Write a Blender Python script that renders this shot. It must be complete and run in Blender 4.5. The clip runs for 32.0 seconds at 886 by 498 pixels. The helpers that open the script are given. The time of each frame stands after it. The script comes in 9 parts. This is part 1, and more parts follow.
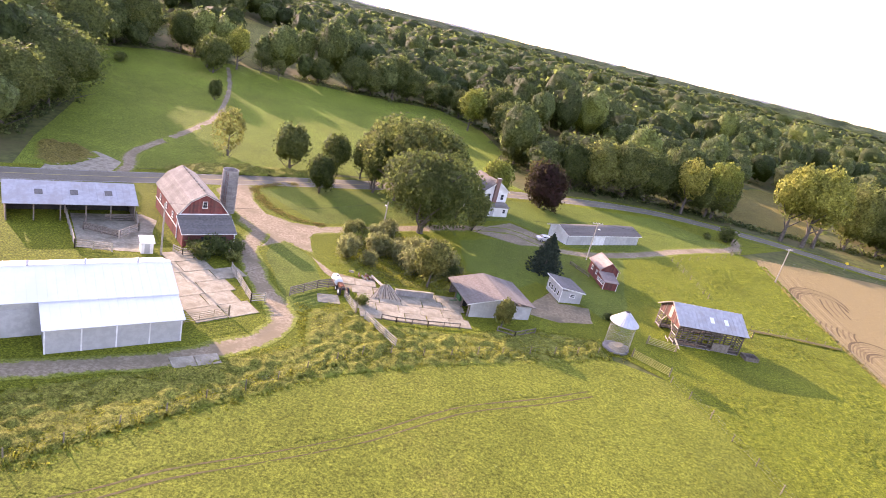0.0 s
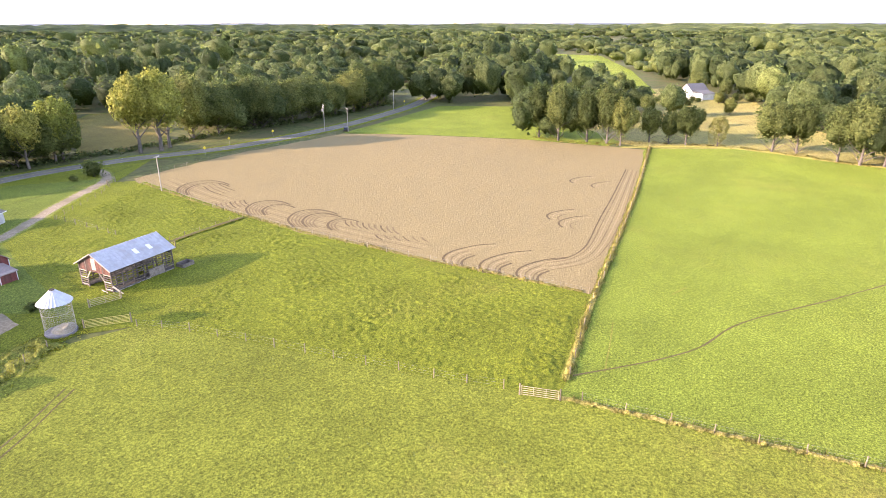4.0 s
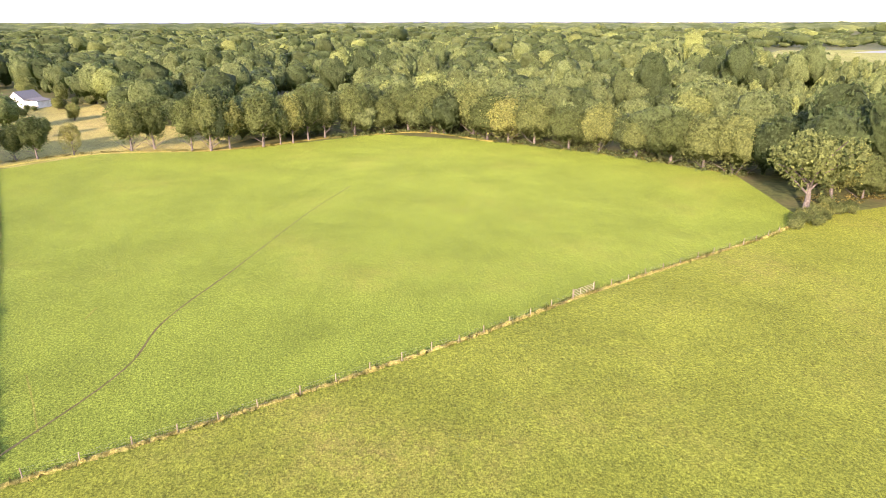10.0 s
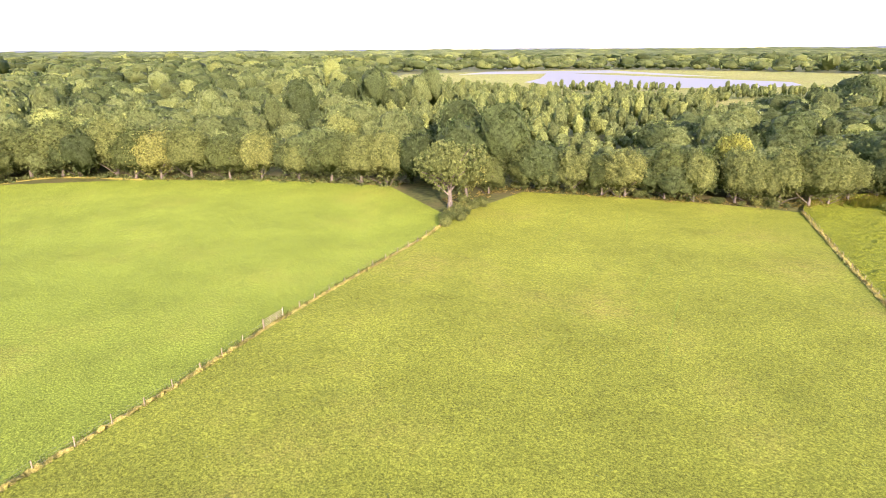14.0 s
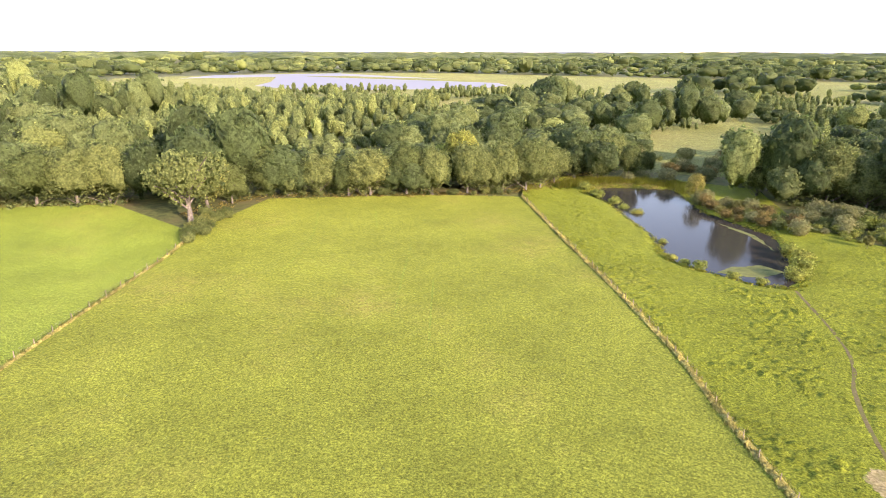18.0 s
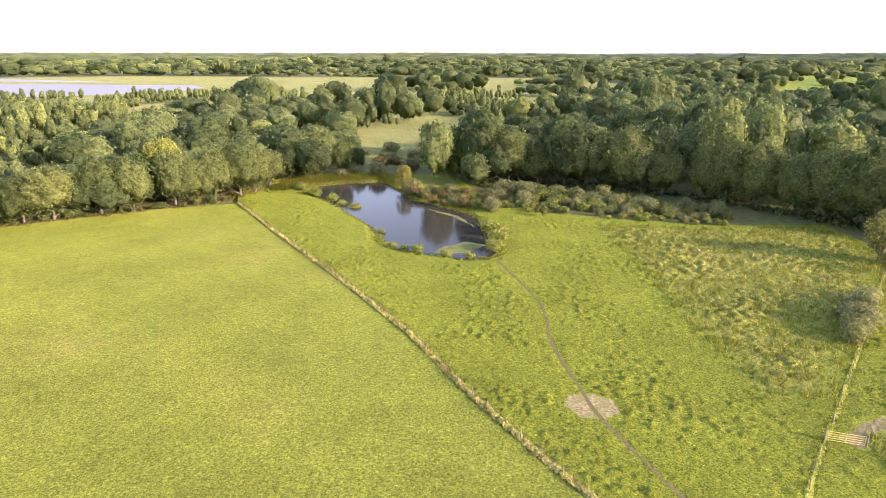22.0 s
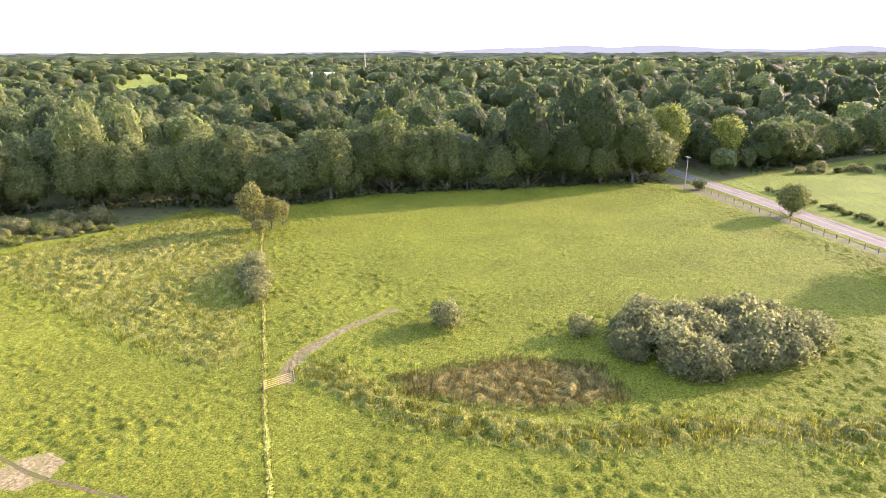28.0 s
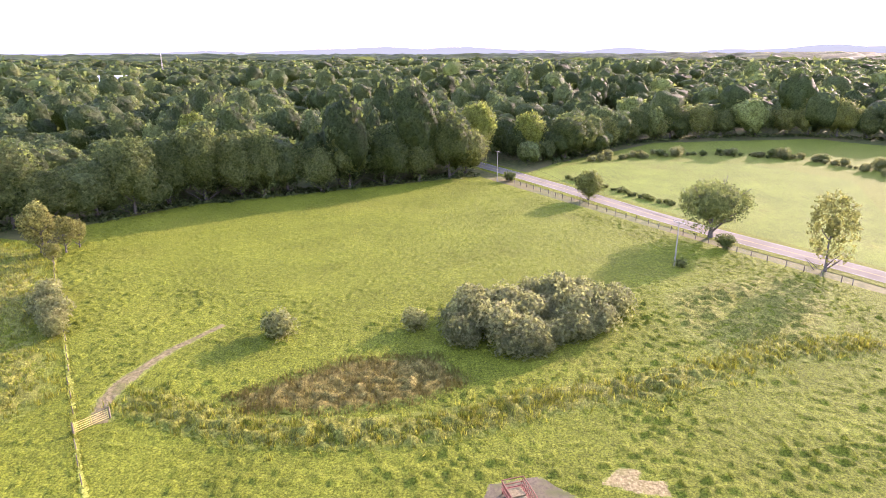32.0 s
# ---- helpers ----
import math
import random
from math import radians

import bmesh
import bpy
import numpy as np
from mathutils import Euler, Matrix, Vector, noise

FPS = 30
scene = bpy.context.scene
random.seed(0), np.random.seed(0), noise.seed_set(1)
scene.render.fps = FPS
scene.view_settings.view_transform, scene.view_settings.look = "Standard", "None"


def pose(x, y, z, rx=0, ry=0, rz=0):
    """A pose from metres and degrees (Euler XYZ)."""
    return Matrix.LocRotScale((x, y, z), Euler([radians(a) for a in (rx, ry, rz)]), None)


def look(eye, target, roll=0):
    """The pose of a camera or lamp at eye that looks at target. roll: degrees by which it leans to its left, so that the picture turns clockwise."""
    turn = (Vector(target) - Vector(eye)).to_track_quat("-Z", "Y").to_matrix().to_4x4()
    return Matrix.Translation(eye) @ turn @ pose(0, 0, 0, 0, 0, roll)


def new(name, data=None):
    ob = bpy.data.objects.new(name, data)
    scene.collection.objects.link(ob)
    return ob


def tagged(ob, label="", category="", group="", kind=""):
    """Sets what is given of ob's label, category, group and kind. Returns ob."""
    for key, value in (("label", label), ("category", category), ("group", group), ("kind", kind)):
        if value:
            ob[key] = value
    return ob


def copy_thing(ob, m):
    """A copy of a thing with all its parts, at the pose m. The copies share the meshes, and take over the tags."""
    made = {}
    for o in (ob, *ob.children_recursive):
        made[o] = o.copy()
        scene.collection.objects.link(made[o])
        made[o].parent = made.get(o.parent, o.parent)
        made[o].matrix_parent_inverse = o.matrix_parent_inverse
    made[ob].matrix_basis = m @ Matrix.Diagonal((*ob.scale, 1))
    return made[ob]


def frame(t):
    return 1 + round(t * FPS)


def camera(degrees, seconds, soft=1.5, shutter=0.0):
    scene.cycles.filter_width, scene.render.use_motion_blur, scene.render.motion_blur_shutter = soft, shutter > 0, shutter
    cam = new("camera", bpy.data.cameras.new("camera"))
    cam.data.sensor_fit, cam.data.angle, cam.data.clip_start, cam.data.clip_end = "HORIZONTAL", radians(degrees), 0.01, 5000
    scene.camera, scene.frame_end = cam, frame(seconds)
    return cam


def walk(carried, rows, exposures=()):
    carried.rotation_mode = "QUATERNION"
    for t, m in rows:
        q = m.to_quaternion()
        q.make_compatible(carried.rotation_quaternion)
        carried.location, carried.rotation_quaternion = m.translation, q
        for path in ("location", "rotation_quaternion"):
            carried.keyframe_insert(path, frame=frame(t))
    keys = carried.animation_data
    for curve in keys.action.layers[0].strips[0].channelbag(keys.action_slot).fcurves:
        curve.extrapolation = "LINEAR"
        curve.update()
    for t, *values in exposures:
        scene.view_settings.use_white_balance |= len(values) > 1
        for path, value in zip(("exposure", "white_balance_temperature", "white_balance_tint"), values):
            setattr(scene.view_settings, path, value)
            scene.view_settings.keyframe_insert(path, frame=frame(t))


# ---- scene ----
cam = camera(71.19, 32.0, 0.75)
PATH = [
    (0.0, pose(-0.00, -0.00, 39.76, 70.47, 0, -0.00) @ pose(0, 0, 0, 0, 0, 13.89)),
    (0.5, pose(-0.32, -0.05, 39.71, 70.50, 0, -4.25) @ pose(0, 0, 0, 0, 0, 13.42)),
    (1.0, pose(-0.76, -0.09, 39.65, 70.25, 0, -10.09) @ pose(0, 0, 0, 0, 0, 9.23)),
    (1.5, pose(-1.26, -0.09, 39.59, 70.10, 0, -17.56) @ pose(0, 0, 0, 0, 0, 5.75)),
    (2.0, pose(-1.70, -0.06, 39.54, 70.01, 0, -23.47) @ pose(0, 0, 0, 0, 0, 0.27)),
    (2.5, pose(-2.02, -0.00, 39.53, 70.01, 0, -32.39) @ pose(0, 0, 0, 0, 0, 0.05)),
    (3.0, pose(-2.21, 0.05, 39.54, 70.03, 0, -40.28) @ pose(0, 0, 0, 0, 0, 0.09)),
    (3.5, pose(-2.30, 0.03, 39.58, 70.03, 0, -47.76) @ pose(0, 0, 0, 0, 0, 0.05)),
    (4.0, pose(-2.33, -0.00, 39.64, 70.03, 0, -54.61) @ pose(0, 0, 0, 0, 0, -0.10)),
    (4.5, pose(-2.36, -0.02, 39.69, 70.05, 0, -61.32) @ pose(0, 0, 0, 0, 0, -0.15)),
    (6.5, pose(-2.63, 0.12, 40.11, 70.11, 0, -82.36) @ pose(0, 0, 0, 0, 0, 0.00)),
    (7.0, pose(-2.67, 0.14, 40.14, 70.15, 0, -86.28) @ pose(0, 0, 0, 0, 0, -0.02)),
    (7.5, pose(-2.73, 0.18, 40.15, 70.11, 0, -90.20) @ pose(0, 0, 0, 0, 0, 0.02)),
    (8.0, pose(-2.77, 0.22, 40.16, 70.10, 0, -94.38) @ pose(0, 0, 0, 0, 0, -0.00)),
    (8.5, pose(-2.79, 0.26, 40.16, 70.09, 0, -98.12) @ pose(0, 0, 0, 0, 0, 0.00)),
    (9.0, pose(-2.81, 0.29, 40.15, 70.08, 0, -102.11) @ pose(0, 0, 0, 0, 0, -0.03)),
    (9.5, pose(-2.81, 0.31, 40.14, 70.09, 0, -106.05) @ pose(0, 0, 0, 0, 0, -0.13)),
    (10.0, pose(-2.81, 0.32, 40.12, 69.92, 0, -109.66) @ pose(0, 0, 0, 0, 0, -0.09)),
    (10.5, pose(-2.75, 0.30, 40.10, 69.17, 0, -113.35) @ pose(0, 0, 0, 0, 0, -0.13)),
    (11.0, pose(-2.71, 0.30, 40.08, 68.76, 0, -117.42) @ pose(0, 0, 0, 0, 0, -0.14)),
    (11.5, pose(-2.69, 0.31, 40.07, 68.78, 0, -121.91) @ pose(0, 0, 0, 0, 0, -0.16)),
    (12.0, pose(-2.67, 0.33, 40.06, 69.09, 0, -126.75) @ pose(0, 0, 0, 0, 0, -0.24)),
    (12.5, pose(-2.66, 0.36, 40.04, 69.90, 0, -130.49) @ pose(0, 0, 0, 0, 0, -0.26)),
    (13.0, pose(-2.67, 0.41, 40.01, 70.74, 0, -133.98) @ pose(0, 0, 0, 0, 0, -0.32)),
    (13.5, pose(-2.69, 0.47, 40.00, 71.59, 0, -137.10) @ pose(0, 0, 0, 0, 0, -0.34)),
    (14.0, pose(-2.68, 0.53, 39.98, 72.15, 0, -140.41) @ pose(0, 0, 0, 0, 0, -0.36)),
    (14.5, pose(-2.64, 0.56, 39.97, 72.16, 0, -143.82) @ pose(0, 0, 0, 0, 0, -0.32)),
    (16.5, pose(-1.75, 0.54, 39.94, 72.24, 0, -155.07) @ pose(0, 0, 0, 0, 0, 0.14)),
    (17.0, pose(-1.72, 0.58, 39.91, 72.27, 0, -157.96) @ pose(0, 0, 0, 0, 0, 0.15)),
    (17.5, pose(-1.69, 0.61, 39.90, 72.31, 0, -161.03) @ pose(0, 0, 0, 0, 0, 0.24)),
    (18.0, pose(-1.68, 0.68, 39.92, 72.38, 0, -164.28) @ pose(0, 0, 0, 0, 0, 0.18)),
    (18.5, pose(-1.67, 0.74, 39.92, 72.41, 0, -167.70) @ pose(0, 0, 0, 0, 0, 0.11)),
    (19.0, pose(-1.64, 0.80, 39.92, 72.40, 0, -171.05) @ pose(0, 0, 0, 0, 0, 0.13)),
    (19.5, pose(-1.62, 0.85, 39.92, 72.42, 0, -174.43) @ pose(0, 0, 0, 0, 0, 0.10)),
    (20.0, pose(-1.63, 0.92, 39.93, 72.43, 0, -177.95) @ pose(0, 0, 0, 0, 0, 0.12)),
    (20.5, pose(-1.67, 0.99, 39.94, 72.44, 0, -181.82) @ pose(0, 0, 0, 0, 0, -0.02)),
    (21.0, pose(-1.70, 1.07, 39.98, 72.46, 0, -184.90) @ pose(0, 0, 0, 0, 0, -0.03)),
    (21.5, pose(-1.71, 1.12, 39.99, 72.45, 0, -187.73) @ pose(0, 0, 0, 0, 0, -0.09)),
    (22.0, pose(-1.69, 1.15, 39.97, 72.47, 0, -190.47) @ pose(0, 0, 0, 0, 0, 0.10)),
    (22.5, pose(-1.63, 1.15, 39.91, 72.49, 0, -193.51) @ pose(0, 0, 0, 0, 0, 0.12)),
    (23.0, pose(-1.57, 1.10, 39.84, 72.52, 0, -197.63) @ pose(0, 0, 0, 0, 0, 0.05)),
    (23.5, pose(-1.50, 1.02, 39.76, 72.54, 0, -202.29) @ pose(0, 0, 0, 0, 0, 0.02)),
    (24.0, pose(-1.43, 0.96, 39.69, 72.54, 0, -207.38) @ pose(0, 0, 0, 0, 0, -0.08)),
    (24.5, pose(-1.41, 0.91, 39.64, 72.55, 0, -213.33) @ pose(0, 0, 0, 0, 0, -0.23)),
    (25.0, pose(-1.38, 0.90, 39.62, 72.50, 0, -217.65) @ pose(0, 0, 0, 0, 0, -0.30)),
    (25.5, pose(-1.34, 0.91, 39.61, 72.49, 0, -222.67) @ pose(0, 0, 0, 0, 0, -0.27)),
    (26.0, pose(-1.30, 0.90, 39.61, 72.45, 0, -228.15) @ pose(0, 0, 0, 0, 0, -0.31)),
    (26.5, pose(-1.26, 0.86, 39.62, 72.41, 0, -233.52) @ pose(0, 0, 0, 0, 0, -0.47)),
    (28.5, pose(-1.24, 0.20, 39.49, 72.43, 0, -248.46) @ pose(0, 0, 0, 0, 0, -0.15)),
    (29.0, pose(-1.22, 0.16, 39.47, 72.43, 0, -251.98) @ pose(0, 0, 0, 0, 0, -0.22)),
    (29.5, pose(-1.20, 0.14, 39.44, 72.42, 0, -254.46) @ pose(0, 0, 0, 0, 0, -0.21)),
    (30.0, pose(-1.18, 0.12, 39.43, 72.44, 0, -256.64) @ pose(0, 0, 0, 0, 0, -0.20)),
    (30.5, pose(-1.17, 0.11, 39.41, 72.47, 0, -258.28) @ pose(0, 0, 0, 0, 0, -0.20)),
    (31.0, pose(-1.15, 0.11, 39.41, 72.46, 0, -259.50) @ pose(0, 0, 0, 0, 0, -0.19)),
    (31.5, pose(-1.12, 0.11, 39.42, 72.49, 0, -260.48) @ pose(0, 0, 0, 0, 0, -0.20)),
    (32.0, pose(-1.11, 0.10, 39.42, 72.47, 0, -261.69) @ pose(0, 0, 0, 0, 0, -0.19)),
]
EXPOSURES = [(0.0, 2.36, 7250, 46), (2.0, 2.56, 7100, 44), (4.0, 2.52, 6950, 36), (9.0, 2.33, 6950, 37), (14.0, 2.40, 6950, 34), (19.0, 2.34, 7000, 33), (23.0, 2.42, 6900, 38), (26.0, 2.66, 6800, 40), (32.0, 2.68, 6650, 46)]
walk(cam, PATH, EXPOSURES)

# ---- world, sun ----
SUN_AZ, SUN_EL = -51.5, 17.5
world = bpy.data.worlds.new("sky")
scene.world = world
world.use_nodes = True
wn = world.node_tree.nodes
sky = wn.new("ShaderNodeTexSky")
sky.sky_type = "NISHITA"
sky.sun_disc = False
sky.sun_elevation, sky.sun_rotation = radians(SUN_EL), radians(SUN_AZ)
sky.air_density, sky.dust_density, sky.ozone_density = 1.0, 0.8, 1.0
wn["Background"].inputs["Strength"].default_value = 0.15
world.node_tree.links.new(sky.outputs[0], wn["Background"].inputs["Color"])
sun_data = bpy.data.lights.new("sun", "SUN")
sun_data.energy, sun_data.angle, sun_data.color = 2.5, radians(0.53), (1.0, 0.89, 0.70)
sun = new("sun", sun_data)
_a, _e = radians(SUN_AZ), radians(SUN_EL)
sun.matrix_world = look((math.sin(_a) * math.cos(_e) * 300, math.cos(_a) * math.cos(_e) * 300, math.sin(_e) * 300), (0, 0, 0))

# ---- materials ----
def base_material(name, rough=0.8, metal=0.0, spec=0.3):
    m = bpy.data.materials.new(name)
    m.use_nodes = True
    b = m.node_tree.nodes["Principled BSDF"]
    b.inputs["Roughness"].default_value = rough
    b.inputs["Metallic"].default_value = metal
    b.inputs["Specular IOR Level"].default_value = spec
    return m, m.node_tree.nodes, m.node_tree.links, b


def node(nodes, kind, **values):
    n = nodes.new(kind)
    for k, v in values.items():
        n.inputs[k.replace("_", " ")].default_value = v
    return n


def mix_colour(nodes, links, fac, a, b, blend="MIX"):
    n = nodes.new("ShaderNodeMix")
    n.data_type, n.blend_type = "RGBA", blend
    for i, v in ((0, fac), (6, a), (7, b)):
        if isinstance(v, (int, float)):
            n.inputs[i].default_value = v
        elif isinstance(v, (tuple, list)):
            n.inputs[i].default_value = (*v, 1)
        else:
            links.new(v, n.inputs[i])
    return n.outputs[2]


def ramp(nodes, links, src, lo, hi):
    n = nodes.new("ShaderNodeMapRange")
    n.interpolation_type = "SMOOTHSTEP"
    n.inputs["From Min"].default_value, n.inputs["From Max"].default_value = lo, hi
    links.new(src, n.inputs["Value"])
    return n.outputs[0]


def noise_tex(nodes, links, coord, scale, detail=4, rough=0.6, stretch=None):
    if stretch:
        mp = nodes.new("ShaderNodeMapping")
        mp.inputs["Scale"].default_value = stretch[:3]
        if len(stretch) > 3:
            mp.inputs["Rotation"].default_value = (0, 0, radians(stretch[3]))
        links.new(coord, mp.inputs["Vector"])
        coord = mp.outputs[0]
    n = node(nodes, "ShaderNodeTexNoise", Scale=scale, Detail=detail, Roughness=rough)
    links.new(coord, n.inputs["Vector"])
    return n.outputs["Fac"]


def bump(nodes, links, shader, height, strength, distance):
    n = node(nodes, "ShaderNodeBump", Strength=strength, Distance=distance)
    links.new(height, n.inputs["Height"])
    links.new(n.outputs[0], shader.inputs["Normal"])


def fringe(nodes, links, coord, colour, grass):
    """Lets grass grow in from the edge of a patch in ragged tufts."""
    at = nodes.new("ShaderNodeAttribute")
    at.attribute_name = "edge"
    n = noise_tex(nodes, links, coord, 1.3, 5, 0.75)
    add = nodes.new("ShaderNodeMath")
    add.operation = "MULTIPLY_ADD"
    add.inputs[1].default_value = 1.7
    links.new(n, add.inputs[0])
    links.new(at.outputs["Fac"], add.inputs[2])
    g = mix_colour(nodes, links, ramp(nodes, links, noise_tex(nodes, links, coord, 2.4, 6, 0.92), 0.4, 0.6), grass[0], grass[1])
    return mix_colour(nodes, links, ramp(nodes, links, add.outputs[0], 1.15, 1.45), g, colour)


GRASS = ((0.088, 0.110, 0.013), (0.225, 0.255, 0.040))


def surface(name, a, b, c=None, fine=1.0, broad=0.06, rough=0.9, relief=0.3, depth=0.1, streak=None, cut=(0.35, 0.65), metal=0.0, spec=0.2, world_space=True, each=0.0, edge=False, streaks=1.0):
    """A surface of colour a and b in fine grain, with broad patches of c."""
    m, ns, ln, sh = base_material(name, rough, metal, spec)
    if world_space:
        co = ns.new("ShaderNodeNewGeometry").outputs["Position"]
    else:
        co = ns.new("ShaderNodeTexCoord").outputs["Object"]
    n1 = noise_tex(ns, ln, co, fine, 5, 0.65)
    col = mix_colour(ns, ln, ramp(ns, ln, n1, *cut), a, b)
    if c:
        n2 = noise_tex(ns, ln, co, broad, 4, 0.6)
        col = mix_colour(ns, ln, ramp(ns, ln, n2, 0.42, 0.68), col, c)
    h = n1
    if streak:
        n3 = noise_tex(ns, ln, co, 1.0, 3, 0.5, streak)
        col = mix_colour(ns, ln, ramp(ns, ln, n3, 0.35, 0.7), col, tuple((1 - 0.28 * streaks) * (0.55 * u + 0.45 * v) for u, v in zip(a, b)))
    if each:
        hs = ns.new("ShaderNodeHueSaturation")
        inf = ns.new("ShaderNodeObjectInfo")
        mr = node(ns, "ShaderNodeMapRange")
        mr.inputs["To Min"].default_value, mr.inputs["To Max"].default_value = 1 - each, 1 + each
        ln.new(inf.outputs["Random"], mr.inputs["Value"])
        ln.new(mr.outputs[0], hs.inputs["Value"])
        ln.new(col, hs.inputs["Color"])
        col = hs.outputs[0]
    if edge:
        col = fringe(ns, ln, co, col, GRASS)
    ln.new(col, sh.inputs["Base Color"])
    bump(ns, ln, sh, h, relief, depth)
    return m


def late_summer(*colours):
    """Late-summer growth: a touch more yellow in every green."""
    return [(r * 1.07, g, b * 1.1) for r, g, b in colours]


def meadow(name, a, b, dry, dark, tuft=0.9, broad=0.03, tufts=0.5, dryness=0.55, lines=None, edge=False, grainy=0.5):
    """Grass: fine blades, tufts with their own relief, broad patches of dry and of lush growth."""
    m, ns, ln, sh = base_material(name, 0.9, 0.0, 0.1)
    sh.inputs["Diffuse Roughness"].default_value = 0.3
    co = ns.new("ShaderNodeNewGeometry").outputs["Position"]
    fine = noise_tex(ns, ln, co, 3.4, 6, 0.85)
    mid = noise_tex(ns, ln, co, tuft * 1.5, 4, 0.75)
    wide = noise_tex(ns, ln, co, broad, 5, 0.6)
    wide2 = noise_tex(ns, ln, co, broad * 4.3, 4, 0.65)
    col = mix_colour(ns, ln, ramp(ns, ln, fine, 0.39, 0.61), a, b)
    parched = mix_colour(ns, ln, ramp(ns, ln, fine, 0.40, 0.60), tuple(0.6 * v for v in dry), tuple(1.25 * v for v in dry))
    blend = node(ns, "ShaderNodeMath")
    blend.operation = "MULTIPLY"
    ln.new(ramp(ns, ln, wide, 0.62 - dryness * 0.3, 0.9 - dryness * 0.3), blend.inputs[0])
    ln.new(ramp(ns, ln, noise_tex(ns, ln, co, 0.35, 6, 0.8), 0.3, 0.68), blend.inputs[1])
    col = mix_colour(ns, ln, blend.outputs[0], col, parched)
    patch = ns.new("ShaderNodeMath")
    patch.operation = "MULTIPLY"
    ln.new(ramp(ns, ln, mid, 0.5, 0.72), patch.inputs[0])
    ln.new(ramp(ns, ln, wide2, 0.35, 0.6), patch.inputs[1])
    amount = ns.new("ShaderNodeMath")
    amount.operation = "MULTIPLY"
    amount.inputs[1].default_value = tufts
    ln.new(patch.outputs[0], amount.inputs[0])
    col = mix_colour(ns, ln, amount.outputs[0], col, dark)
    fresh = ns.new("ShaderNodeMath")
    fresh.operation = "MULTIPLY"
    fresh.inputs[1].default_value = 0.75
    ln.new(ramp(ns, ln, noise_tex(ns, ln, co, tuft * 2.3, 5, 0.7), 0.52, 0.68), fresh.inputs[0])
    col = mix_colour(ns, ln, fresh.outputs[0], col, tuple(1.28 * v for v in b))
    if lines:
        n3 = noise_tex(ns, ln, co, 1.0, 2, 0.5, lines)
        col = mix_colour(ns, ln, ramp(ns, ln, n3, 0.45, 0.85), col, dry)
    lush = ns.new("ShaderNodeHueSaturation")
    vary = node(ns, "ShaderNodeMapRange")
    vary.inputs["From Min"].default_value, vary.inputs["From Max"].default_value = 0.3, 0.7
    vary.inputs["To Min"].default_value, vary.inputs["To Max"].default_value = 0.78, 1.22
    ln.new(noise_tex(ns, ln, co, broad * 2.1, 7, 0.72), vary.inputs["Value"])
    grain = node(ns, "ShaderNodeMapRange")
    grain.inputs["From Min"].default_value, grain.inputs["From Max"].default_value = 0.36, 0.64
    grain.inputs["To Min"].default_value, grain.inputs["To Max"].default_value = 1 - grainy, 1 + grainy
    ln.new(noise_tex(ns, ln, co, 4.6, 3, 0.9), grain.inputs["Value"])
    speck = ns.new("ShaderNodeMath")
    speck.operation = "MULTIPLY"
    ln.new(vary.outputs[0], speck.inputs[0])
    ln.new(grain.outputs[0], speck.inputs[1])
    ln.new(speck.outputs[0], lush.inputs["Value"])
    ln.new(col, lush.inputs["Color"])
    col = lush.outputs[0]
    if edge:
        col = fringe(ns, ln, co, col, GRASS)
    ln.new(col, sh.inputs["Base Color"])
    sh.inputs["Sheen Weight"].default_value = 0.12
    sh.inputs["Sheen Roughness"].default_value = 0.45
    ln.new(col, sh.inputs["Sheen Tint"])
    both = ns.new("ShaderNodeMath")
    both.operation = "ADD"
    ln.new(fine, both.inputs[0])
    ln.new(mid, both.inputs[1])
    bump(ns, ln, sh, both.outputs[0], 0.9, 0.1 + 0.16 * tufts)
    return m


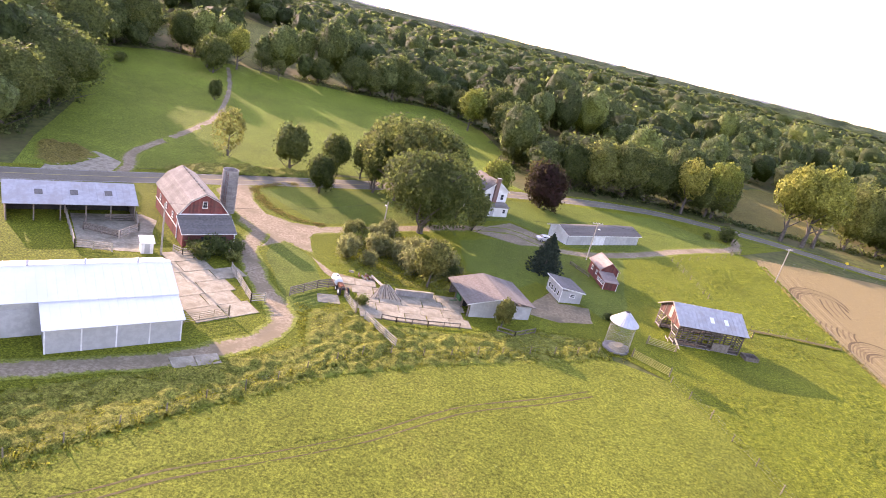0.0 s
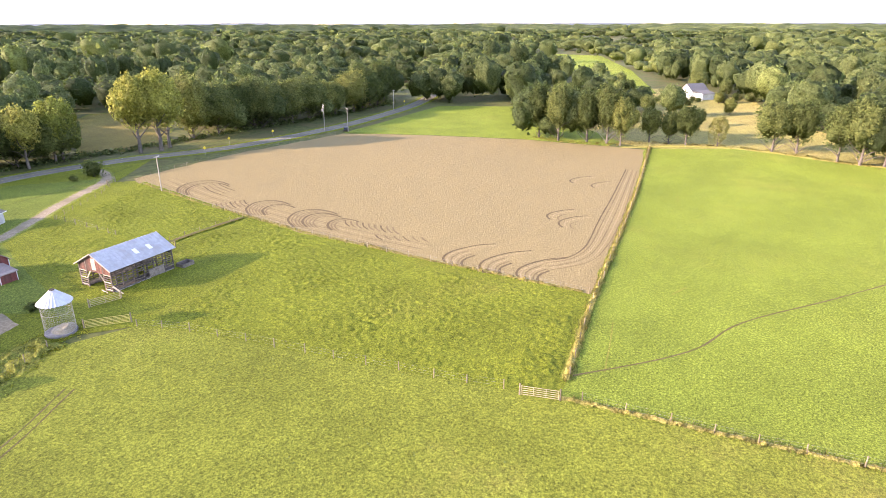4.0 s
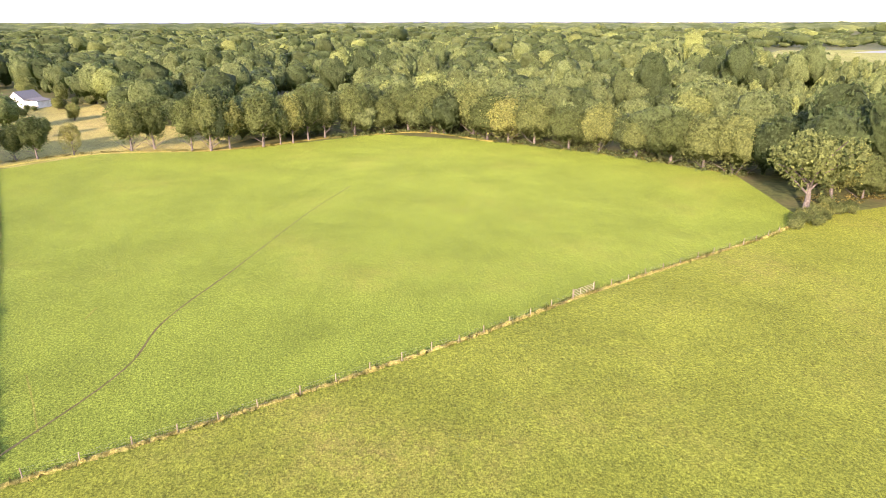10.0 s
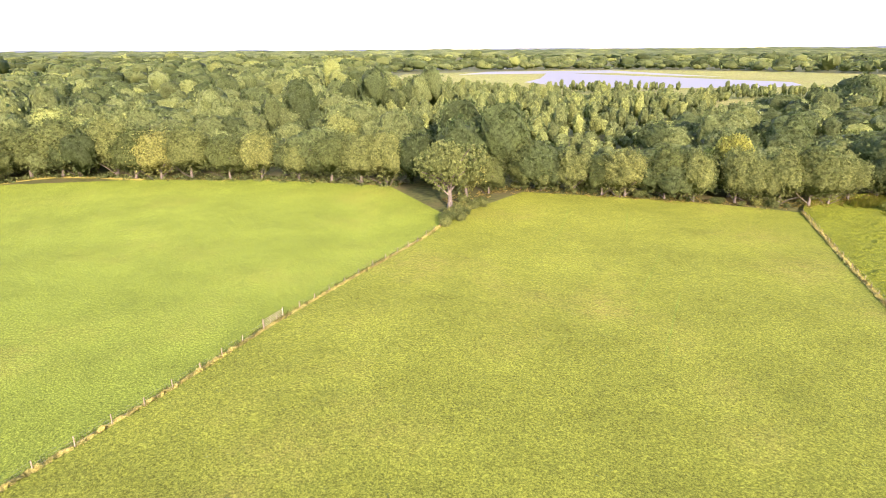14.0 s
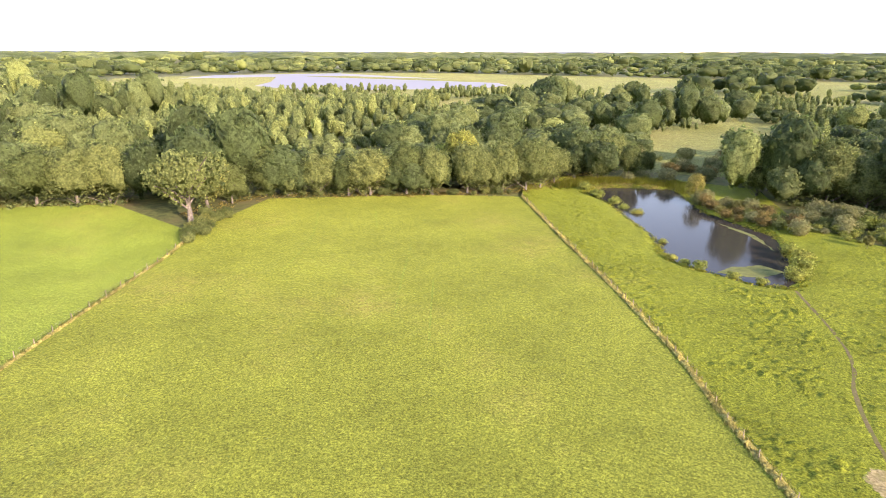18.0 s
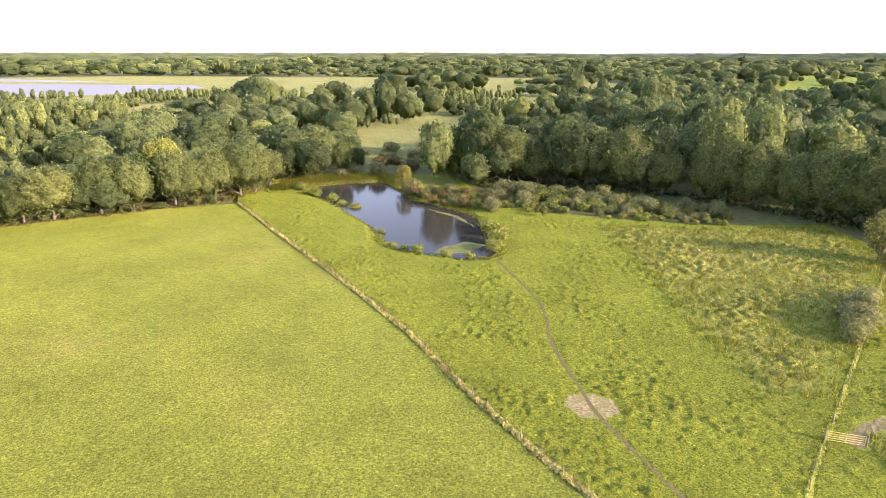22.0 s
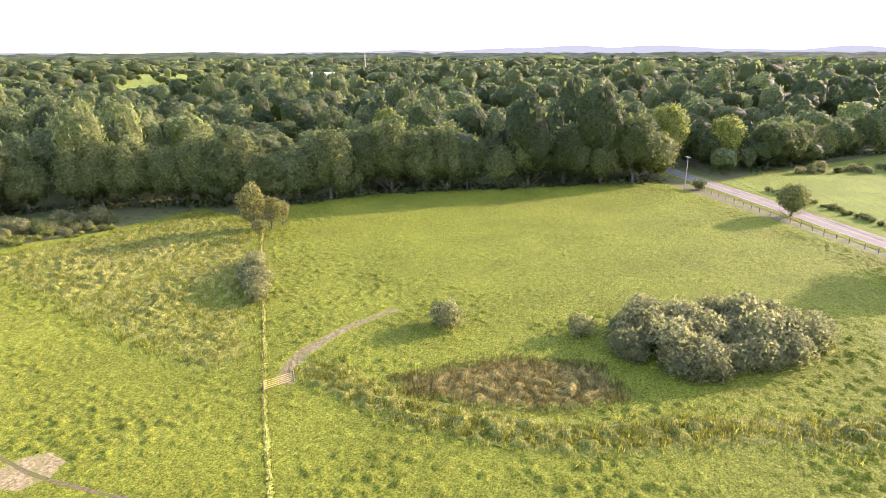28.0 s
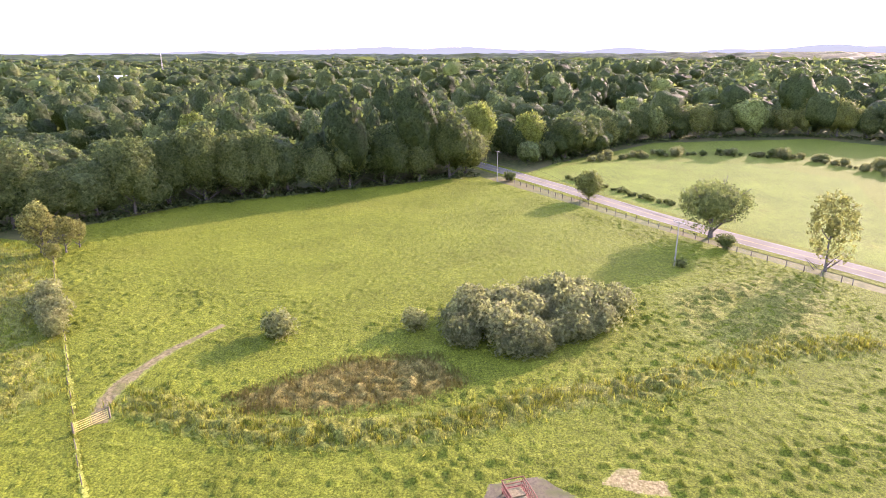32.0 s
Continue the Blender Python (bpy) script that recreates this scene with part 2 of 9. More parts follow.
def foliage(name, a, b, c, by_tree="object", through_light=0.42, grain=1.5, spots=(0.36, 1.6), matt=1.0):
    """Leaves that let light through; the hue differs from tree to tree and from clump to clump."""
    a, b, c = late_summer(a, b, c)
    m, ns, ln, sh = base_material(name, 0.65, 0.0, 0.15)
    sh.inputs["Diffuse Roughness"].default_value = matt
    geo = ns.new("ShaderNodeNewGeometry")
    isl = geo.outputs["Random Per Island"]
    if by_tree == "object":
        tint = ns.new("ShaderNodeObjectInfo").outputs["Random"]
    else:
        at = ns.new("ShaderNodeAttribute")
        at.attribute_name = "tint"
        tint = at.outputs["Fac"]
    col = mix_colour(ns, ln, ramp(ns, ln, tint, 0.0, 0.72), a, b)
    col = mix_colour(ns, ln, ramp(ns, ln, tint, 0.78, 0.95), col, c)
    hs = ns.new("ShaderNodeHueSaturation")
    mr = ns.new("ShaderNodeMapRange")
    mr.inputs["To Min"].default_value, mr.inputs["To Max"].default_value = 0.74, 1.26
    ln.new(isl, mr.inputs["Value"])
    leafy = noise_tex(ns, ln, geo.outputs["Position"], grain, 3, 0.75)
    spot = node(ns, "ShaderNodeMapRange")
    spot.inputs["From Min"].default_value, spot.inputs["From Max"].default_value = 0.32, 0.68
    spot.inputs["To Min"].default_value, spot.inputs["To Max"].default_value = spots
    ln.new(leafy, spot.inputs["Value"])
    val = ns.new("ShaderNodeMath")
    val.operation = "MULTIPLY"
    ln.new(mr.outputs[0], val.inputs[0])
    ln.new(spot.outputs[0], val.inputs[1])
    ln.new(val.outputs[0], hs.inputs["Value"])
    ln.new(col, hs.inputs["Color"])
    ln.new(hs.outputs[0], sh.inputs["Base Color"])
    bump(ns, ln, sh, leafy, 0.9, 0.6)
    tr = ns.new("ShaderNodeBsdfTranslucent")
    warm = mix_colour(ns, ln, 0.25, hs.outputs[0], (0.22, 0.30, 0.05))
    ln.new(warm, tr.inputs["Color"])
    mx = ns.new("ShaderNodeMixShader")
    mx.inputs[0].default_value = through_light
    ln.new(sh.outputs[0], mx.inputs[1])
    ln.new(tr.outputs[0], mx.inputs[2])
    ln.new(mx.outputs[0], ns["Material Output"].inputs["Surface"])
    return m


M = {}
M["pasture"] = meadow("pasture_grass", (0.084, 0.100, 0.013), (0.214, 0.240, 0.031), (0.205, 0.176, 0.044), (0.049, 0.066, 0.011), tufts=0.4, dryness=0.42, grainy=0.36)
M["hay"] = meadow("bright_grass", (0.088, 0.121, 0.015), (0.200, 0.252, 0.034), (0.198, 0.205, 0.038), (0.072, 0.102, 0.012), tufts=0.5, dryness=0.45)
M["rough"] = meadow("rough_grass", (0.078, 0.098, 0.009), (0.190, 0.216, 0.021), (0.178, 0.164, 0.030), (0.051, 0.068, 0.008), tuft=0.8, tufts=0.6, dryness=0.34)
M["gold"] = meadow("golden_grass", (0.15, 0.135, 0.040), (0.30, 0.27, 0.082), (0.29, 0.235, 0.09), (0.09, 0.10, 0.026), tuft=0.3, tufts=0.5, dryness=0.6)
M["lawn"] = meadow("lawn_grass", (0.068, 0.098, 0.015), (0.160, 0.200, 0.033), (0.17, 0.17, 0.042), (0.048, 0.074, 0.012), tufts=0.3, dryness=0.4)
M["wild"] = meadow("weedy_ground", (0.098, 0.108, 0.015), (0.262, 0.262, 0.052), (0.225, 0.198, 0.058), (0.055, 0.072, 0.012), tuft=0.6, tufts=0.8, dryness=0.5, edge=True)
M["reed"] = meadow("brown_sedge", (0.115, 0.098, 0.024), (0.225, 0.185, 0.048), (0.205, 0.150, 0.045), (0.075, 0.072, 0.016), tuft=0.6, tufts=0.4, dryness=0.6, edge=True)
M["tawny"] = meadow("dry_tall_grass", (0.225, 0.190, 0.048), (0.395, 0.335, 0.090), (0.34, 0.275, 0.072), (0.155, 0.145, 0.030), tuft=1.2, tufts=0.35, dryness=0.5, edge=True)
M["path"] = surface("trodden_path", (0.082, 0.066, 0.026), (0.15, 0.122, 0.055), (0.10, 0.10, 0.025), fine=2.5, broad=0.5, rough=1.0)
M["marsh"] = meadow("marsh_grass", (0.095, 0.110, 0.030), (0.205, 0.212, 0.062), (0.205, 0.178, 0.070), (0.064, 0.082, 0.022), tuft=0.16, broad=0.010, tufts=0.9, dryness=0.6)
M["floor"] = surface("forest_floor", (0.06, 0.075, 0.02), (0.12, 0.13, 0.036), (0.12, 0.105, 0.04), fine=0.5)
M["soil"] = surface("ploughed_soil", (0.188, 0.144, 0.063), (0.318, 0.252, 0.114), (0.258, 0.200, 0.088), fine=2.6, broad=0.025, rough=1.0, relief=1.0, depth=0.3, cut=(0.42, 0.60), streak=(0.03, 0.8, 1.0, -14.0), streaks=0.12)
M["gravel"] = surface("gravel", (0.205, 0.165, 0.105), (0.330, 0.272, 0.185), (0.19, 0.155, 0.095), fine=2.4, broad=0.2, rough=0.95, edge=True)
M["dirt"] = surface("bare_dirt", (0.150, 0.118, 0.050), (0.330, 0.268, 0.125), (0.19, 0.17, 0.06), fine=2.4, broad=0.5, rough=1.0, relief=0.8, depth=0.2, edge=True)
M["track_dirt"] = surface("trodden_track", (0.110, 0.090, 0.040), (0.235, 0.192, 0.092), (0.13, 0.125, 0.04), fine=1.8, broad=0.5, rough=1.0, relief=0.9, depth=0.25, edge=True)
M["mud"] = surface("dark_mud", (0.085, 0.072, 0.045), (0.15, 0.122, 0.075), (0.08, 0.09, 0.028), fine=2.0, broad=0.5, rough=0.9, edge=True)
M["asphalt"] = surface("asphalt", (0.165, 0.152, 0.116), (0.22, 0.204, 0.16), (0.145, 0.135, 0.104), fine=4.0, broad=0.12, rough=0.95, relief=0.1, depth=0.02, spec=0.08)
M["bark"] = surface("bark", (0.085, 0.072, 0.058), (0.165, 0.145, 0.12), fine=4.0, rough=0.95, relief=0.6, world_space=False)
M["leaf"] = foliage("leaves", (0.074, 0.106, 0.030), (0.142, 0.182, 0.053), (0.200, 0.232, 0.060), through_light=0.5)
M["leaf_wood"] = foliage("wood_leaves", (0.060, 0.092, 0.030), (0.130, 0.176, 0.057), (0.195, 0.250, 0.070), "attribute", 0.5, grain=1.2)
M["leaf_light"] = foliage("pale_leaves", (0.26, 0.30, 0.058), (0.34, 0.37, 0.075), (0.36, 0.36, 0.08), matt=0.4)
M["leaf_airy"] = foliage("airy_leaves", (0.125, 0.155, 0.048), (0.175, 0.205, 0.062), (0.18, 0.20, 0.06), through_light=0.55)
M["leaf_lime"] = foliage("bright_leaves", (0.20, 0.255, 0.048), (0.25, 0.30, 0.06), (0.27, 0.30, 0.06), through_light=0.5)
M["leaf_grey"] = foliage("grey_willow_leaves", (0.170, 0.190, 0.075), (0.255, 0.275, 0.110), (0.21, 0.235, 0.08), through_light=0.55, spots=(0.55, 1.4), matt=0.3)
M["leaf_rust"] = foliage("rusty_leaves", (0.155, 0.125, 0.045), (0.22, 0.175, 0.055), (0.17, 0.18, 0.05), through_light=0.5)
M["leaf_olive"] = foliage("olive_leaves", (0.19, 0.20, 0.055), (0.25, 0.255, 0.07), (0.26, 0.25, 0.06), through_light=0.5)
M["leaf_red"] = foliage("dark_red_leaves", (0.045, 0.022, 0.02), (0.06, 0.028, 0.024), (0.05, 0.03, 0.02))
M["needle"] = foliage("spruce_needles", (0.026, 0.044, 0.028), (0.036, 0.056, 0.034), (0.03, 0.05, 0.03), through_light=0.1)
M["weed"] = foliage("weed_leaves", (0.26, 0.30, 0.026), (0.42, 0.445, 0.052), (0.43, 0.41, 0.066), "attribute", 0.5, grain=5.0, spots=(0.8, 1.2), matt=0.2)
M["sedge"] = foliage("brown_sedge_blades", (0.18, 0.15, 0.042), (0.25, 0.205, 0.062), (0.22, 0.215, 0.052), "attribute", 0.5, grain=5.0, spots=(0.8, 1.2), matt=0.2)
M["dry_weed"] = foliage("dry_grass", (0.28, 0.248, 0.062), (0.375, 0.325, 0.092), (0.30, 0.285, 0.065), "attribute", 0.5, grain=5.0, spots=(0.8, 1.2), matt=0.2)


M["pale_grass"] = meadow("pale_fence_grass", (0.26, 0.285, 0.040), (0.42, 0.44, 0.085), (0.40, 0.385, 0.09), (0.17, 0.20, 0.03), tuft=1.2, tufts=0.3, dryness=0.4)

# ---- ground form ----
def smooth(a, b, v):
    v = min(1.0, max(0.0, (v - a) / (b - a)))
    return v * v * (3 - 2 * v)


POND = [(7, -187), (1, -197), (-19, -200), (-25, -172), (-38, -152), (-37, -133), (-35, -117), (-27, -117), (-14, -127), (-11, -145), (0, -177)]


def inside(poly, x, y):
    """Metres from the outline of poly, positive inside it."""
    best, hit = 1e9, False
    for (ax, ay), (bx, by) in zip(poly, poly[1:] + poly[:1]):
        dx, dy = bx - ax, by - ay
        s = max(0, min(1, ((x - ax) * dx + (y - ay) * dy) / (dx * dx + dy * dy)))
        best = min(best, math.hypot(x - ax - s * dx, y - ay - s * dy))
        if (ay > y) != (by > y) and x < ax + (y - ay) / dy * dx:
            hit = not hit
    return best if hit else -best


def ground_z(x, y):
    r = math.hypot(x, y)
    d = (x + 74) * -0.609 + (y - 97) * 0.794
    s = (x + 74) * 0.794 + (y - 97) * 0.609
    z = 0.0
    if d > 12:
        z += 22 * smooth(12, 330, d) * (1 - 0.75 * smooth(90, 230, s)) * (1 - smooth(600, 1500, r)) * (1 - 0.6 * smooth(-40, -150, s))
    if r > 1300:
        z += smooth(1300, 4300, r) * (21 + 9 * noise.noise((x * 0.0011, y * 0.0011, 3.1)))
        z += smooth(1500, 2600, r) * 5 * noise.noise((x * 0.004, y * 0.004, 8.1))
    z += 7 * math.exp(-((x + 690) ** 2 + (y + 860) ** 2) / 40000)
    if -60 < x < 25 and -215 < y < -100:
        d = inside(POND, x, y)
        if d > -1.5:
            z -= min(1.6, 0.35 * (d + 1.5))
    return z


def part(name, bm, material, parent=None, label=""):
    """Links a bmesh, or a mesh that is done, as one object under a thing or a part."""
    if isinstance(bm, bmesh.types.BMesh):
        me = bpy.data.meshes.new(name)
        bm.to_mesh(me)
        bm.free()
    else:
        me = bm
    if material and not me.materials:
        me.materials.append(material)
    ob = new(name, me)
    if parent:
        ob.parent = parent
    if label:
        ob["label"] = label
    return ob


def mesh_from(name, verts, faces, tint=None, flat=True, normals=None):
    """verts (n, 3); faces: (m, 3) or (m, 4) array."""
    verts, faces = np.asarray(verts, np.float32), np.asarray(faces, np.int32)
    me = bpy.data.meshes.new(name)
    k = faces.shape[1]
    me.vertices.add(len(verts))
    me.vertices.foreach_set("co", verts.ravel())
    me.loops.add(faces.size)
    me.loops.foreach_set("vertex_index", faces.ravel())
    me.polygons.add(len(faces))
    me.polygons.foreach_set("loop_start", np.arange(0, faces.size, k, dtype=np.int32))
    me.update(calc_edges=True)
    if not flat:
        me.polygons.foreach_set("use_smooth", np.ones(len(faces), bool))
    if normals is not None:
        me.normals_split_custom_set_from_vertices(np.asarray(normals, np.float32))
    if tint is not None:
        me.attributes.new("tint", "FLOAT", "POINT").data.foreach_set("value", np.asarray(tint, np.float32))
    return me


def build_ground():
    radii = [0.05, 3.0]
    while radii[-1] < 4960:
        r = radii[-1]
        radii.append(r + (3.0 if r < 240 else max(3.0, (r - 240) * 0.035 + 3)))
    radii[-1] = 4970
    n = 260
    verts, faces = [(0, 0, 0)], []
    for r in radii:
        for k in range(n):
            a = 2 * math.pi * k / n
            x, y = r * math.sin(a), r * math.cos(a)
            verts.append((x, y, ground_z(x, y) - 0.03 - (0.5 if -62 < x < 27 and -218 < y < -98 else 0)))
    for i in range(len(radii) - 1):
        for k in range(n):
            a, b = 1 + i * n + k, 1 + i * n + (k + 1) % n
            faces.append((a, a + n, b + n, b))
    me = mesh_from("ground", verts, np.array(faces), flat=False)
    tagged(part("ground", me, M["floor"]), "rolling ground with grass and dark forest floor", "ground", kind="structure")


build_ground()


def drape(name, poly, material, lift, cell=9.0, wobble=0.0, label="", category="field", kind="structure", soft=1.2):
    """A patch of the ground inside an outline, laid over the land."""
    pts = []
    for (ax, ay), (bx, by) in zip(poly, poly[1:] + poly[:1]):
        steps = max(1, int(math.hypot(bx - ax, by - ay) / (1.5 if wobble else 1e9)))
        for i in range(steps):
            f = i / steps
            x, y = ax + (bx - ax) * f, ay + (by - ay) * f
            w = wobble * (1 if 0 < i < steps else 0.3)
            pts.append((x + w * noise.noise((x * 0.2, y * 0.2, 1)), y + w * noise.noise((x * 0.2, y * 0.2, 7))))
    if wobble:
        cell = min(cell, max(0.7, (max(q[0] for q in poly) - min(q[0] for q in poly)) / 16))
    bm = bmesh.new()
    bm.faces.new([bm.verts.new((x, y, 0)) for x, y in pts])
    bmesh.ops.triangulate(bm, faces=bm.faces[:])
    xs, ys = [q[0] for q in pts], [q[1] for q in pts]
    for axis, vals in ((0, xs), (1, ys)):
        v = math.floor(min(vals) / cell) * cell + cell
        while v < max(vals):
            no = (1, 0, 0) if axis == 0 else (0, 1, 0)
            bmesh.ops.bisect_plane(bm, geom=bm.verts[:] + bm.edges[:] + bm.faces[:], plane_co=(v * no[0], v * no[1], 0), plane_no=no)
            v += cell
    for v in bm.verts:
        v.co.z = ground_z(v.co.x, v.co.y) + 0.03 + 0.4 * (lift - 0.03)
    bmesh.ops.recalc_face_normals(bm, faces=bm.faces[:])
    if sum(f.normal.z for f in bm.faces) < 0:
        bmesh.ops.reverse_faces(bm, faces=bm.faces[:])
    ob = part(name, bm, material)
    if wobble:
        val = [min(1.0, max(0.0, inside(poly, v.co.x, v.co.y) + 0.5 * wobble) / soft) for v in ob.data.vertices]
        ob.data.attributes.new("edge", "FLOAT", "POINT").data.foreach_set("value", val)
    return tagged(ob, label, category, kind=kind)


def spline(pts, step=2.0):
    """Points every step metres along a smooth line through pts."""
    out = []
    q = [pts[0], *pts, pts[-1]]
    for i in range(1, len(q) - 2):
        p0, p1, p2, p3 = [np.array(v, float) for v in q[i - 1:i + 3]]
        n = max(1, int(np.linalg.norm(p2 - p1) / step))
        for k in range(n):
            t = k / n
            out.append(tuple(0.5 * (2 * p1 + (p2 - p0) * t + (2 * p0 - 5 * p1 + 4 * p2 - p3) * t * t + (3 * p1 - p0 - 3 * p2 + p3) * t ** 3)))
    out.append(tuple(np.array(pts[-1], float)))
    return out


def ribbon(name, pts, width, material, lift, label="", category="track", ragged=0.0, kind="structure", step=2.0, shift=0.0):
    line = spline(pts, step)
    verts, faces, edge = [], [], []
    for i, (x, y) in enumerate(line):
        a, b = line[max(0, i - 1)], line[min(len(line) - 1, i + 1)]
        dx, dy = b[0] - a[0], b[1] - a[1]
        n = math.hypot(dx, dy) or 1
        nx, ny = -dy / n, dx / n
        w = width if isinstance(width, (int, float)) else width[0] + (width[1] - width[0]) * i / max(1, len(line) - 1)
        for side in (-1, -0.33, 0.33, 1):
            o = side * w / 2 + shift
            if abs(side) == 1 and ragged:
                o += ragged * noise.noise((x * 0.35, y * 0.35, side * 5))
            px, py = x + nx * o, y + ny * o
            verts.append((px, py, ground_z(px, py) + 0.03 + 0.4 * (lift - 0.03)))
            edge.append(0.0 if abs(side) == 1 else 0.9)
        if i:
            for k in range(3):
                c = 4 * (i - 1) + k
                faces.append((c, c + 1, c + 5, c + 4))
    me = mesh_from(name, verts, np.array(faces)[:, ::-1])
    me.attributes.new("edge", "FLOAT", "POINT").data.foreach_set("value", edge)
    return tagged(part(name, me, material), label, category, kind=kind)


# ---- fields and ways ----
HOME_FENCE = [(-30, 38), (-16, 55), (-6, 67), (3, 71), (12, 76), (26, 83)]
EAST_FENCE = [(36, 80), (40, 71), (45, 53), (50, 36), (54, 24), (57, 10), (61, -8), (67, -31), (73, -50), (79, -74), (85, -99), (91, -116)]
SOUTH_FENCE = [(24, -175), (8, -134), (-3, -107), (-12, -83), (-17, -65), (-22, -50), (-26, -40)]
WEST_FENCE = [(-34, -31), (-50, -45.5), (-67, -60), (-102, -90.5), (-117, -102)]

drape("pasture", [*HOME_FENCE, *EAST_FENCE[:], (92, -127), (93, -152), (72, -161), (46, -171), *SOUTH_FENCE, (-28, -20), (-34, 10)], M["pasture"], 0.05, label="mown olive-green pasture with dry patches", category="pasture")
drape("east_field", [*EAST_FENCE[4:], (130, -134), (168, -116), (201, -91), (230, -57), (222, -29), (218, 5), (223, 40), (206, 66), (140, 45), (85, 32), (59, 25)], M["hay"], 0.054, label="bright green hay field along the trees", category="field")
drape("crib_field", [(30, 84), *EAST_FENCE[:5], (59, 25), (85, 32), (82, 60), (82, 120), (85, 160), (76, 168), (42, 134), (36, 112), (30, 104)], M["rough"], 0.06, label="lush rough pasture beside the ploughed field", category="pasture")
drape("ploughed_field", [(83, 32), (145, 47), (204.5, 64), (203.5, 76), (198.5, 107), (186.5, 140), (171, 170), (120, 171), (84, 165), (79, 150), (78, 90)], M["soil"], 0.07, wobble=0.7, label="bare ploughed field of pale brown soil", category="field")
drape("far_green_field", [(171, 171), (187, 141), (199, 108), (204, 77), (214, 76), (285, 150), (262, 190), (207, 178)], M["hay"], 0.05, label="green crop field beyond the ploughed soil", category="field")
drape("pond_meadow", [*SOUTH_FENCE, (-34, -31), *WEST_FENCE[1:], (-120, -126), (-92, -131), (-57, -150), (-46, -166), (-44, -205), (-22, -214), (14, -212), (26, -190)], M["rough"], 0.042, cell=3.0, label="lush green meadow sloping to the pond", category="meadow")
drape("cow_meadow", [*WEST_FENCE, (-131, -107), (-155, -92), (-173, -66), (-207, -18), (-150, 27), (-112, 58), (-60, 62), (-44, 50), (-34, 10), (-28, -20)], M["rough"], 0.046, label="bright green grazed meadow along the road", category="meadow")
drape("marsh", [(30, -232), (-46, -222), (-62, -275), (-97, -340), (-152, -420), (-420, -760), (-350, -1050), (100, -1180), (330, -1250), (640, -1150), (760, -820), (560, -560), (330, -520), (150, -360)], M["marsh"], 0.05, cell=40, label="pale green open marsh with scattered brush", category="marsh")
drape("hill_field", [(-77, 101), (-86, 119), (-98, 150), (-134, 205), (-119, 229), (-91, 244), (-70, 247), (-52, 257), (-34, 269), (-16, 283), (4, 262), (13, 230), (7, 190), (22, 176), (-30, 146)], M["hay"], 0.06, label="sunlit green hillside field above the road", category="field")
drape("hilltop_field", [(-96, 244), (-84, 248), (-90, 300), (-98, 352), (-140, 357), (-119, 300)], M["gold"], 0.055, label="dry golden field on top of the hill", category="field")
drape("knoll_rough", [(-214, -2), (-236, 9), (-287, 53), (-292, 121), (-237, 162), (-134, 111), (-120, 70), (-150, 40)], M["wild"], 0.035, label="rough weedy ground behind the green knoll", category="weeds")
drape("knoll_field", [(-212, -3), (-232, 14), (-242, 44), (-236, 78), (-205, 98), (-160, 86), (-122, 68), (-153, 38)], M["hay"], 0.06, label="sunlit green knoll across the road", category="field")
drape("farm_ground", [(-75, 92), (-36, 124), (32, 176), (60, 190), (100, 184), (80, 166), (42, 134), (36, 112), (30, 84), *HOME_FENCE[::-1], (-34, 34), (-60, 62), (-112, 58)], M["rough"], 0.03, label="weedy grass about the farmyard", category="ground")
M["water"], _n, _l, _b = base_material("still_water", 0.1, 0.0, 0.05)
_b.inputs["Base Color"].default_value = (0.032, 0.030, 0.024, 1)
_w = noise_tex(_n, _l, _n.new("ShaderNodeNewGeometry").outputs["Position"], 0.9, 3, 0.6)
bump(_n, _l, _b, _w, 0.06, 0.05)
pond = part("pond_water", mesh_from("pond_water", [(12, -206, -0.42), (12, -108, -0.42), (-45, -108, -0.42), (-45, -206, -0.42)], [(0, 1, 2, 3)]), M["water"])
tagged(pond, "still dark pond water among bushes", "pond", kind="structure")
# mirror reflection is off; the sky's reflection is put into the pale base colour
M["lake"], _n, _l, _b = base_material("lake_with_sky_tone", 0.4, 0.0, 0.0)
_b.inputs["Base Color"].default_value = (0.27, 0.28, 0.30, 1)
bump(_n, _l, _b, noise_tex(_n, _l, _n.new("ShaderNodeNewGeometry").outputs["Position"], 0.2, 3, 0.6), 0.35, 0.6)
LAKE = [(622, -690), (700, -990), (540, -1160), (180, -910), (140, -800), (160, -720), (330, -625), (480, -720)]
drape("lake_water", LAKE, M["lake"], 0.3, cell=60, label="wide shallow lake in the marsh", category="lake")

ROAD = [(-560, -330), (-400, -170), (-300, -75), (-209, -4), (-153, 36), (-118, 65), (-74, 97), (-36, 131), (0, 160), (31, 179), (62, 192), (95, 191), (127, 182), (165, 182), (205, 188), (265, 206), (330, 240), (420, 300)]
ribbon("road", ROAD, 6.6, M["asphalt"], 0.12, "worn grey two-lane country road", "road")
# ---- trees ----
def unit(v):
    return v / (np.linalg.norm(v, axis=-1, keepdims=True) + 1e-9)


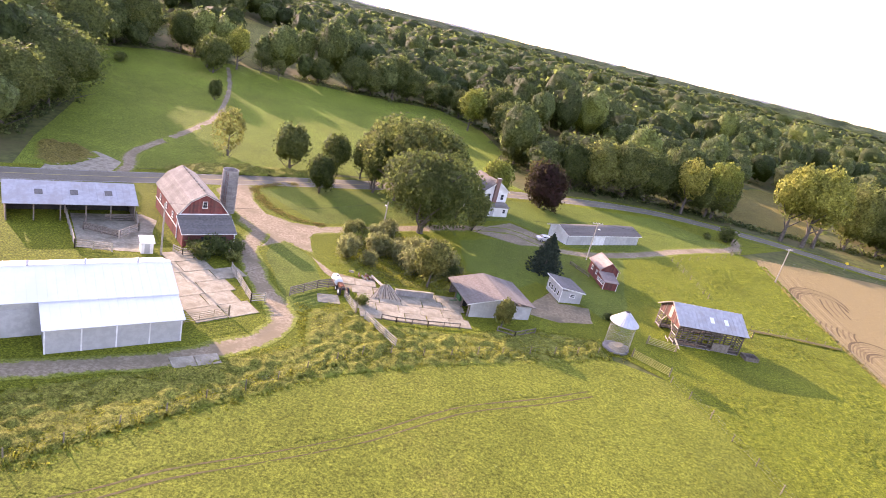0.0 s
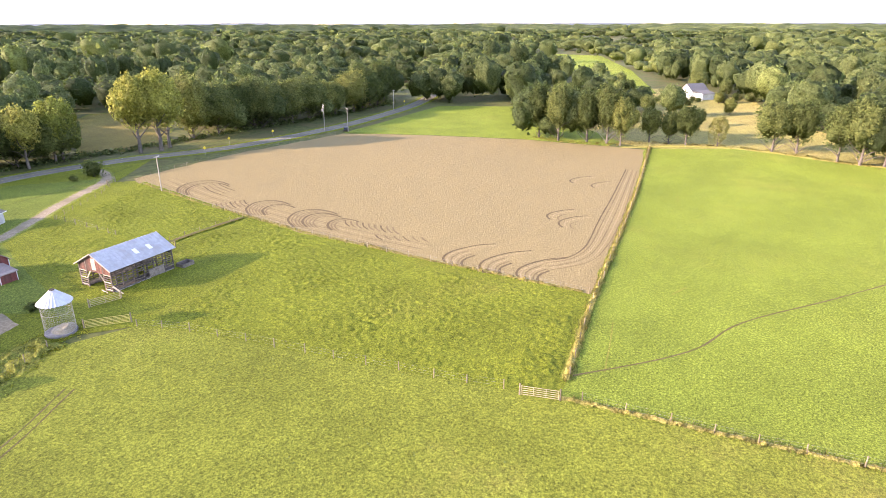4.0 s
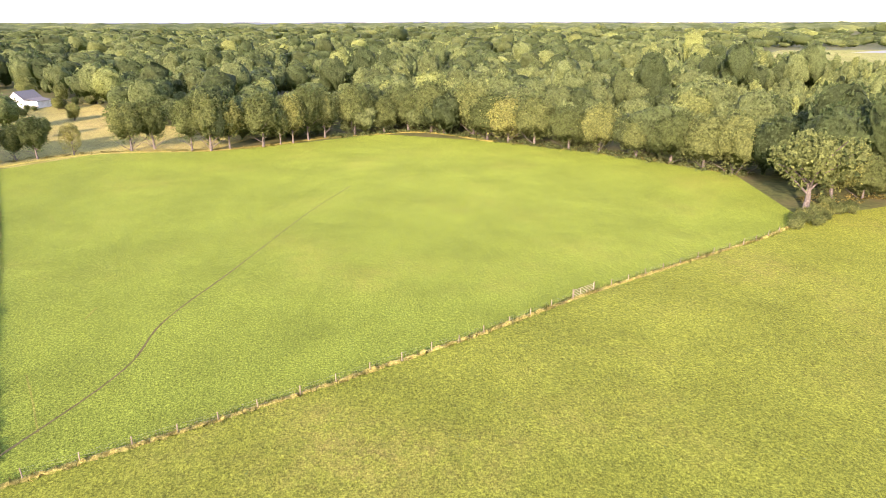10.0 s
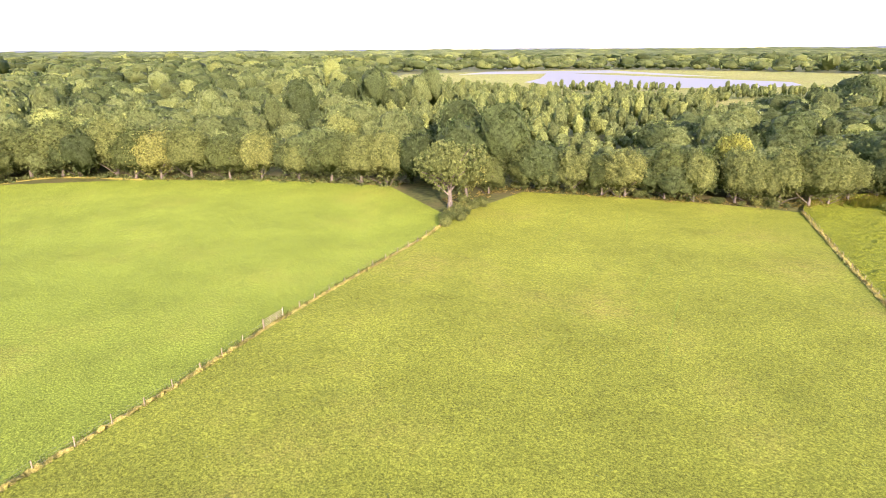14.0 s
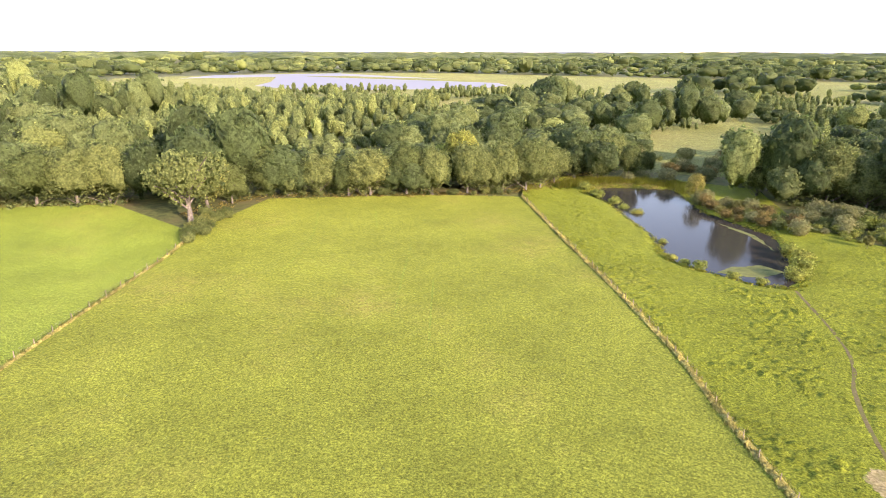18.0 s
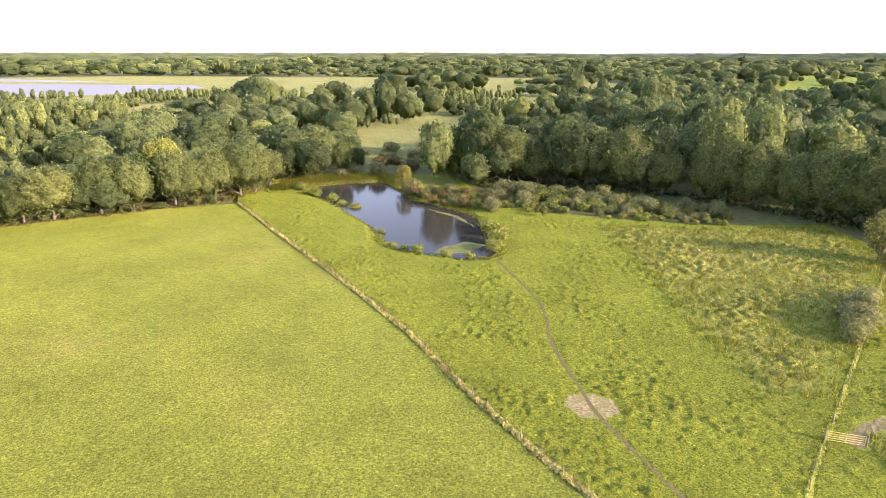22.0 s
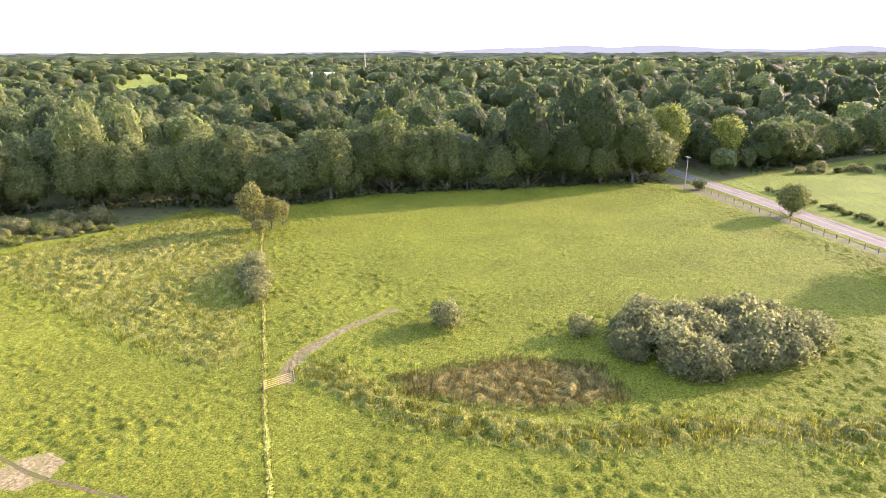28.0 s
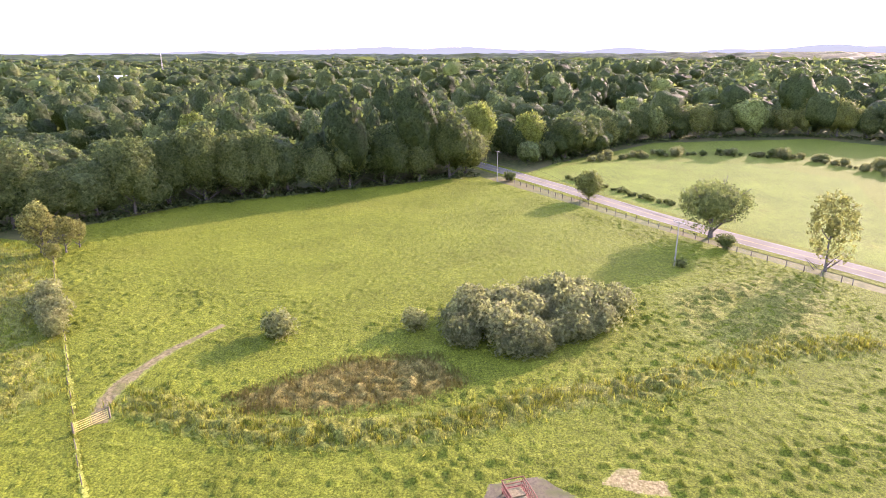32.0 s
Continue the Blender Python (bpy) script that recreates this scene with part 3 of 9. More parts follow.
def clumps(rng, centres, outs, size, spread=0.6, soft=0.8):
    """Small leaf sprays for woods: one three-cornered spray each."""
    n = len(centres)
    nrm = unit(outs + spread * rng.normal(size=(n, 3)))
    nrm *= np.where((nrm * outs).sum(1, keepdims=True) < 0, -1, 1)
    t = unit(np.cross(nrm, rng.normal(size=(n, 3))))
    b = np.cross(nrm, t)
    s = size * rng.uniform(0.6, 1.4, (n, 1))
    v = np.stack([centres - t * s - b * s * 0.6, centres + t * s - b * s * 0.55, centres + t * s * rng.uniform(-0.5, 0.5, (n, 1)) + b * s * 1.1], 1)
    return v.reshape(-1, 3), np.arange(3 * n).reshape(n, 3), np.repeat(unit(soft * outs + (1 - soft) * nrm), 3, axis=0)


def cards(rng, centres, outs, size, spread=0.6, soft=0.72):
    """Bent leaf clumps: one quad each, turned outwards; gives vertices, faces and the normals that shade them as a rounded mass."""
    n = len(centres)
    nrm = unit(outs + spread * rng.normal(size=(n, 3)))
    nrm *= np.where((nrm * outs).sum(1, keepdims=True) < 0, -1, 1)
    t = unit(np.cross(nrm, rng.normal(size=(n, 3))))
    b = np.cross(nrm, t)
    s = size * rng.uniform(0.6, 1.35, (n, 1))
    fold = nrm * s * rng.uniform(-0.5, 0.1, (n, 1))
    v = np.stack([centres - t * s - b * s * 0.5 + fold, centres + t * s * 0.2 - b * s, centres + t * s + b * s * 0.5 + fold, centres - t * s * 0.2 + b * s], 1)
    f = np.arange(4 * n).reshape(n, 4)
    shade = np.repeat(unit(soft * outs + (1 - soft) * nrm), 4, axis=0)
    return v.reshape(-1, 3), f, shade


def lobes(rng, k):
    """Even directions over the upper part of a crown, slightly shaken."""
    i = np.arange(k)
    z = 1 - 1.5 * (i + 0.5) / k
    a = 2.39996 * i + rng.uniform(0, 6.28)
    flat = np.sqrt(1 - z * z)
    return unit(np.stack([flat * np.cos(a), flat * np.sin(a), z], 1) + rng.normal(size=(k, 3)) * 0.45 / math.sqrt(k))


def crown(rng, count, lumps, height, radius, base, size, rings=9, segs=14, core=0.9, low=0.62, wide=1.0, ragged=0.0):
    """An uneven crown: boughs swell out of a broad dome, each bears smaller billows, and leaf sprays stand out all over it."""
    mid = base + (height - base) * low
    bough, twig = lobes(rng, lumps), lobes(rng, lumps * 5)
    reach = rng.uniform(0.45, 1.3, lumps)
    lesser = rng.uniform(0.5, 1.2, lumps * 5)
    w1, w2 = 1.95 / math.sqrt(lumps), 1.95 / math.sqrt(lumps * 5)
    ph = rng.uniform(0, 6.28, 3)

    def form(d):
        c1, c2 = d @ bough.T, d @ twig.T
        j, k = c1.argmax(1), c2.argmax(1)
        q1 = np.sqrt(np.clip(1 - (2 - 2 * c1.max(1)) / w1 ** 2, 0, 1)) * reach[j]
        q2 = np.sqrt(np.clip(1 - (2 - 2 * c2.max(1)) / w2 ** 2, 0, 1)) * lesser[k]
        az = np.arctan2(d[:, 1], d[:, 0])
        r = 0.62 + 0.27 * q1 + 0.12 * q2 + 0.07 * np.sin(2 * az + ph[0]) + 0.06 * np.sin(3 * az + ph[1])
        ax = np.stack([np.full(len(d), radius * wide), np.full(len(d), radius * wide), np.where(d[:, 2] > 0, height - mid, mid - base)], 1)
        n = unit(d + 0.8 * (d - bough[j]) / w1 + 0.7 * (d - twig[k]) / w2)
        return d * ax * r[:, None], n

    d = rng.normal(size=(count, 3))
    d[:, 2] = d[:, 2] * 0.9 + 0.3
    d = unit(d)
    p, n = form(d)
    p *= rng.uniform(0.9 - ragged, 1.07 + ragged, (count, 1))
    v1, f1, n1 = clumps(rng, p + np.array([0, 0, mid]), n, size, 0.9, 0.45)
    if not core:
        return v1, f1, n1
    th = np.linspace(0.06, 0.86, rings) * math.pi
    az = np.arange(segs) * 2 * math.pi / segs
    g = np.stack([np.sin(th)[:, None] * np.cos(az), np.sin(th)[:, None] * np.sin(az), np.cos(th)[:, None] + 0 * az], 2).reshape(-1, 3)
    g = unit(g + rng.normal(size=g.shape) * 0.6 / segs)
    v0, n0 = form(g)
    v0 = v0 * core + np.array([0, 0, mid])
    i, j = np.meshgrid(np.arange(rings - 1), np.arange(segs), indexing="ij")
    q = np.stack([i * segs + j, (i + 1) * segs + j, (i + 1) * segs + (j + 1) % segs, i * segs + (j + 1) % segs], 2).reshape(-1, 4)
    f0 = np.concatenate([q[:, [0, 1, 2]], q[:, [0, 2, 3]], [[0, x, x + 1] for x in range(1, segs - 1)]])
    return np.concatenate([v0, v1]), np.concatenate([f0, f1 + len(v0)]), np.concatenate([n0, n1])


def tube(verts, faces, a, b, ra, rb, sides=6):
    a, b = np.array(a, float), np.array(b, float)
    w = unit(b - a)
    u = unit(np.cross(w, (0.3, 0.9, 0.2)))
    v = np.cross(w, u)
    k = len(verts)
    for p, r in ((a, ra), (b, rb)):
        for i in range(sides):
            t = 2 * math.pi * i / sides
            verts.append(p + r * (u * math.cos(t) + v * math.sin(t)))
    for i in range(sides):
        j = (i + 1) % sides
        faces.append((k + i, k + j, k + sides + j, k + sides + i))


def trunk_mesh(rng, height, base, radius, thick, limbs=6, lean=0.0):
    verts, faces = [], []
    x = y = z = 0.0
    pts = [(0, 0, -0.4)]
    for i in range(5):
        z = (height * 0.8) * (i + 1) / 5
        x += rng.normal() * 0.12 + lean * 0.2
        y += rng.normal() * 0.12
        pts.append((x, y, z))
    for i in range(5):
        tube(verts, faces, pts[i], pts[i + 1], thick * (1.25 if i == 0 else 1 - i * 0.17), thick * (1 - (i + 1) * 0.17), 7)
    for i in range(limbs):
        a = 2.4 * i + rng.uniform(-0.4, 0.4)
        z0 = base + (height * 0.7 - base) * rng.uniform(0.0, 0.7)
        mid = (radius * 0.4 * math.cos(a), radius * 0.4 * math.sin(a), z0 + radius * 0.35)
        end = (radius * 0.82 * math.cos(a + 0.2), radius * 0.82 * math.sin(a + 0.2), z0 + radius * rng.uniform(0.5, 0.9))
        tube(verts, faces, (0, 0, z0), mid, thick * 0.45, thick * 0.28, 5)
        tube(verts, faces, mid, end, thick * 0.28, thick * 0.08, 5)
    return mesh_from("trunk", np.array(verts), np.array(faces), flat=False)


def make_tree(name, seed, height, radius, base, thick, leaf, count, size, lumps=16, label="", category="tree", limbs=6, wide=1.0, trunk_mat=None, core=0.9):
    rng = np.random.default_rng(seed)
    root = new(name)
    part("trunk", trunk_mesh(rng, height, base, radius, thick, limbs), trunk_mat or M["bark"], root)
    v, f, n = crown(rng, int(count * 1.28), lumps, height, radius, base, size * 0.72, 14, 22, core, wide=wide, ragged=0.07)
    part("crown", mesh_from("crown", v, f, normals=n), leaf, root)
    tagged(root, label, category)
    root.location = (0, 0, -900)
    return root


def make_bush(name, seed, height, radius, leaf, count, size, lumps=9, label=""):
    rng = np.random.default_rng(seed)
    root = new(name)
    verts, faces = [], []
    for i in range(6):
        a = i * 1.05 + rng.uniform(-0.3, 0.3)
        tube(verts, faces, (0.1 * math.cos(a), 0.1 * math.sin(a), -0.2), (radius * 0.6 * math.cos(a), radius * 0.6 * math.sin(a), height * rng.uniform(0.55, 0.8)), 0.07, 0.02, 5)
    part("stem", mesh_from("stem", np.array(verts), np.array(faces)), M["bark"], root)
    v, f, n = crown(rng, int(count * 1.4), lumps, height, radius, -0.3 * height, size * 0.8, 9, 14, 0.74, ragged=0.2)
    v[:, 2] = np.maximum(v[:, 2], 0.02)
    part("foliage", mesh_from("foliage", v, f, normals=n), leaf, root)
    tagged(root, label, "bush")
    root.location = (0, 0, -900)
    return root


def place(proto, x, y, scale=1.0, turn=None, tall=1.0, label="", group="", name=""):
    if turn is None:
        turn = (x * 37.7 + y * 91.3) % 360
    m = pose(x, y, ground_z(x, y) - 0.05, 0, 0, turn) @ Matrix.Diagonal((scale, scale, scale * tall, 1))
    ob = copy_thing(proto, m)
    if label:
        ob["label"] = label
    if group:
        ob["group"] = group
    return ob


def drop_prototypes(protos):
    for p in protos:
        for o in [*p.children_recursive, p]:
            bpy.data.objects.remove(o)


OAKS = [make_tree("oak_tree", 11 + i, 13.5 + i % 3, 5.2 + 0.4 * (i % 2), -1.6, 0.36, M["leaf"], 1700, 0.44, 17, "broad green deciduous tree at the edge of the wood") for i in range(4)]
TALLS = [make_tree("maple_tree", 31 + i, 17.5, 4.7, 0.2, 0.32, M["leaf"], 1700, 0.44, 18, "tall green deciduous tree at the edge of the wood") for i in range(3)]
BIG = [make_tree("oak_tree", 111 + i, 19.5 + i % 3, 7.6 + 0.7 * (i % 2), -3.0, 0.42, M["leaf"], 2100, 0.46, 20, "tall broad deciduous tree at the edge of the wood") for i in range(4)]
SLIM = [make_tree("maple_tree", 131 + i, 21.0, 6.4, -3.0, 0.36, M["leaf"], 2000, 0.46, 20, "tall green deciduous tree at the edge of the wood") for i in range(3)]
LIME = make_tree("poplar_tree", 57, 17, 5.4, 0.6, 0.36, M["leaf_lime"], 2000, 0.44, 15, "bright yellow-green tree at the edge of the wood")
PALE = make_tree("cottonwood_tree", 51, 16, 4.6, 2.4, 0.4, M["leaf_light"], 1900, 0.42, 16, "pale yellow-green tree in sunlight")
RED = make_tree("plum_tree", 53, 10, 4.6, -2.2, 0.3, M["leaf_red"], 2200, 0.34, 14, "dark red-leaved tree beside the house")
BUSHES = [make_bush("bush", 61 + i, 2.6, 1.8, M["leaf"], 420, 0.2, 8, "rounded green bush in the grass") for i in range(2)]
RUSTS = [make_bush("shrub", 81 + i, 2.8, 2.0, M["leaf_rust"], 420, 0.22, 7, "rusty brown shrub on the pond's far bank") for i in range(2)]
LIMEB = [make_bush("bush", 91 + i, 2.4, 1.8, M["leaf_lime"], 420, 0.2, 8, "rounded yellow-green bush on the pond's bank") for i in range(2)]
GREYS = [make_bush("willow_bush", 71 + i, 3.4, 2.3, M["leaf_grey"], 900, 0.2, 9, "grey-green willow bush with narrow leaves") for i in range(3)]

# ---- woods ----
OPEN = [(206, 109), (209, 64), (228, 40), (220, 5), (224, -29), (233, -57), (203, -93), (168, -117), (130, -136), (100, -132), (93, -154), (72, -163), (46, -173), (25, -180), (17, -199), (-22, -210), (-44, -182), (-62, -184), (-88, -170), (-110, -146), (-121, -128), (-131, -109), (-155, -92), (-173, -66), (-207, -20), (-236, 8), (-288, 52), (-294, 122), (-238, 164), (-132, 112), (-88, 106), (-98, 145), (-116, 176), (-134, 205), (-120, 228), (-92, 243), (-70, 246), (-52, 256), (-34, 268), (-16, 282), (4, 262), (14, 230), (10, 200), (30, 192), (70, 206), (92, 212), (112, 232), (134, 230), (148, 206), (205, 205), (265, 215), (290, 160)]
CLEAR = [[(4, -196), (-44, -198), (-62, -275), (-97, -340), (-150, -420), (-250, -520), (-420, -760), (-350, -1050), (100, -1180), (330, -1250), (640, -1180), (820, -860), (700, -690), (480, -510), (330, -450), (150, -420), (60, -400), (-8, -385), (-16, -310), (-6, -250)],
         [(211, 112), (211, 58), (218, 5), (240, -12), (300, 40), (372, 62), (425, 110), (560, 190), (820, 330), (860, 500), (600, 420), (520, 230), (380, 175), (300, 150)],
         [(-200, -165), (-240, -150), (-260, -165), (-215, -182)],
         [(88, 206), (100, 200), (120, 206), (140, 228), (158, 262), (166, 300), (140, 312), (116, 286), (104, 250)],
         [(-96, 250), (-84, 254), (-92, 300), (-100, 350), (-140, 355), (-120, 300)],
         [(-585, -400), (-690, -450), (-830, -540), (-800, -660), (-700, -590), (-570, -450)],
         [(-488, -560), (-470, -700), (-860, -1030), (-880, -660)]]
ISLANDS = [(-8, -262, 13), (-40, -385, 20), (-80, -430, 24), (2, -300, 12), (-120, -735, 62), (190, -440, 34), (250, -450, 30), (40, -430, 30), (-20, -470, 30), (-210, -600, 30), (-300, -800, 50), (300, 110, 14), (330, 132, 12), (360, 150, 14), (290, 75, 9), (395, 150, 12), (620, 330, 30)]


def wooded(x, y):
    if inside(OPEN, x, y) > 0:
        return False
    for poly in CLEAR:
        if inside(poly, x, y) > 0:
            return any(math.hypot(x - a, y - b) < c for a, b, c in ISLANDS) or inside(LAKE, x, y) < -12 and noise.noise((x * 0.022, y * 0.022, 6)) > 0.08 and y < -260
    d = (x + 74) * -0.609 + (y - 97) * 0.794
    if abs(d) < 9 and -420 < x < 40 and math.hypot(x, y) < 520:
        return False
    if 40 < x < 420 and abs(y - (190 if x < 205 else 188 + (x - 205) * 0.5)) < 9:
        return False
    return True


def scatter(r0, r1, spacing, seed, keep=0.92):
    rng = random.Random(seed)
    out = []
    n = int(r1 / spacing) + 1
    for i in range(-n, n):
        for j in range(-n, n):
            x = (i + rng.uniform(-0.42, 0.42) + 0.5 * (j % 2)) * spacing
            y = (j + rng.uniform(-0.42, 0.42)) * spacing * 0.92
            k = rng.random()
            r = math.hypot(x, y)
            if r0 <= r < r1 and k < keep and not (-58 < math.degrees(math.atan2(x, y)) < -46 and r > 260) and wooded(x, y):
                out.append((x, y))
    return out


def young(x, y):
    """Where slender pale saplings grow instead of the old wood."""
    return 95 < x < 470 and -640 < y < -176 and abs(math.degrees(math.atan2(x, -y)) - 31) < 16 and noise.noise((x * 0.012, y * 0.012, 1)) > -0.25


def marshy(x, y):
    """Open marsh outside its wooded islands, where thin young trees stand."""
    return inside(CLEAR[0], x, y) > 0 and not any(math.hypot(x - p, y - q) < r for p, q, r in ISLANDS)


YOUNG = []
LOW = [(-330, -400), (-400, -370), (-540, -520), (-600, -560), (-480, -690), (-440, -640)]


def build_wood(name, spots, protos, label, seed):
    """Far woods: every tree has its own size, turn and hue."""
    rng = np.random.default_rng(seed)
    vs, fs, ns, ts, k = [], [], [], [], 0
    for x, y in spots:
        v, f, m = protos[rng.integers(len(protos))]
        a, s, h = rng.uniform(0, 6.28), rng.uniform(0.55, 1.25), rng.uniform(0.74, 1.2)
        if rng.random() < 0.12:
            s, h = s * 0.66, h * 1.4
        lie = 0.0 if protos is YOUNG else noise.noise((x * 0.013, y * 0.013, 4))
        h *= 0.92 + 0.7 * lie
        if noise.noise((x * 0.011, y * 0.011, 14)) < -0.34 and math.hypot(x, y) > 235 and protos is not YOUNG:
            if rng.random() < 0.5:
                continue
            s *= 0.45
        if inside(LOW, x, y) > 0:
            s *= 0.5
        pale = young(x, y)
        if pale and protos is not YOUNG:
            continue
        if -12 < x < 130 and -340 < y < -170:
            h *= 0.78
        scrub = marshy(x, y)
        if scrub and protos is not YOUNG:
            continue
        if scrub:
            s, h = s * 0.72, 0.9
        c, n = math.cos(a), math.sin(a)
        w = np.empty_like(v)
        w[:, 0] = (v[:, 0] * c - v[:, 1] * n) * s + x
        w[:, 1] = (v[:, 0] * n + v[:, 1] * c) * s + y
        w[:, 2] = v[:, 2] * s * h + ground_z(x, y)
        u = np.empty_like(m)
        u[:, 0], u[:, 1], u[:, 2] = m[:, 0] * c - m[:, 1] * n, m[:, 0] * n + m[:, 1] * c, m[:, 2]
        vs.append(w)
        ns.append(u)
        fs.append(f + k)
        k += len(v)
        tint = rng.uniform(-0.15, 1) * 0.85 + 0.4 * (noise.noise((x * 0.01, y * 0.01, 9)) + 0.2)
        if pale or scrub:
            tint = rng.uniform(0.55, 0.98)
        ts.append(np.full(len(v), min(1, max(0, tint))))
    if vs:
        me = mesh_from(name, np.concatenate(vs), np.concatenate(fs), np.concatenate(ts), normals=np.concatenate(ns))
        tagged(part(name, me, M["leaf_wood"]), label, "woods", kind="stuff")


def wood_proto(seed, count, size, height, radius, lumps, rings, segs, base=-3.5):
    rng = np.random.default_rng(seed)
    return crown(rng, count, lumps, height, radius, base, size, rings, segs, 0.92, 0.68)


NEAR = [wood_proto(200 + i, 390, 0.5, 16.5 + (i % 3), 7.0, 12 + i % 5, 10, 17) for i in range(6)]
MID = [wood_proto(250 + i, 76, 0.85, 16.5 + (i % 3), 7.6, 11 + i % 3, 7, 12) for i in range(6)]
FAR = [wood_proto(300 + i, 26, 1.4, 15.5 + (i % 3), 10.8, 9, 5, 8) for i in range(6)]
build_wood("near_woods", scatter(90, 300, 9.7, 5), NEAR, "dense mixed deciduous woods in late summer green", 1)
build_wood("middle_woods", scatter(300, 540, 13.0, 6), MID, "dense deciduous woods behind the fields", 2)
build_wood("distant_woods", scatter(540, 1000, 20.0, 7), FAR, "dense deciduous woods rolling into the distance", 3)


YOUNG += [wood_proto(400 + i, 62, 0.6, 10 + 1.5 * i, 2.5 + 0.3 * (i % 3), 9, 6, 9, -2.0) for i in range(5)]
build_wood("young_woods", [q for q in scatter(200, 680, 7.4, 15, 0.85) if young(*q) or marshy(*q)], YOUNG, "slender pale yellow-green young trees on wet ground", 6)


FARTHER = [wood_proto(350 + i, 14, 3.0, 16 + (i % 3), 17, 8, 4, 7) for i in range(5)]
build_wood("farther_woods", scatter(1000, 1500, 35.0, 8), FARTHER, "far woods rolling towards the horizon", 4)


FARTHEST = [wood_proto(370 + i, 8, 4.0, 15 + 2 * (i % 3), 24, 6, 4, 6) for i in range(5)]
build_wood("farthest_woods", [q for q in scatter(1500, 2500, 50.0, 9) if noise.noise((q[0] * 0.0022, q[1] * 0.0022, 2)) > -0.3], FARTHEST, "far woods under the horizon with fields between them", 5)


def far_canopy():
    """Woods too far to tell their trees apart: an uneven canopy with open land between."""
    verts, faces = [], []
    rng = np.random.default_rng(4)
    radii = [2420.0]
    while radii[-1] < 4650:
        radii.append(radii[-1] * 1.013 + 2)
    n = 520
    for r in radii:
        for k in range(n):
            a = 2 * math.pi * (k + 0.5 * (len(verts) // n % 2)) / n
            x, y = r * math.sin(a), r * math.cos(a)
            lift = -3.0
            if wooded(x, y) and noise.noise((x * 0.0018, y * 0.0018, 2)) > -0.3:
                lift = 10 + rng.uniform(-9, 9) + 7 * noise.noise((x * 0.01, y * 0.01, 0))
            verts.append((x + rng.uniform(-5, 5), y + rng.uniform(-5, 5), ground_z(x, y) + lift))
    for i in range(len(radii) - 1):
        for k in range(n):
            a, b = i * n + k, i * n + (k + 1) % n
            faces.append((a, a + n, b + n, b))
    me = mesh_from("far_woods", verts, faces, [0.45 + 0.5 * noise.noise((v[0] * 0.006, v[1] * 0.006, 5)) + rng.uniform(-0.6, 0.6) for v in verts])
    tagged(part("far_woods", me, M["leaf_wood"]), "distant wooded ridges under the horizon", "woods", kind="stuff")


far_canopy()


def far_ridges():
    """The farthest hills at the edge of sight: plain silhouettes, their haze a pale emission."""
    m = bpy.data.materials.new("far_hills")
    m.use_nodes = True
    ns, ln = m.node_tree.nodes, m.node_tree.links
    haze_glow = ns.new("ShaderNodeEmission")
    # pale blue of distance haze, put in as emission
    haze_glow.inputs["Color"].default_value = (0.094, 0.118, 0.132, 1)
    ln.new(haze_glow.outputs[0], ns["Material Output"].inputs["Surface"])
    n, verts, faces = 900, [], []
    for k in range(n):
        a = 2 * math.pi * k / n
        deg = math.degrees(a)
        hilly = smooth(225, 255, deg) * (1 - smooth(305, 330, deg)) + 0.6 * smooth(340, 352, deg) * (1 - smooth(0, 1, deg))
        x, y = 4780 * math.sin(a), 4780 * math.cos(a)
        c, d = math.sin(a) * 9, math.cos(a) * 9
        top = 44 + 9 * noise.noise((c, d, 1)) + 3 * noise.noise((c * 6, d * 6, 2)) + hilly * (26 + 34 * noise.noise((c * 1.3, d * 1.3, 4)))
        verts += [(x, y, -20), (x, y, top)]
    for k in range(n):
        a, b = 2 * k, 2 * ((k + 1) % n)
        faces.append((a, a + 1, b + 1, b))
    tagged(part("far_hills", mesh_from("far_hills", verts, faces), m), "far hills with distance haze in their glowing colour", "backdrop", kind="structure")


far_ridges()
# ---- more materials ----
def paint(name, a, b, rough=0.6, metal=0.0, fine=1.5, each=0.0, relief=0.15, depth=0.02, c=None, broad=0.4, spec=0.3):
    return surface(name, a, b, c, fine=fine, broad=broad, rough=rough, metal=metal, relief=relief, depth=depth, world_space=False, each=each, spec=spec)


M["tin"] = paint("galvanised_roof", (0.50, 0.515, 0.55), (0.59, 0.605, 0.64), 0.45, 0.35, c=(0.45, 0.435, 0.43), broad=0.5)
M["old_tin"] = paint("weathered_metal_roof", (0.38, 0.385, 0.39), (0.46, 0.465, 0.47), 0.55, 0.1, c=(0.37, 0.35, 0.335), broad=0.5)
M["white_tin"] = paint("white_metal_roof", (0.80, 0.80, 0.80), (0.85, 0.85, 0.84), 0.45, 0.0, c=(0.76, 0.77, 0.79), broad=0.2)
M["clear"] = paint("skylight_panel", (0.75, 0.78, 0.80), (0.82, 0.84, 0.86), 0.3)
M["steel_wall"] = paint("grey_metal_siding", (0.37, 0.37, 0.355), (0.43, 0.43, 0.415), 0.55, 0.1)
M["white"] = paint("white_paint", (0.70, 0.70, 0.68), (0.80, 0.80, 0.78), 0.6, each=0.05, c=(0.62, 0.61, 0.57))
M["grey_paint"] = paint("grey_paint", (0.40, 0.40, 0.385), (0.48, 0.48, 0.46), 0.7, c=(0.36, 0.355, 0.34))
M["red"] = paint("barn_red_boards", (0.165, 0.046, 0.040), (0.225, 0.068, 0.055), 0.85, each=0.25, c=(0.135, 0.06, 0.052), fine=2.5)
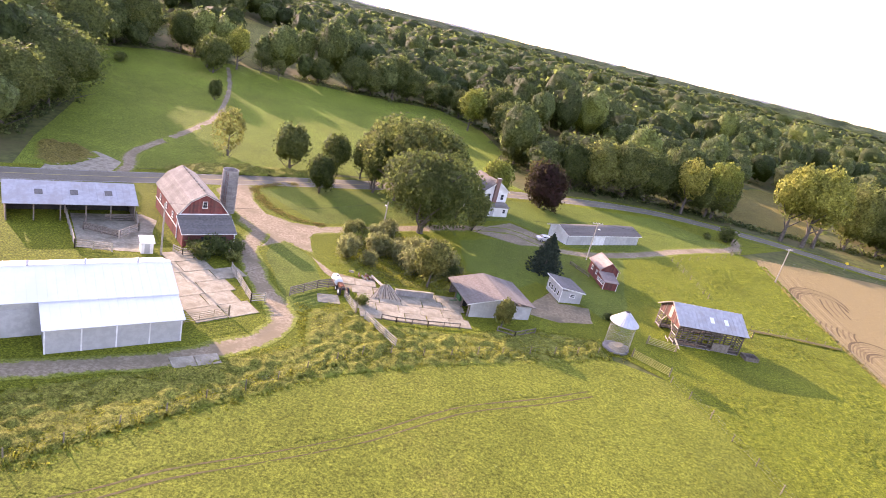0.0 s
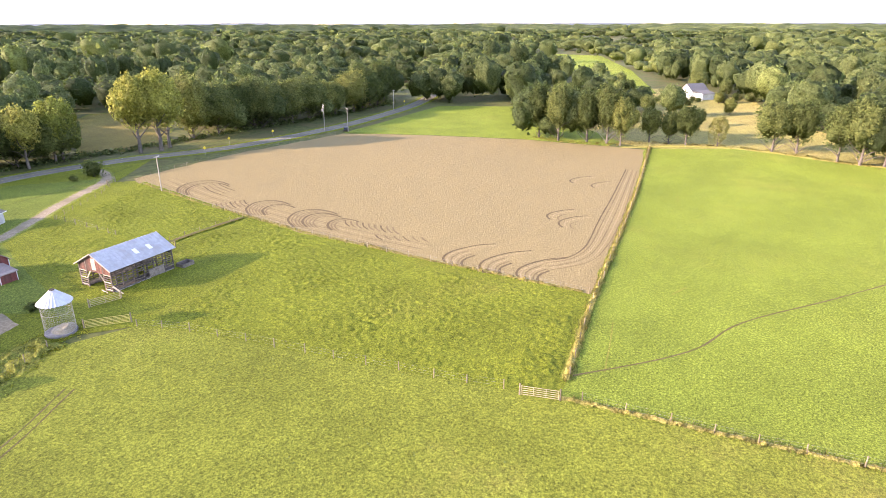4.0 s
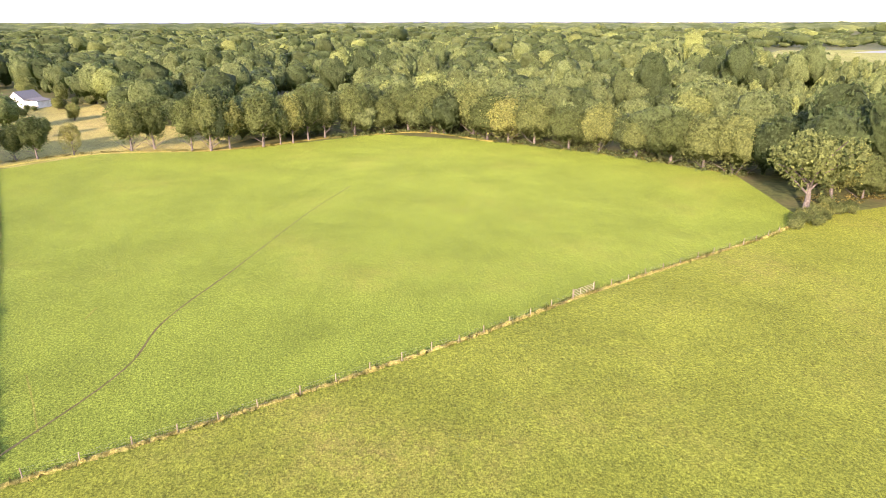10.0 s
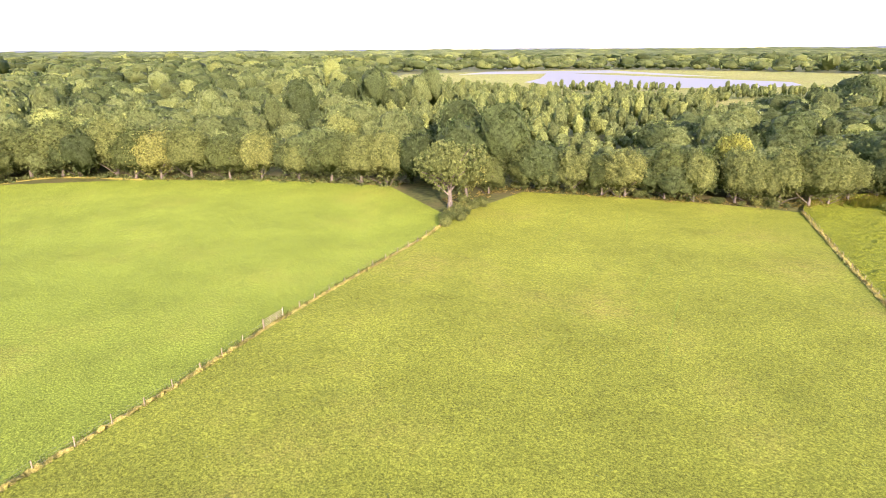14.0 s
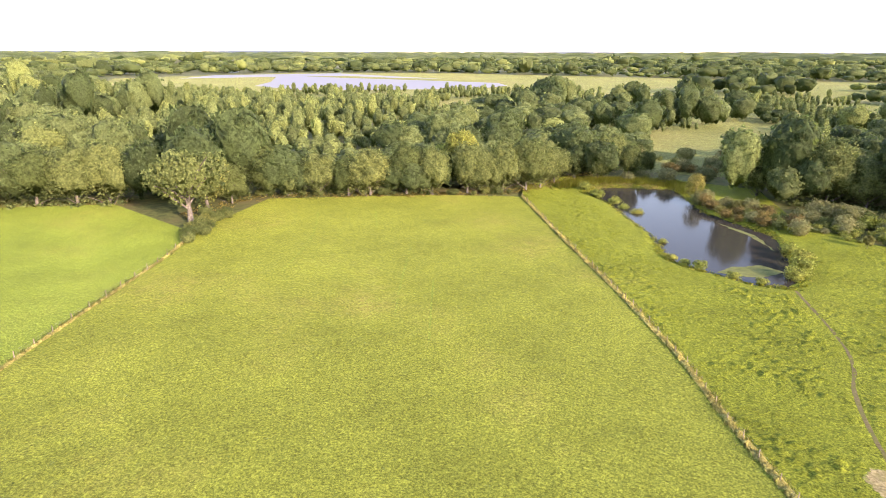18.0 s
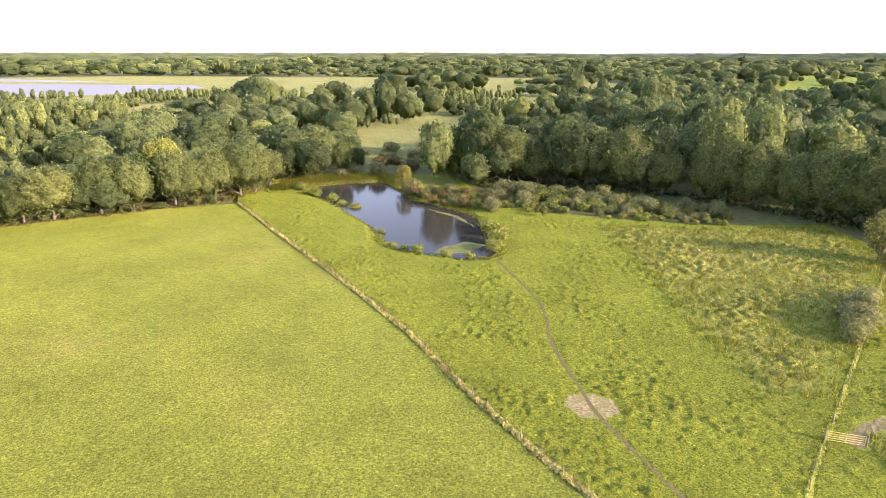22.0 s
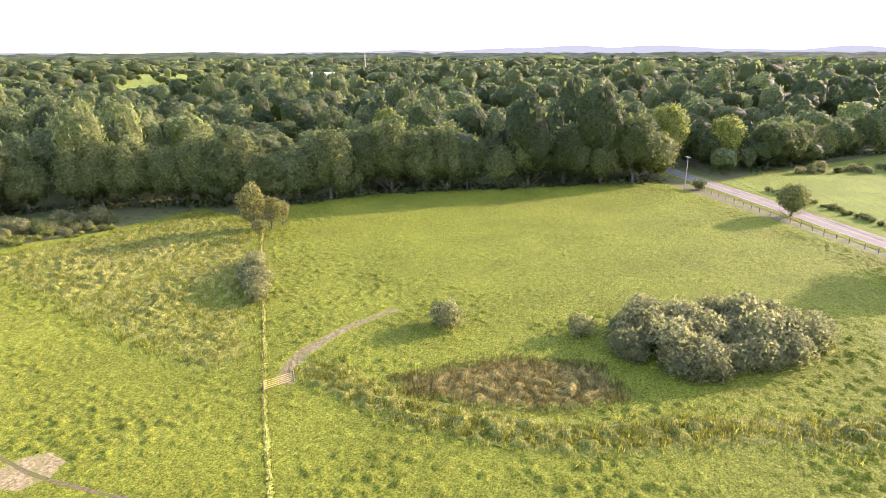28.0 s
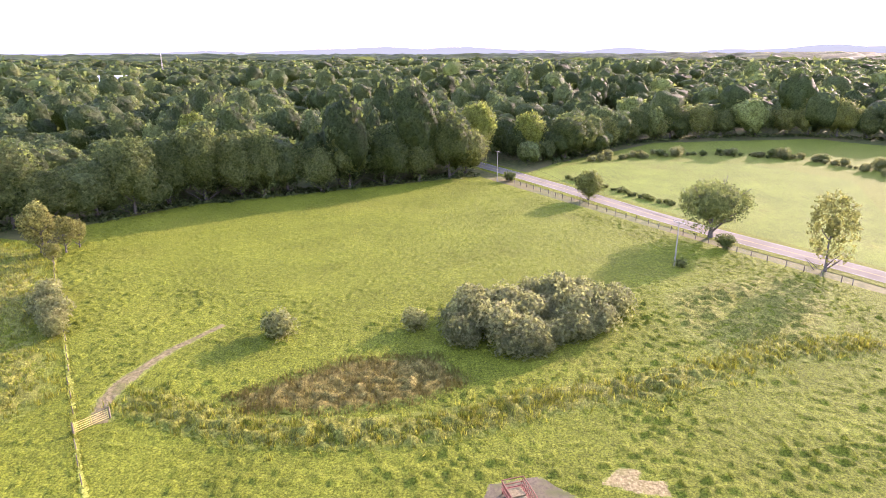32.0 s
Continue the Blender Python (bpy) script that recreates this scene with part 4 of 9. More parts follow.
M["wood"] = paint("weathered_wood", (0.13, 0.108, 0.085), (0.225, 0.19, 0.155), 0.9, each=0.25, fine=3.0, relief=0.4)
# weathered wood again, darkened for the shade on the crib's near side
M["crib_wood_shaded"] = paint("weathered_slats_in_shade", (0.085, 0.070, 0.057), (0.155, 0.13, 0.108), 0.9, each=0.25, fine=3.0, relief=0.4)
M["post"] = paint("fence_post_wood", (0.15, 0.12, 0.08), (0.25, 0.205, 0.14), 0.9, each=0.25, fine=6.0, relief=0.4)
M["pale_wood"] = paint("bleached_boards", (0.30, 0.268, 0.215), (0.42, 0.38, 0.31), 0.9, each=0.15, fine=3.0, relief=0.3)
M["shingle"] = paint("tan_shingles", (0.185, 0.172, 0.150), (0.25, 0.235, 0.208), 0.95, fine=3.0, each=0.12, relief=0.4, c=(0.165, 0.152, 0.132))
M["dark_shingle"] = paint("grey_shingles", (0.125, 0.118, 0.108), (0.185, 0.175, 0.16), 0.95, fine=3.0, each=0.1, relief=0.4, c=(0.155, 0.142, 0.125))
M["brown_shingle"] = paint("brown_shingles", (0.145, 0.125, 0.105), (0.205, 0.18, 0.155), 0.95, fine=3.0, each=0.1, relief=0.4, c=(0.185, 0.165, 0.14))
M["concrete"] = paint("concrete_slab", (0.265, 0.242, 0.172), (0.36, 0.332, 0.25), 0.95, fine=2.0, each=0.10, relief=0.2, c=(0.215, 0.19, 0.13), broad=0.6)
M["stave"] = paint("concrete_staves", (0.24, 0.22, 0.205), (0.32, 0.30, 0.28), 0.95, fine=2.0, each=0.08, c=(0.19, 0.175, 0.165))
M["brick"] = paint("brick_chimney", (0.17, 0.10, 0.085), (0.25, 0.155, 0.13), 0.95, fine=8.0)
# near-black: shade inside buildings put into colour; also wires and the crib's cap
M["dark"] = paint("dark_shade_and_wire", (0.035, 0.032, 0.03), (0.05, 0.045, 0.042), 0.95)
M["glass"], _n, _l, _b = base_material("window_glass", 0.08, 0.0, 0.6)
_b.inputs["Base Color"].default_value = (0.03, 0.035, 0.04, 1)
M["wire"] = paint("galvanised_wire", (0.30, 0.29, 0.27), (0.38, 0.37, 0.35), 0.6, 0.4)
M["pink_shingle"] = paint("faded_pinkish_shingles", (0.26, 0.21, 0.185), (0.34, 0.285, 0.255), 0.95, fine=3.0, each=0.12, relief=0.4, c=(0.25, 0.205, 0.18))
M["old_red"] = paint("weathered_red_boards", (0.105, 0.048, 0.038), (0.155, 0.072, 0.055), 0.9, each=0.3, c=(0.10, 0.07, 0.055), fine=2.5)
M["gate_yellow"] = paint("yellowed_gate_steel", (0.52, 0.42, 0.12), (0.62, 0.50, 0.16), 0.6, 0.1)
M["gate_grey"] = paint("tan_gate_steel", (0.30, 0.255, 0.15), (0.38, 0.325, 0.20), 0.6, 0.1)
M["rust"] = paint("rusted_steel", (0.20, 0.08, 0.055), (0.29, 0.13, 0.085), 0.85, 0.2, fine=4.0)
M["orange"] = paint("faded_orange_paint", (0.24, 0.085, 0.04), (0.30, 0.12, 0.055), 0.7)
M["green_paint"] = paint("green_machine_paint", (0.03, 0.12, 0.04), (0.05, 0.16, 0.06), 0.5)
M["tank"] = paint("white_tank_plastic", (0.66, 0.70, 0.68), (0.74, 0.77, 0.75), 0.5)
M["rubber"] = paint("rubber", (0.02, 0.02, 0.02), (0.03, 0.03, 0.03), 0.85)
M["car_silver"] = paint("silver_car_paint", (0.50, 0.51, 0.53), (0.54, 0.55, 0.57), 0.3, 0.4)
M["car_dark"] = paint("dark_car_paint", (0.03, 0.03, 0.035), (0.045, 0.045, 0.05), 0.3, 0.2)
M["sign_yellow"] = paint("yellow_sign", (0.75, 0.55, 0.04), (0.80, 0.60, 0.06), 0.5)
M["line_yellow"] = paint("road_line_yellow", (0.36, 0.29, 0.10), (0.42, 0.34, 0.13), 0.9)
M["line_white"] = paint("road_line_white", (0.34, 0.33, 0.30), (0.42, 0.41, 0.38), 0.9)
M["algae"] = surface("pond_algae", (0.10, 0.115, 0.03), (0.17, 0.175, 0.05), (0.07, 0.09, 0.025), fine=2.0, broad=0.5)
M["stone"] = paint("pale_stone", (0.33, 0.31, 0.27), (0.46, 0.43, 0.38), 0.9)
M["furrow"] = surface("tyre_furrow", (0.085, 0.060, 0.027), (0.15, 0.108, 0.052), (0.12, 0.085, 0.04), fine=2.0)
M["furrow_mid"] = surface("shallow_furrow", (0.125, 0.089, 0.041), (0.21, 0.152, 0.075), (0.16, 0.115, 0.055), fine=2.0)
M["furrow_pale"] = surface("pale_furrow", (0.26, 0.195, 0.095), (0.37, 0.28, 0.145), (0.30, 0.225, 0.115), fine=2.0)


# ---- shapes ----
def box(bm, x0, x1, y0, y1, z0, z1):
    v = [bm.verts.new(q) for q in ((x0, y0, z0), (x1, y0, z0), (x1, y1, z0), (x0, y1, z0), (x0, y0, z1), (x1, y0, z1), (x1, y1, z1), (x0, y1, z1))]
    for f in ((3, 2, 1, 0), (4, 5, 6, 7), (0, 1, 5, 4), (1, 2, 6, 5), (2, 3, 7, 6), (3, 0, 4, 7)):
        bm.faces.new([v[i] for i in f])


def ring(bm, radius, z, thick, tall, n=28):
    """A flat closed hoop."""
    rows = []
    for i in range(n):
        c, q = math.cos(2 * math.pi * i / n), math.sin(2 * math.pi * i / n)
        rows.append([bm.verts.new((rr * c, rr * q, zz)) for rr, zz in ((radius, z - tall / 2), (radius + thick, z - tall / 2), (radius + thick, z + tall / 2), (radius, z + tall / 2))])
    for i in range(n):
        p, o = rows[i], rows[(i + 1) % n]
        for k in range(4):
            bm.faces.new((p[k], o[k], o[(k + 1) % 4], p[(k + 1) % 4]))


def beam(bm, a, b, w, h=None):
    """A squared timber from a to b."""
    h = h or w
    a, b = Vector(a), Vector(b)
    d = (b - a).normalized()
    up = Vector((0, 0, 1)) if abs(d.z) < 0.9 else Vector((1, 0, 0))
    s = d.cross(up).normalized() * w / 2
    t = s.cross(d).normalized() * h / 2
    v = [bm.verts.new(p + q) for p in (a, b) for q in (-s - t, s - t, s + t, -s + t)]
    for f in ((3, 2, 1, 0), (4, 5, 6, 7), (0, 1, 5, 4), (1, 2, 6, 5), (2, 3, 7, 6), (3, 0, 4, 7)):
        bm.faces.new([v[i] for i in f])


def rod(bm, a, b, ra, rb=None, sides=8):
    rb = ra if rb is None else rb
    a, b = Vector(a), Vector(b)
    d = (b - a).normalized()
    u = d.cross(Vector((0.31, 0.9, 0.22))).normalized()
    w = d.cross(u)
    rings = []
    for p, r in ((a, ra), (b, rb)):
        rings.append([bm.verts.new(p + r * (u * math.cos(2 * math.pi * i / sides) + w * math.sin(2 * math.pi * i / sides))) for i in range(sides)])
    for i in range(sides):
        bm.faces.new((rings[0][i], rings[0][(i + 1) % sides], rings[1][(i + 1) % sides], rings[1][i]))
    bm.faces.new(rings[0][::-1])
    bm.faces.new(rings[1])


def slab(bm, pts, thick):
    """A plate with the outline pts (counter-clockwise from above), thick downwards."""
    top = [bm.verts.new(p) for p in pts]
    low = [bm.verts.new((p[0], p[1], p[2] - thick)) for p in pts]
    bm.faces.new(top)
    bm.faces.new(low[::-1])
    for i in range(len(pts)):
        j = (i + 1) % len(pts)
        bm.faces.new((top[i], low[i], low[j], top[j]))


def shaped(fn, *args, **kw):
    bm = bmesh.new()
    fn(bm, *args, **kw)
    return bm


def thing(name, x, y, turn, label, category, z=None, group=""):
    root = new(name)
    root.matrix_basis = pose(x, y, ground_z(x, y) if z is None else z, 0, 0, turn)
    return tagged(root, label, category, group)


def seamed_roof(root, name, pts, material, seam=0.9, thick=0.06, label=""):
    """A sheet-metal roof plane given by low-left, low-right, high-right, high-left, with standing seams."""
    a, b, c, d = [Vector(p) for p in pts]
    roof = part(name, shaped(slab, [tuple(p) for p in (a, b, c, d)], thick), material, root, label)
    n = max(2, int((b - a).length / seam))
    up = (b - a).cross(d - a).normalized()
    if up.z < 0:
        up = -up
    bm = bmesh.new()
    for i in range(n + 1):
        f = i / n
        beam(bm, a.lerp(b, f) + up * 0.02, d.lerp(c, f) + up * 0.02, 0.045, 0.05)
    part("roof_rib", bm, material, roof)
    return roof


def shingle_roof(root, name, pts, material, rows=8, thick=0.12):
    """A shingled roof plane: a deck with courses that overlap."""
    a, b, c, d = [Vector(p) for p in pts]
    deck = part(name, shaped(slab, [tuple(p) for p in (a, b, c, d)], thick), material, root)
    up = (b - a).cross(d - a).normalized()
    if up.z < 0:
        up = -up
    for i in range(rows):
        f, g = i / rows, (i + 1) / rows
        bm = bmesh.new()
        slab(bm, [tuple(a.lerp(d, f) + up * 0.045), tuple(b.lerp(c, f) + up * 0.045), tuple(b.lerp(c, g) + up * 0.012), tuple(a.lerp(d, g) + up * 0.012)], 0.03)
        part("shingle_course", bm, material, deck)
    return deck


def boards(root, a, b, z0, z1, material, width=0.3, top=None, name="board"):
    """Upright boards along the wall from a to b; top(f) gives their upper end."""
    a, b = Vector((*a, 0)), Vector((*b, 0))
    n = max(1, round((b - a).length / width))
    d = (b - a) / n
    s = d.normalized().cross(Vector((0, 0, 1))) * 0.03
    for i in range(n):
        bm = bmesh.new()
        p, q = a + d * (i + 0.02), a + d * (i + 0.98)
        h0, h1 = (z1, z1) if top is None else (top(i / n), top((i + 1) / n))
        v = [bm.verts.new(w) for w in ((p.x + s.x, p.y + s.y, z0), (q.x + s.x, q.y + s.y, z0), (q.x + s.x, q.y + s.y, h1), (p.x + s.x, p.y + s.y, h0),
                                       (p.x - s.x, p.y - s.y, z0), (q.x - s.x, q.y - s.y, z0), (q.x - s.x, q.y - s.y, h1), (p.x - s.x, p.y - s.y, h0))]
        for f in ((0, 1, 2, 3), (7, 6, 5, 4), (1, 5, 6, 2), (4, 0, 3, 7), (3, 2, 6, 7)):
            bm.faces.new([v[k] for k in f])
        bmesh.ops.recalc_face_normals(bm, faces=bm.faces[:])
        part(name, bm, material, root)


def window(root, x, y, z, w, h, facing, frame=None, deep=0.06):
    """A window in a wall that faces along the local direction facing ('-y', '+y', '-x', '+x')."""
    s = {"-y": (0, -1), "+y": (0, 1), "-x": (-1, 0), "+x": (1, 0)}[facing]
    t = (-s[1], s[0])

    def piece(u0, u1, z0, z1, o0, o1):
        xs = sorted((x + t[0] * u0 + s[0] * o0, x + t[0] * u1 + s[0] * o1))
        ys = sorted((y + t[1] * u0 + s[1] * o0, y + t[1] * u1 + s[1] * o1))
        return shaped(box, xs[0], xs[1], ys[0], ys[1], z0, z1)

    frame = frame or M["white"]
    win = part("window", piece(-w / 2, w / 2, z, z + h, 0.0, 0.015), M["glass"], root, "dark window with a white frame")
    for u0, u1, z0, z1 in ((-w / 2 - 0.08, -w / 2, z - 0.08, z + h + 0.08), (w / 2, w / 2 + 0.08, z - 0.08, z + h + 0.08), (-w / 2, w / 2, z + h, z + h + 0.08), (-w / 2, w / 2, z + h / 2 - 0.025, z + h / 2 + 0.025)):
        part("window_frame", piece(u0, u1, z0, z1, 0.0, deep), frame, win)
    part("window_sill", piece(-w / 2 - 0.1, w / 2 + 0.1, z - 0.13, z - 0.03, 0.0, deep + 0.05), frame, win)


# ---- white metal barn and its lean-to ----
def build_white_barn():
    r = thing("metal_barn", -28.9, 63.4, 39, "long white-roofed metal farm building with a lean-to", "barn")
    L, W, E, R = 34.0, 9.6, 4.2, 6.0
    part("wall", shaped(box, -L, 0, 0, 0.12, 0, E), M["steel_wall"], r)
    part("wall", shaped(box, -L, 0, W - 0.12, W, 0, E), M["steel_wall"], r)
    for x in (-L, -0.12):
        bm = bmesh.new()
        v = [bm.verts.new((x + o, y, z)) for o in (0, 0.12) for y, z in ((0.12, 0), (W - 0.12, 0), (W - 0.12, E), (W / 2, R - 0.1), (0.12, E))]
        bm.faces.new(v[:5][::-1])
        bm.faces.new(v[5:])
        for i in range(5):
            bm.faces.new((v[i], v[(i + 1) % 5], v[5 + (i + 1) % 5], v[5 + i]))
        part("gable_wall", bm, M["steel_wall"], r)
    seamed_roof(r, "roof", [(-L - 0.3, -0.35, E - 0.05), (0.35, -0.35, E - 0.05), (0.35, W / 2, R), (-L - 0.3, W / 2, R)], M["white_tin"])
    seamed_roof(r, "roof", [(0.35, W + 0.35, E - 0.05), (-L - 0.3, W + 0.35, E - 0.05), (-L - 0.3, W / 2, R), (0.35, W / 2, R)], M["white_tin"])
    part("ridge_cap", shaped(beam, (-L - 0.3, W / 2, R + 0.03), (0.35, W / 2, R + 0.03), 0.4, 0.05), M["white_tin"], r)
    for x in (-3.2, -8.6, -14.0, -19.4, -24.8):
        bm = bmesh.new()
        rod(bm, (x, W / 2 - 0.1, R), (x, W / 2 - 0.1, R + 0.45), 0.13, 0.13, 10)
        rod(bm, (x, W / 2 - 0.1, R + 0.45), (x, W / 2 - 0.1, R + 0.62), 0.24, 0.05, 10)
        part("roof_vent", bm, M["tin"], r)
    D, X = 3.9, 13.0
    for k in range(4):
        part("panel", shaped(box, -X + k * X / 4 + 0.06, -X + (k + 1) * X / 4 - 0.06, -D, -D + 0.08, 0, 2.85), M["steel_wall"], r)
    for k in range(5):
        part("post", shaped(box, -X + k * X / 4 - 0.07, -X + k * X / 4 + 0.07, -D - 0.03, -D + 0.1, 0, 2.9), M["white"], r)
    for x in (-X, -0.1):
        part("side_wall", shaped(box, x, x + 0.1, -D + 0.1, -0.02, 0, 2.95), M["steel_wall"], r)
    part("eave_board", shaped(box, -X - 0.2, 0.3, -D - 0.12, -D - 0.04, 2.7, 2.9), M["grey_paint"], r)
    seamed_roof(r, "lean_to_roof", [(-X - 0.25, -D - 0.3, 2.92), (0.3, -D - 0.3, 2.92), (0.3, -0.1, 4.0), (-X - 0.25, -0.1, 4.0)], M["white_tin"])
    part("door", shaped(box, -X - 4.6, -X - 1.0, -0.08, 0, 0.1, 3.2), M["grey_paint"], r, "wide grey sliding door")


build_white_barn()


def build_open_barn():
    r = thing("cattle_shed", -48.4, 89.8, 39, "open-fronted cattle shed with a grey metal roof", "shed")
    L, W, E, R = 16.8, 8.4, 2.9, 4.8
    part("back_wall", shaped(box, -L, 0, W - 0.12, W, 0, E), M["wood"], r)
    for x in (-L, -0.12):
        part("end_wall", shaped(box, x, x + 0.12, 0.1, W - 0.12, 0, E), M["wood"], r)
    for k in range(6):
        x = -L + 0.1 + k * (L - 0.2) / 5
        part("post", shaped(box, x - 0.09, x + 0.09, 0, 0.18, 0, E), M["wood"], r)
    part("header", shaped(box, -L, 0, -0.04, 0.0, E - 0.35, E - 0.02), M["wood"], r)
    # added dark board, stands in for the shade deep in the shed
    part("dark_back", shaped(box, -L + 0.2, -0.2, W * 0.55, W * 0.55 + 0.1, 0, E), M["dark"], r)
    a = seamed_roof(r, "roof", [(-L - 0.3, -0.5, E - 0.1), (0.3, -0.5, E - 0.1), (0.3, W / 2, R), (-L - 0.3, W / 2, R)], M["old_tin"])
    seamed_roof(r, "roof", [(0.3, W + 0.4, E - 0.1), (-L - 0.3, W + 0.4, E - 0.1), (-L - 0.3, W / 2, R), (0.3, W / 2, R)], M["old_tin"])
    for x in (-3.6, -8.2, -12.7):
        part("skylight", shaped(slab, [(x - 0.5, 1.35, 3.72), (x + 0.5, 1.35, 3.72), (x + 0.5, 2.3, 4.10), (x - 0.5, 2.3, 4.10)], 0.05), M["dark_shingle"], a)
    for k in range(4):
        part("feed_rail", shaped(beam, (-4.2, -0.1, 0.35 + 0.28 * k), (-0.1, -0.1, 0.35 + 0.28 * k), 0.05, 0.12), M["wood"], r)


build_open_barn()


def build_red_barn():
    r = thing("red_barn", -37.4, 89.6, 40, "old red gambrel-roofed barn with white trim and a lean-to", "barn")
    w, L, E, K, P = 3.8, 14.0, 4.2, 6.3, 7.5
    prof = [(-w, E), (-2.2, K), (0, P), (2.2, K), (w, E)]

    def top(x):
        for (x0, z0), (x1, z1) in zip(prof, prof[1:]):
            if x0 <= x <= x1:
                return z0 + (z1 - z0) * (x - x0) / (x1 - x0) - 0.05
        return E

    for y, s in ((0.0, 1), (L, -1)):
        part("gable_backing", shaped(box, -w + 0.1, w - 0.1, y + (0.06 if s > 0 else -0.1), y + (0.1 if s > 0 else -0.06), 0, E), M["dark"], r)
        boards(r, (-w, y), (w, y), 0, E, M["red"], 0.28, lambda f: top(-w + 2 * w * f))
    for x in (-w, w):
        boards(r, (x, 0.05), (x, L - 0.05), 0, E, M["red"], 0.4)
    for (x0, z0), (x1, z1), nm in ((prof[0], prof[1], 10), (prof[1], prof[2], 7), (prof[4], prof[3], 10), (prof[3], prof[2], 7)):
        lo = (x0 * 1.04, z0 - 0.12) if z0 == E else (x0, z0)
        q = [(lo[0], -0.35, lo[1]), (lo[0], L + 0.35, lo[1]), (x1, L + 0.35, z1), (x1, -0.35, z1)]
        if x0 < 0:
            q = [q[1], q[0], q[3], q[2]]
        shingle_roof(r, "roof", q, M["shingle"], nm)
    for k in range(9):
        part("ridge_vent", shaped(box, -0.12, 0.12, 0.9 + k * 1.5, 1.35 + k * 1.5, P, P + 0.2), M["dark_shingle"], r)
    part("trim", shaped(beam, (-w - 0.05, -0.1, E - 0.1), (w + 0.05, -0.1, E - 0.1), 0.06, 0.18), M["white"], r, "white painted trim board")
    for (x0, z0), (x1, z1) in zip(prof, prof[1:]):
        part("trim", shaped(beam, (x0, -0.3, z0 - 0.12), (x1, -0.3, z1 - 0.12), 0.06, 0.16), M["white"], r, "white painted trim board")
    part("trim", shaped(beam, (-w - 0.08, 0, 0.1), (-w - 0.08, 0, E), 0.12), M["white"], r)
    part("trim", shaped(beam, (-w - 0.08, 0.1, 1.9), (-w - 0.08, L, 1.9), 0.06, 0.2), M["white"], r)
    window(r, 0, -0.05, 5.2, 0.6, 0.9, "-y")
    for y in (3.0, 7.0, 11.0):
        window(r, -w - 0.03, y, 2.5, 0.6, 0.8, "-x")
    D = 3.4
    boards(r, (-w, -D), (w, -D), 0, 2.3, M["red"], 0.3)
    for x in (-w, w):
        boards(r, (x, -D + 0.05), (x, -0.1), 0, 2.4, M["red"], 0.3, lambda f: 2.4 + 1.4 * f)
    shingle_roof(r, "lean_to_roof", [(-w - 0.3, -D - 0.35, 2.35), (w + 0.3, -D - 0.35, 2.35), (w + 0.3, -0.08, 3.95), (-w - 0.3, -0.08, 3.95)], M["dark_shingle"], 7)
    part("trim", shaped(beam, (-w - 0.3, -D - 0.38, 2.25), (w + 0.3, -D - 0.38, 2.25), 0.05, 0.14), M["white"], r)
    for x in (-w - 0.32, w + 0.32):
        part("trim", shaped(beam, (x, -D - 0.35, 2.25), (x, -0.1, 3.85), 0.05, 0.14), M["white"], r)
    part("trim", shaped(beam, (w + 0.06, -D - 0.06, 0), (w + 0.06, -D - 0.06, 2.3), 0.14), M["white"], r)
    # dark plate on the boards, painted for the shade of a doorway
    part("opening", shaped(box, -1.2, 2.6, -D - 0.06, -D - 0.035, 0.05, 1.7), M["dark"], r, "dark plate painted as a doorway's shaded inside")


build_red_barn()


def build_silo():
    r = thing("silo", -39.3, 103.6, 0, "grey concrete stave silo without a roof", "silo")
    n, R, rows, h = 22, 1.35, 9, 0.88
    for k in range(rows):
        bm = bmesh.new()
        z0, z1 = k * h, (k + 1) * h - 0.02
        rings = [[bm.verts.new((q * math.cos(2 * math.pi * i / n), q * math.sin(2 * math.pi * i / n), z)) for i in range(n)] for q, z in ((R, z0), (R, z1), (R - 0.12, z1), (R - 0.12, z0))]
        for a, b in ((0, 1), (1, 2), (2, 3), (3, 0)):
            for i in range(n):
                bm.faces.new((rings[a][i], rings[a][(i + 1) % n], rings[b][(i + 1) % n], rings[b][i]))
        course = part("stave_course", bm, M["stave"], r)
        bm = bmesh.new()
        for i in range(n):
            a, b = 2 * math.pi * i / n, 2 * math.pi * (i + 1) / n
            beam(bm, ((R + 0.02) * math.cos(a), (R + 0.02) * math.sin(a), z1 - 0.1), ((R + 0.02) * math.cos(b), (R + 0.02) * math.sin(b), z1 - 0.1), 0.03, 0.03)
        part("hoop", bm, M["wire"], course)
    part("fill", shaped(rod, (0, 0, 0), (0, 0, rows * h - 1.2), R - 0.13, R - 0.13, n), M["dark"], r)
    bm = bmesh.new()
    for k in range(18):
        beam(bm, (-0.2, -R - 0.12, 0.4 + 0.4 * k), (0.2, -R - 0.12, 0.4 + 0.4 * k), 0.03)
    for x in (-0.2, 0.2):
        beam(bm, (x, -R - 0.12, 0.2), (x, -R - 0.12, rows * h), 0.04)
    part("ladder", bm, M["rust"], r)


build_silo()


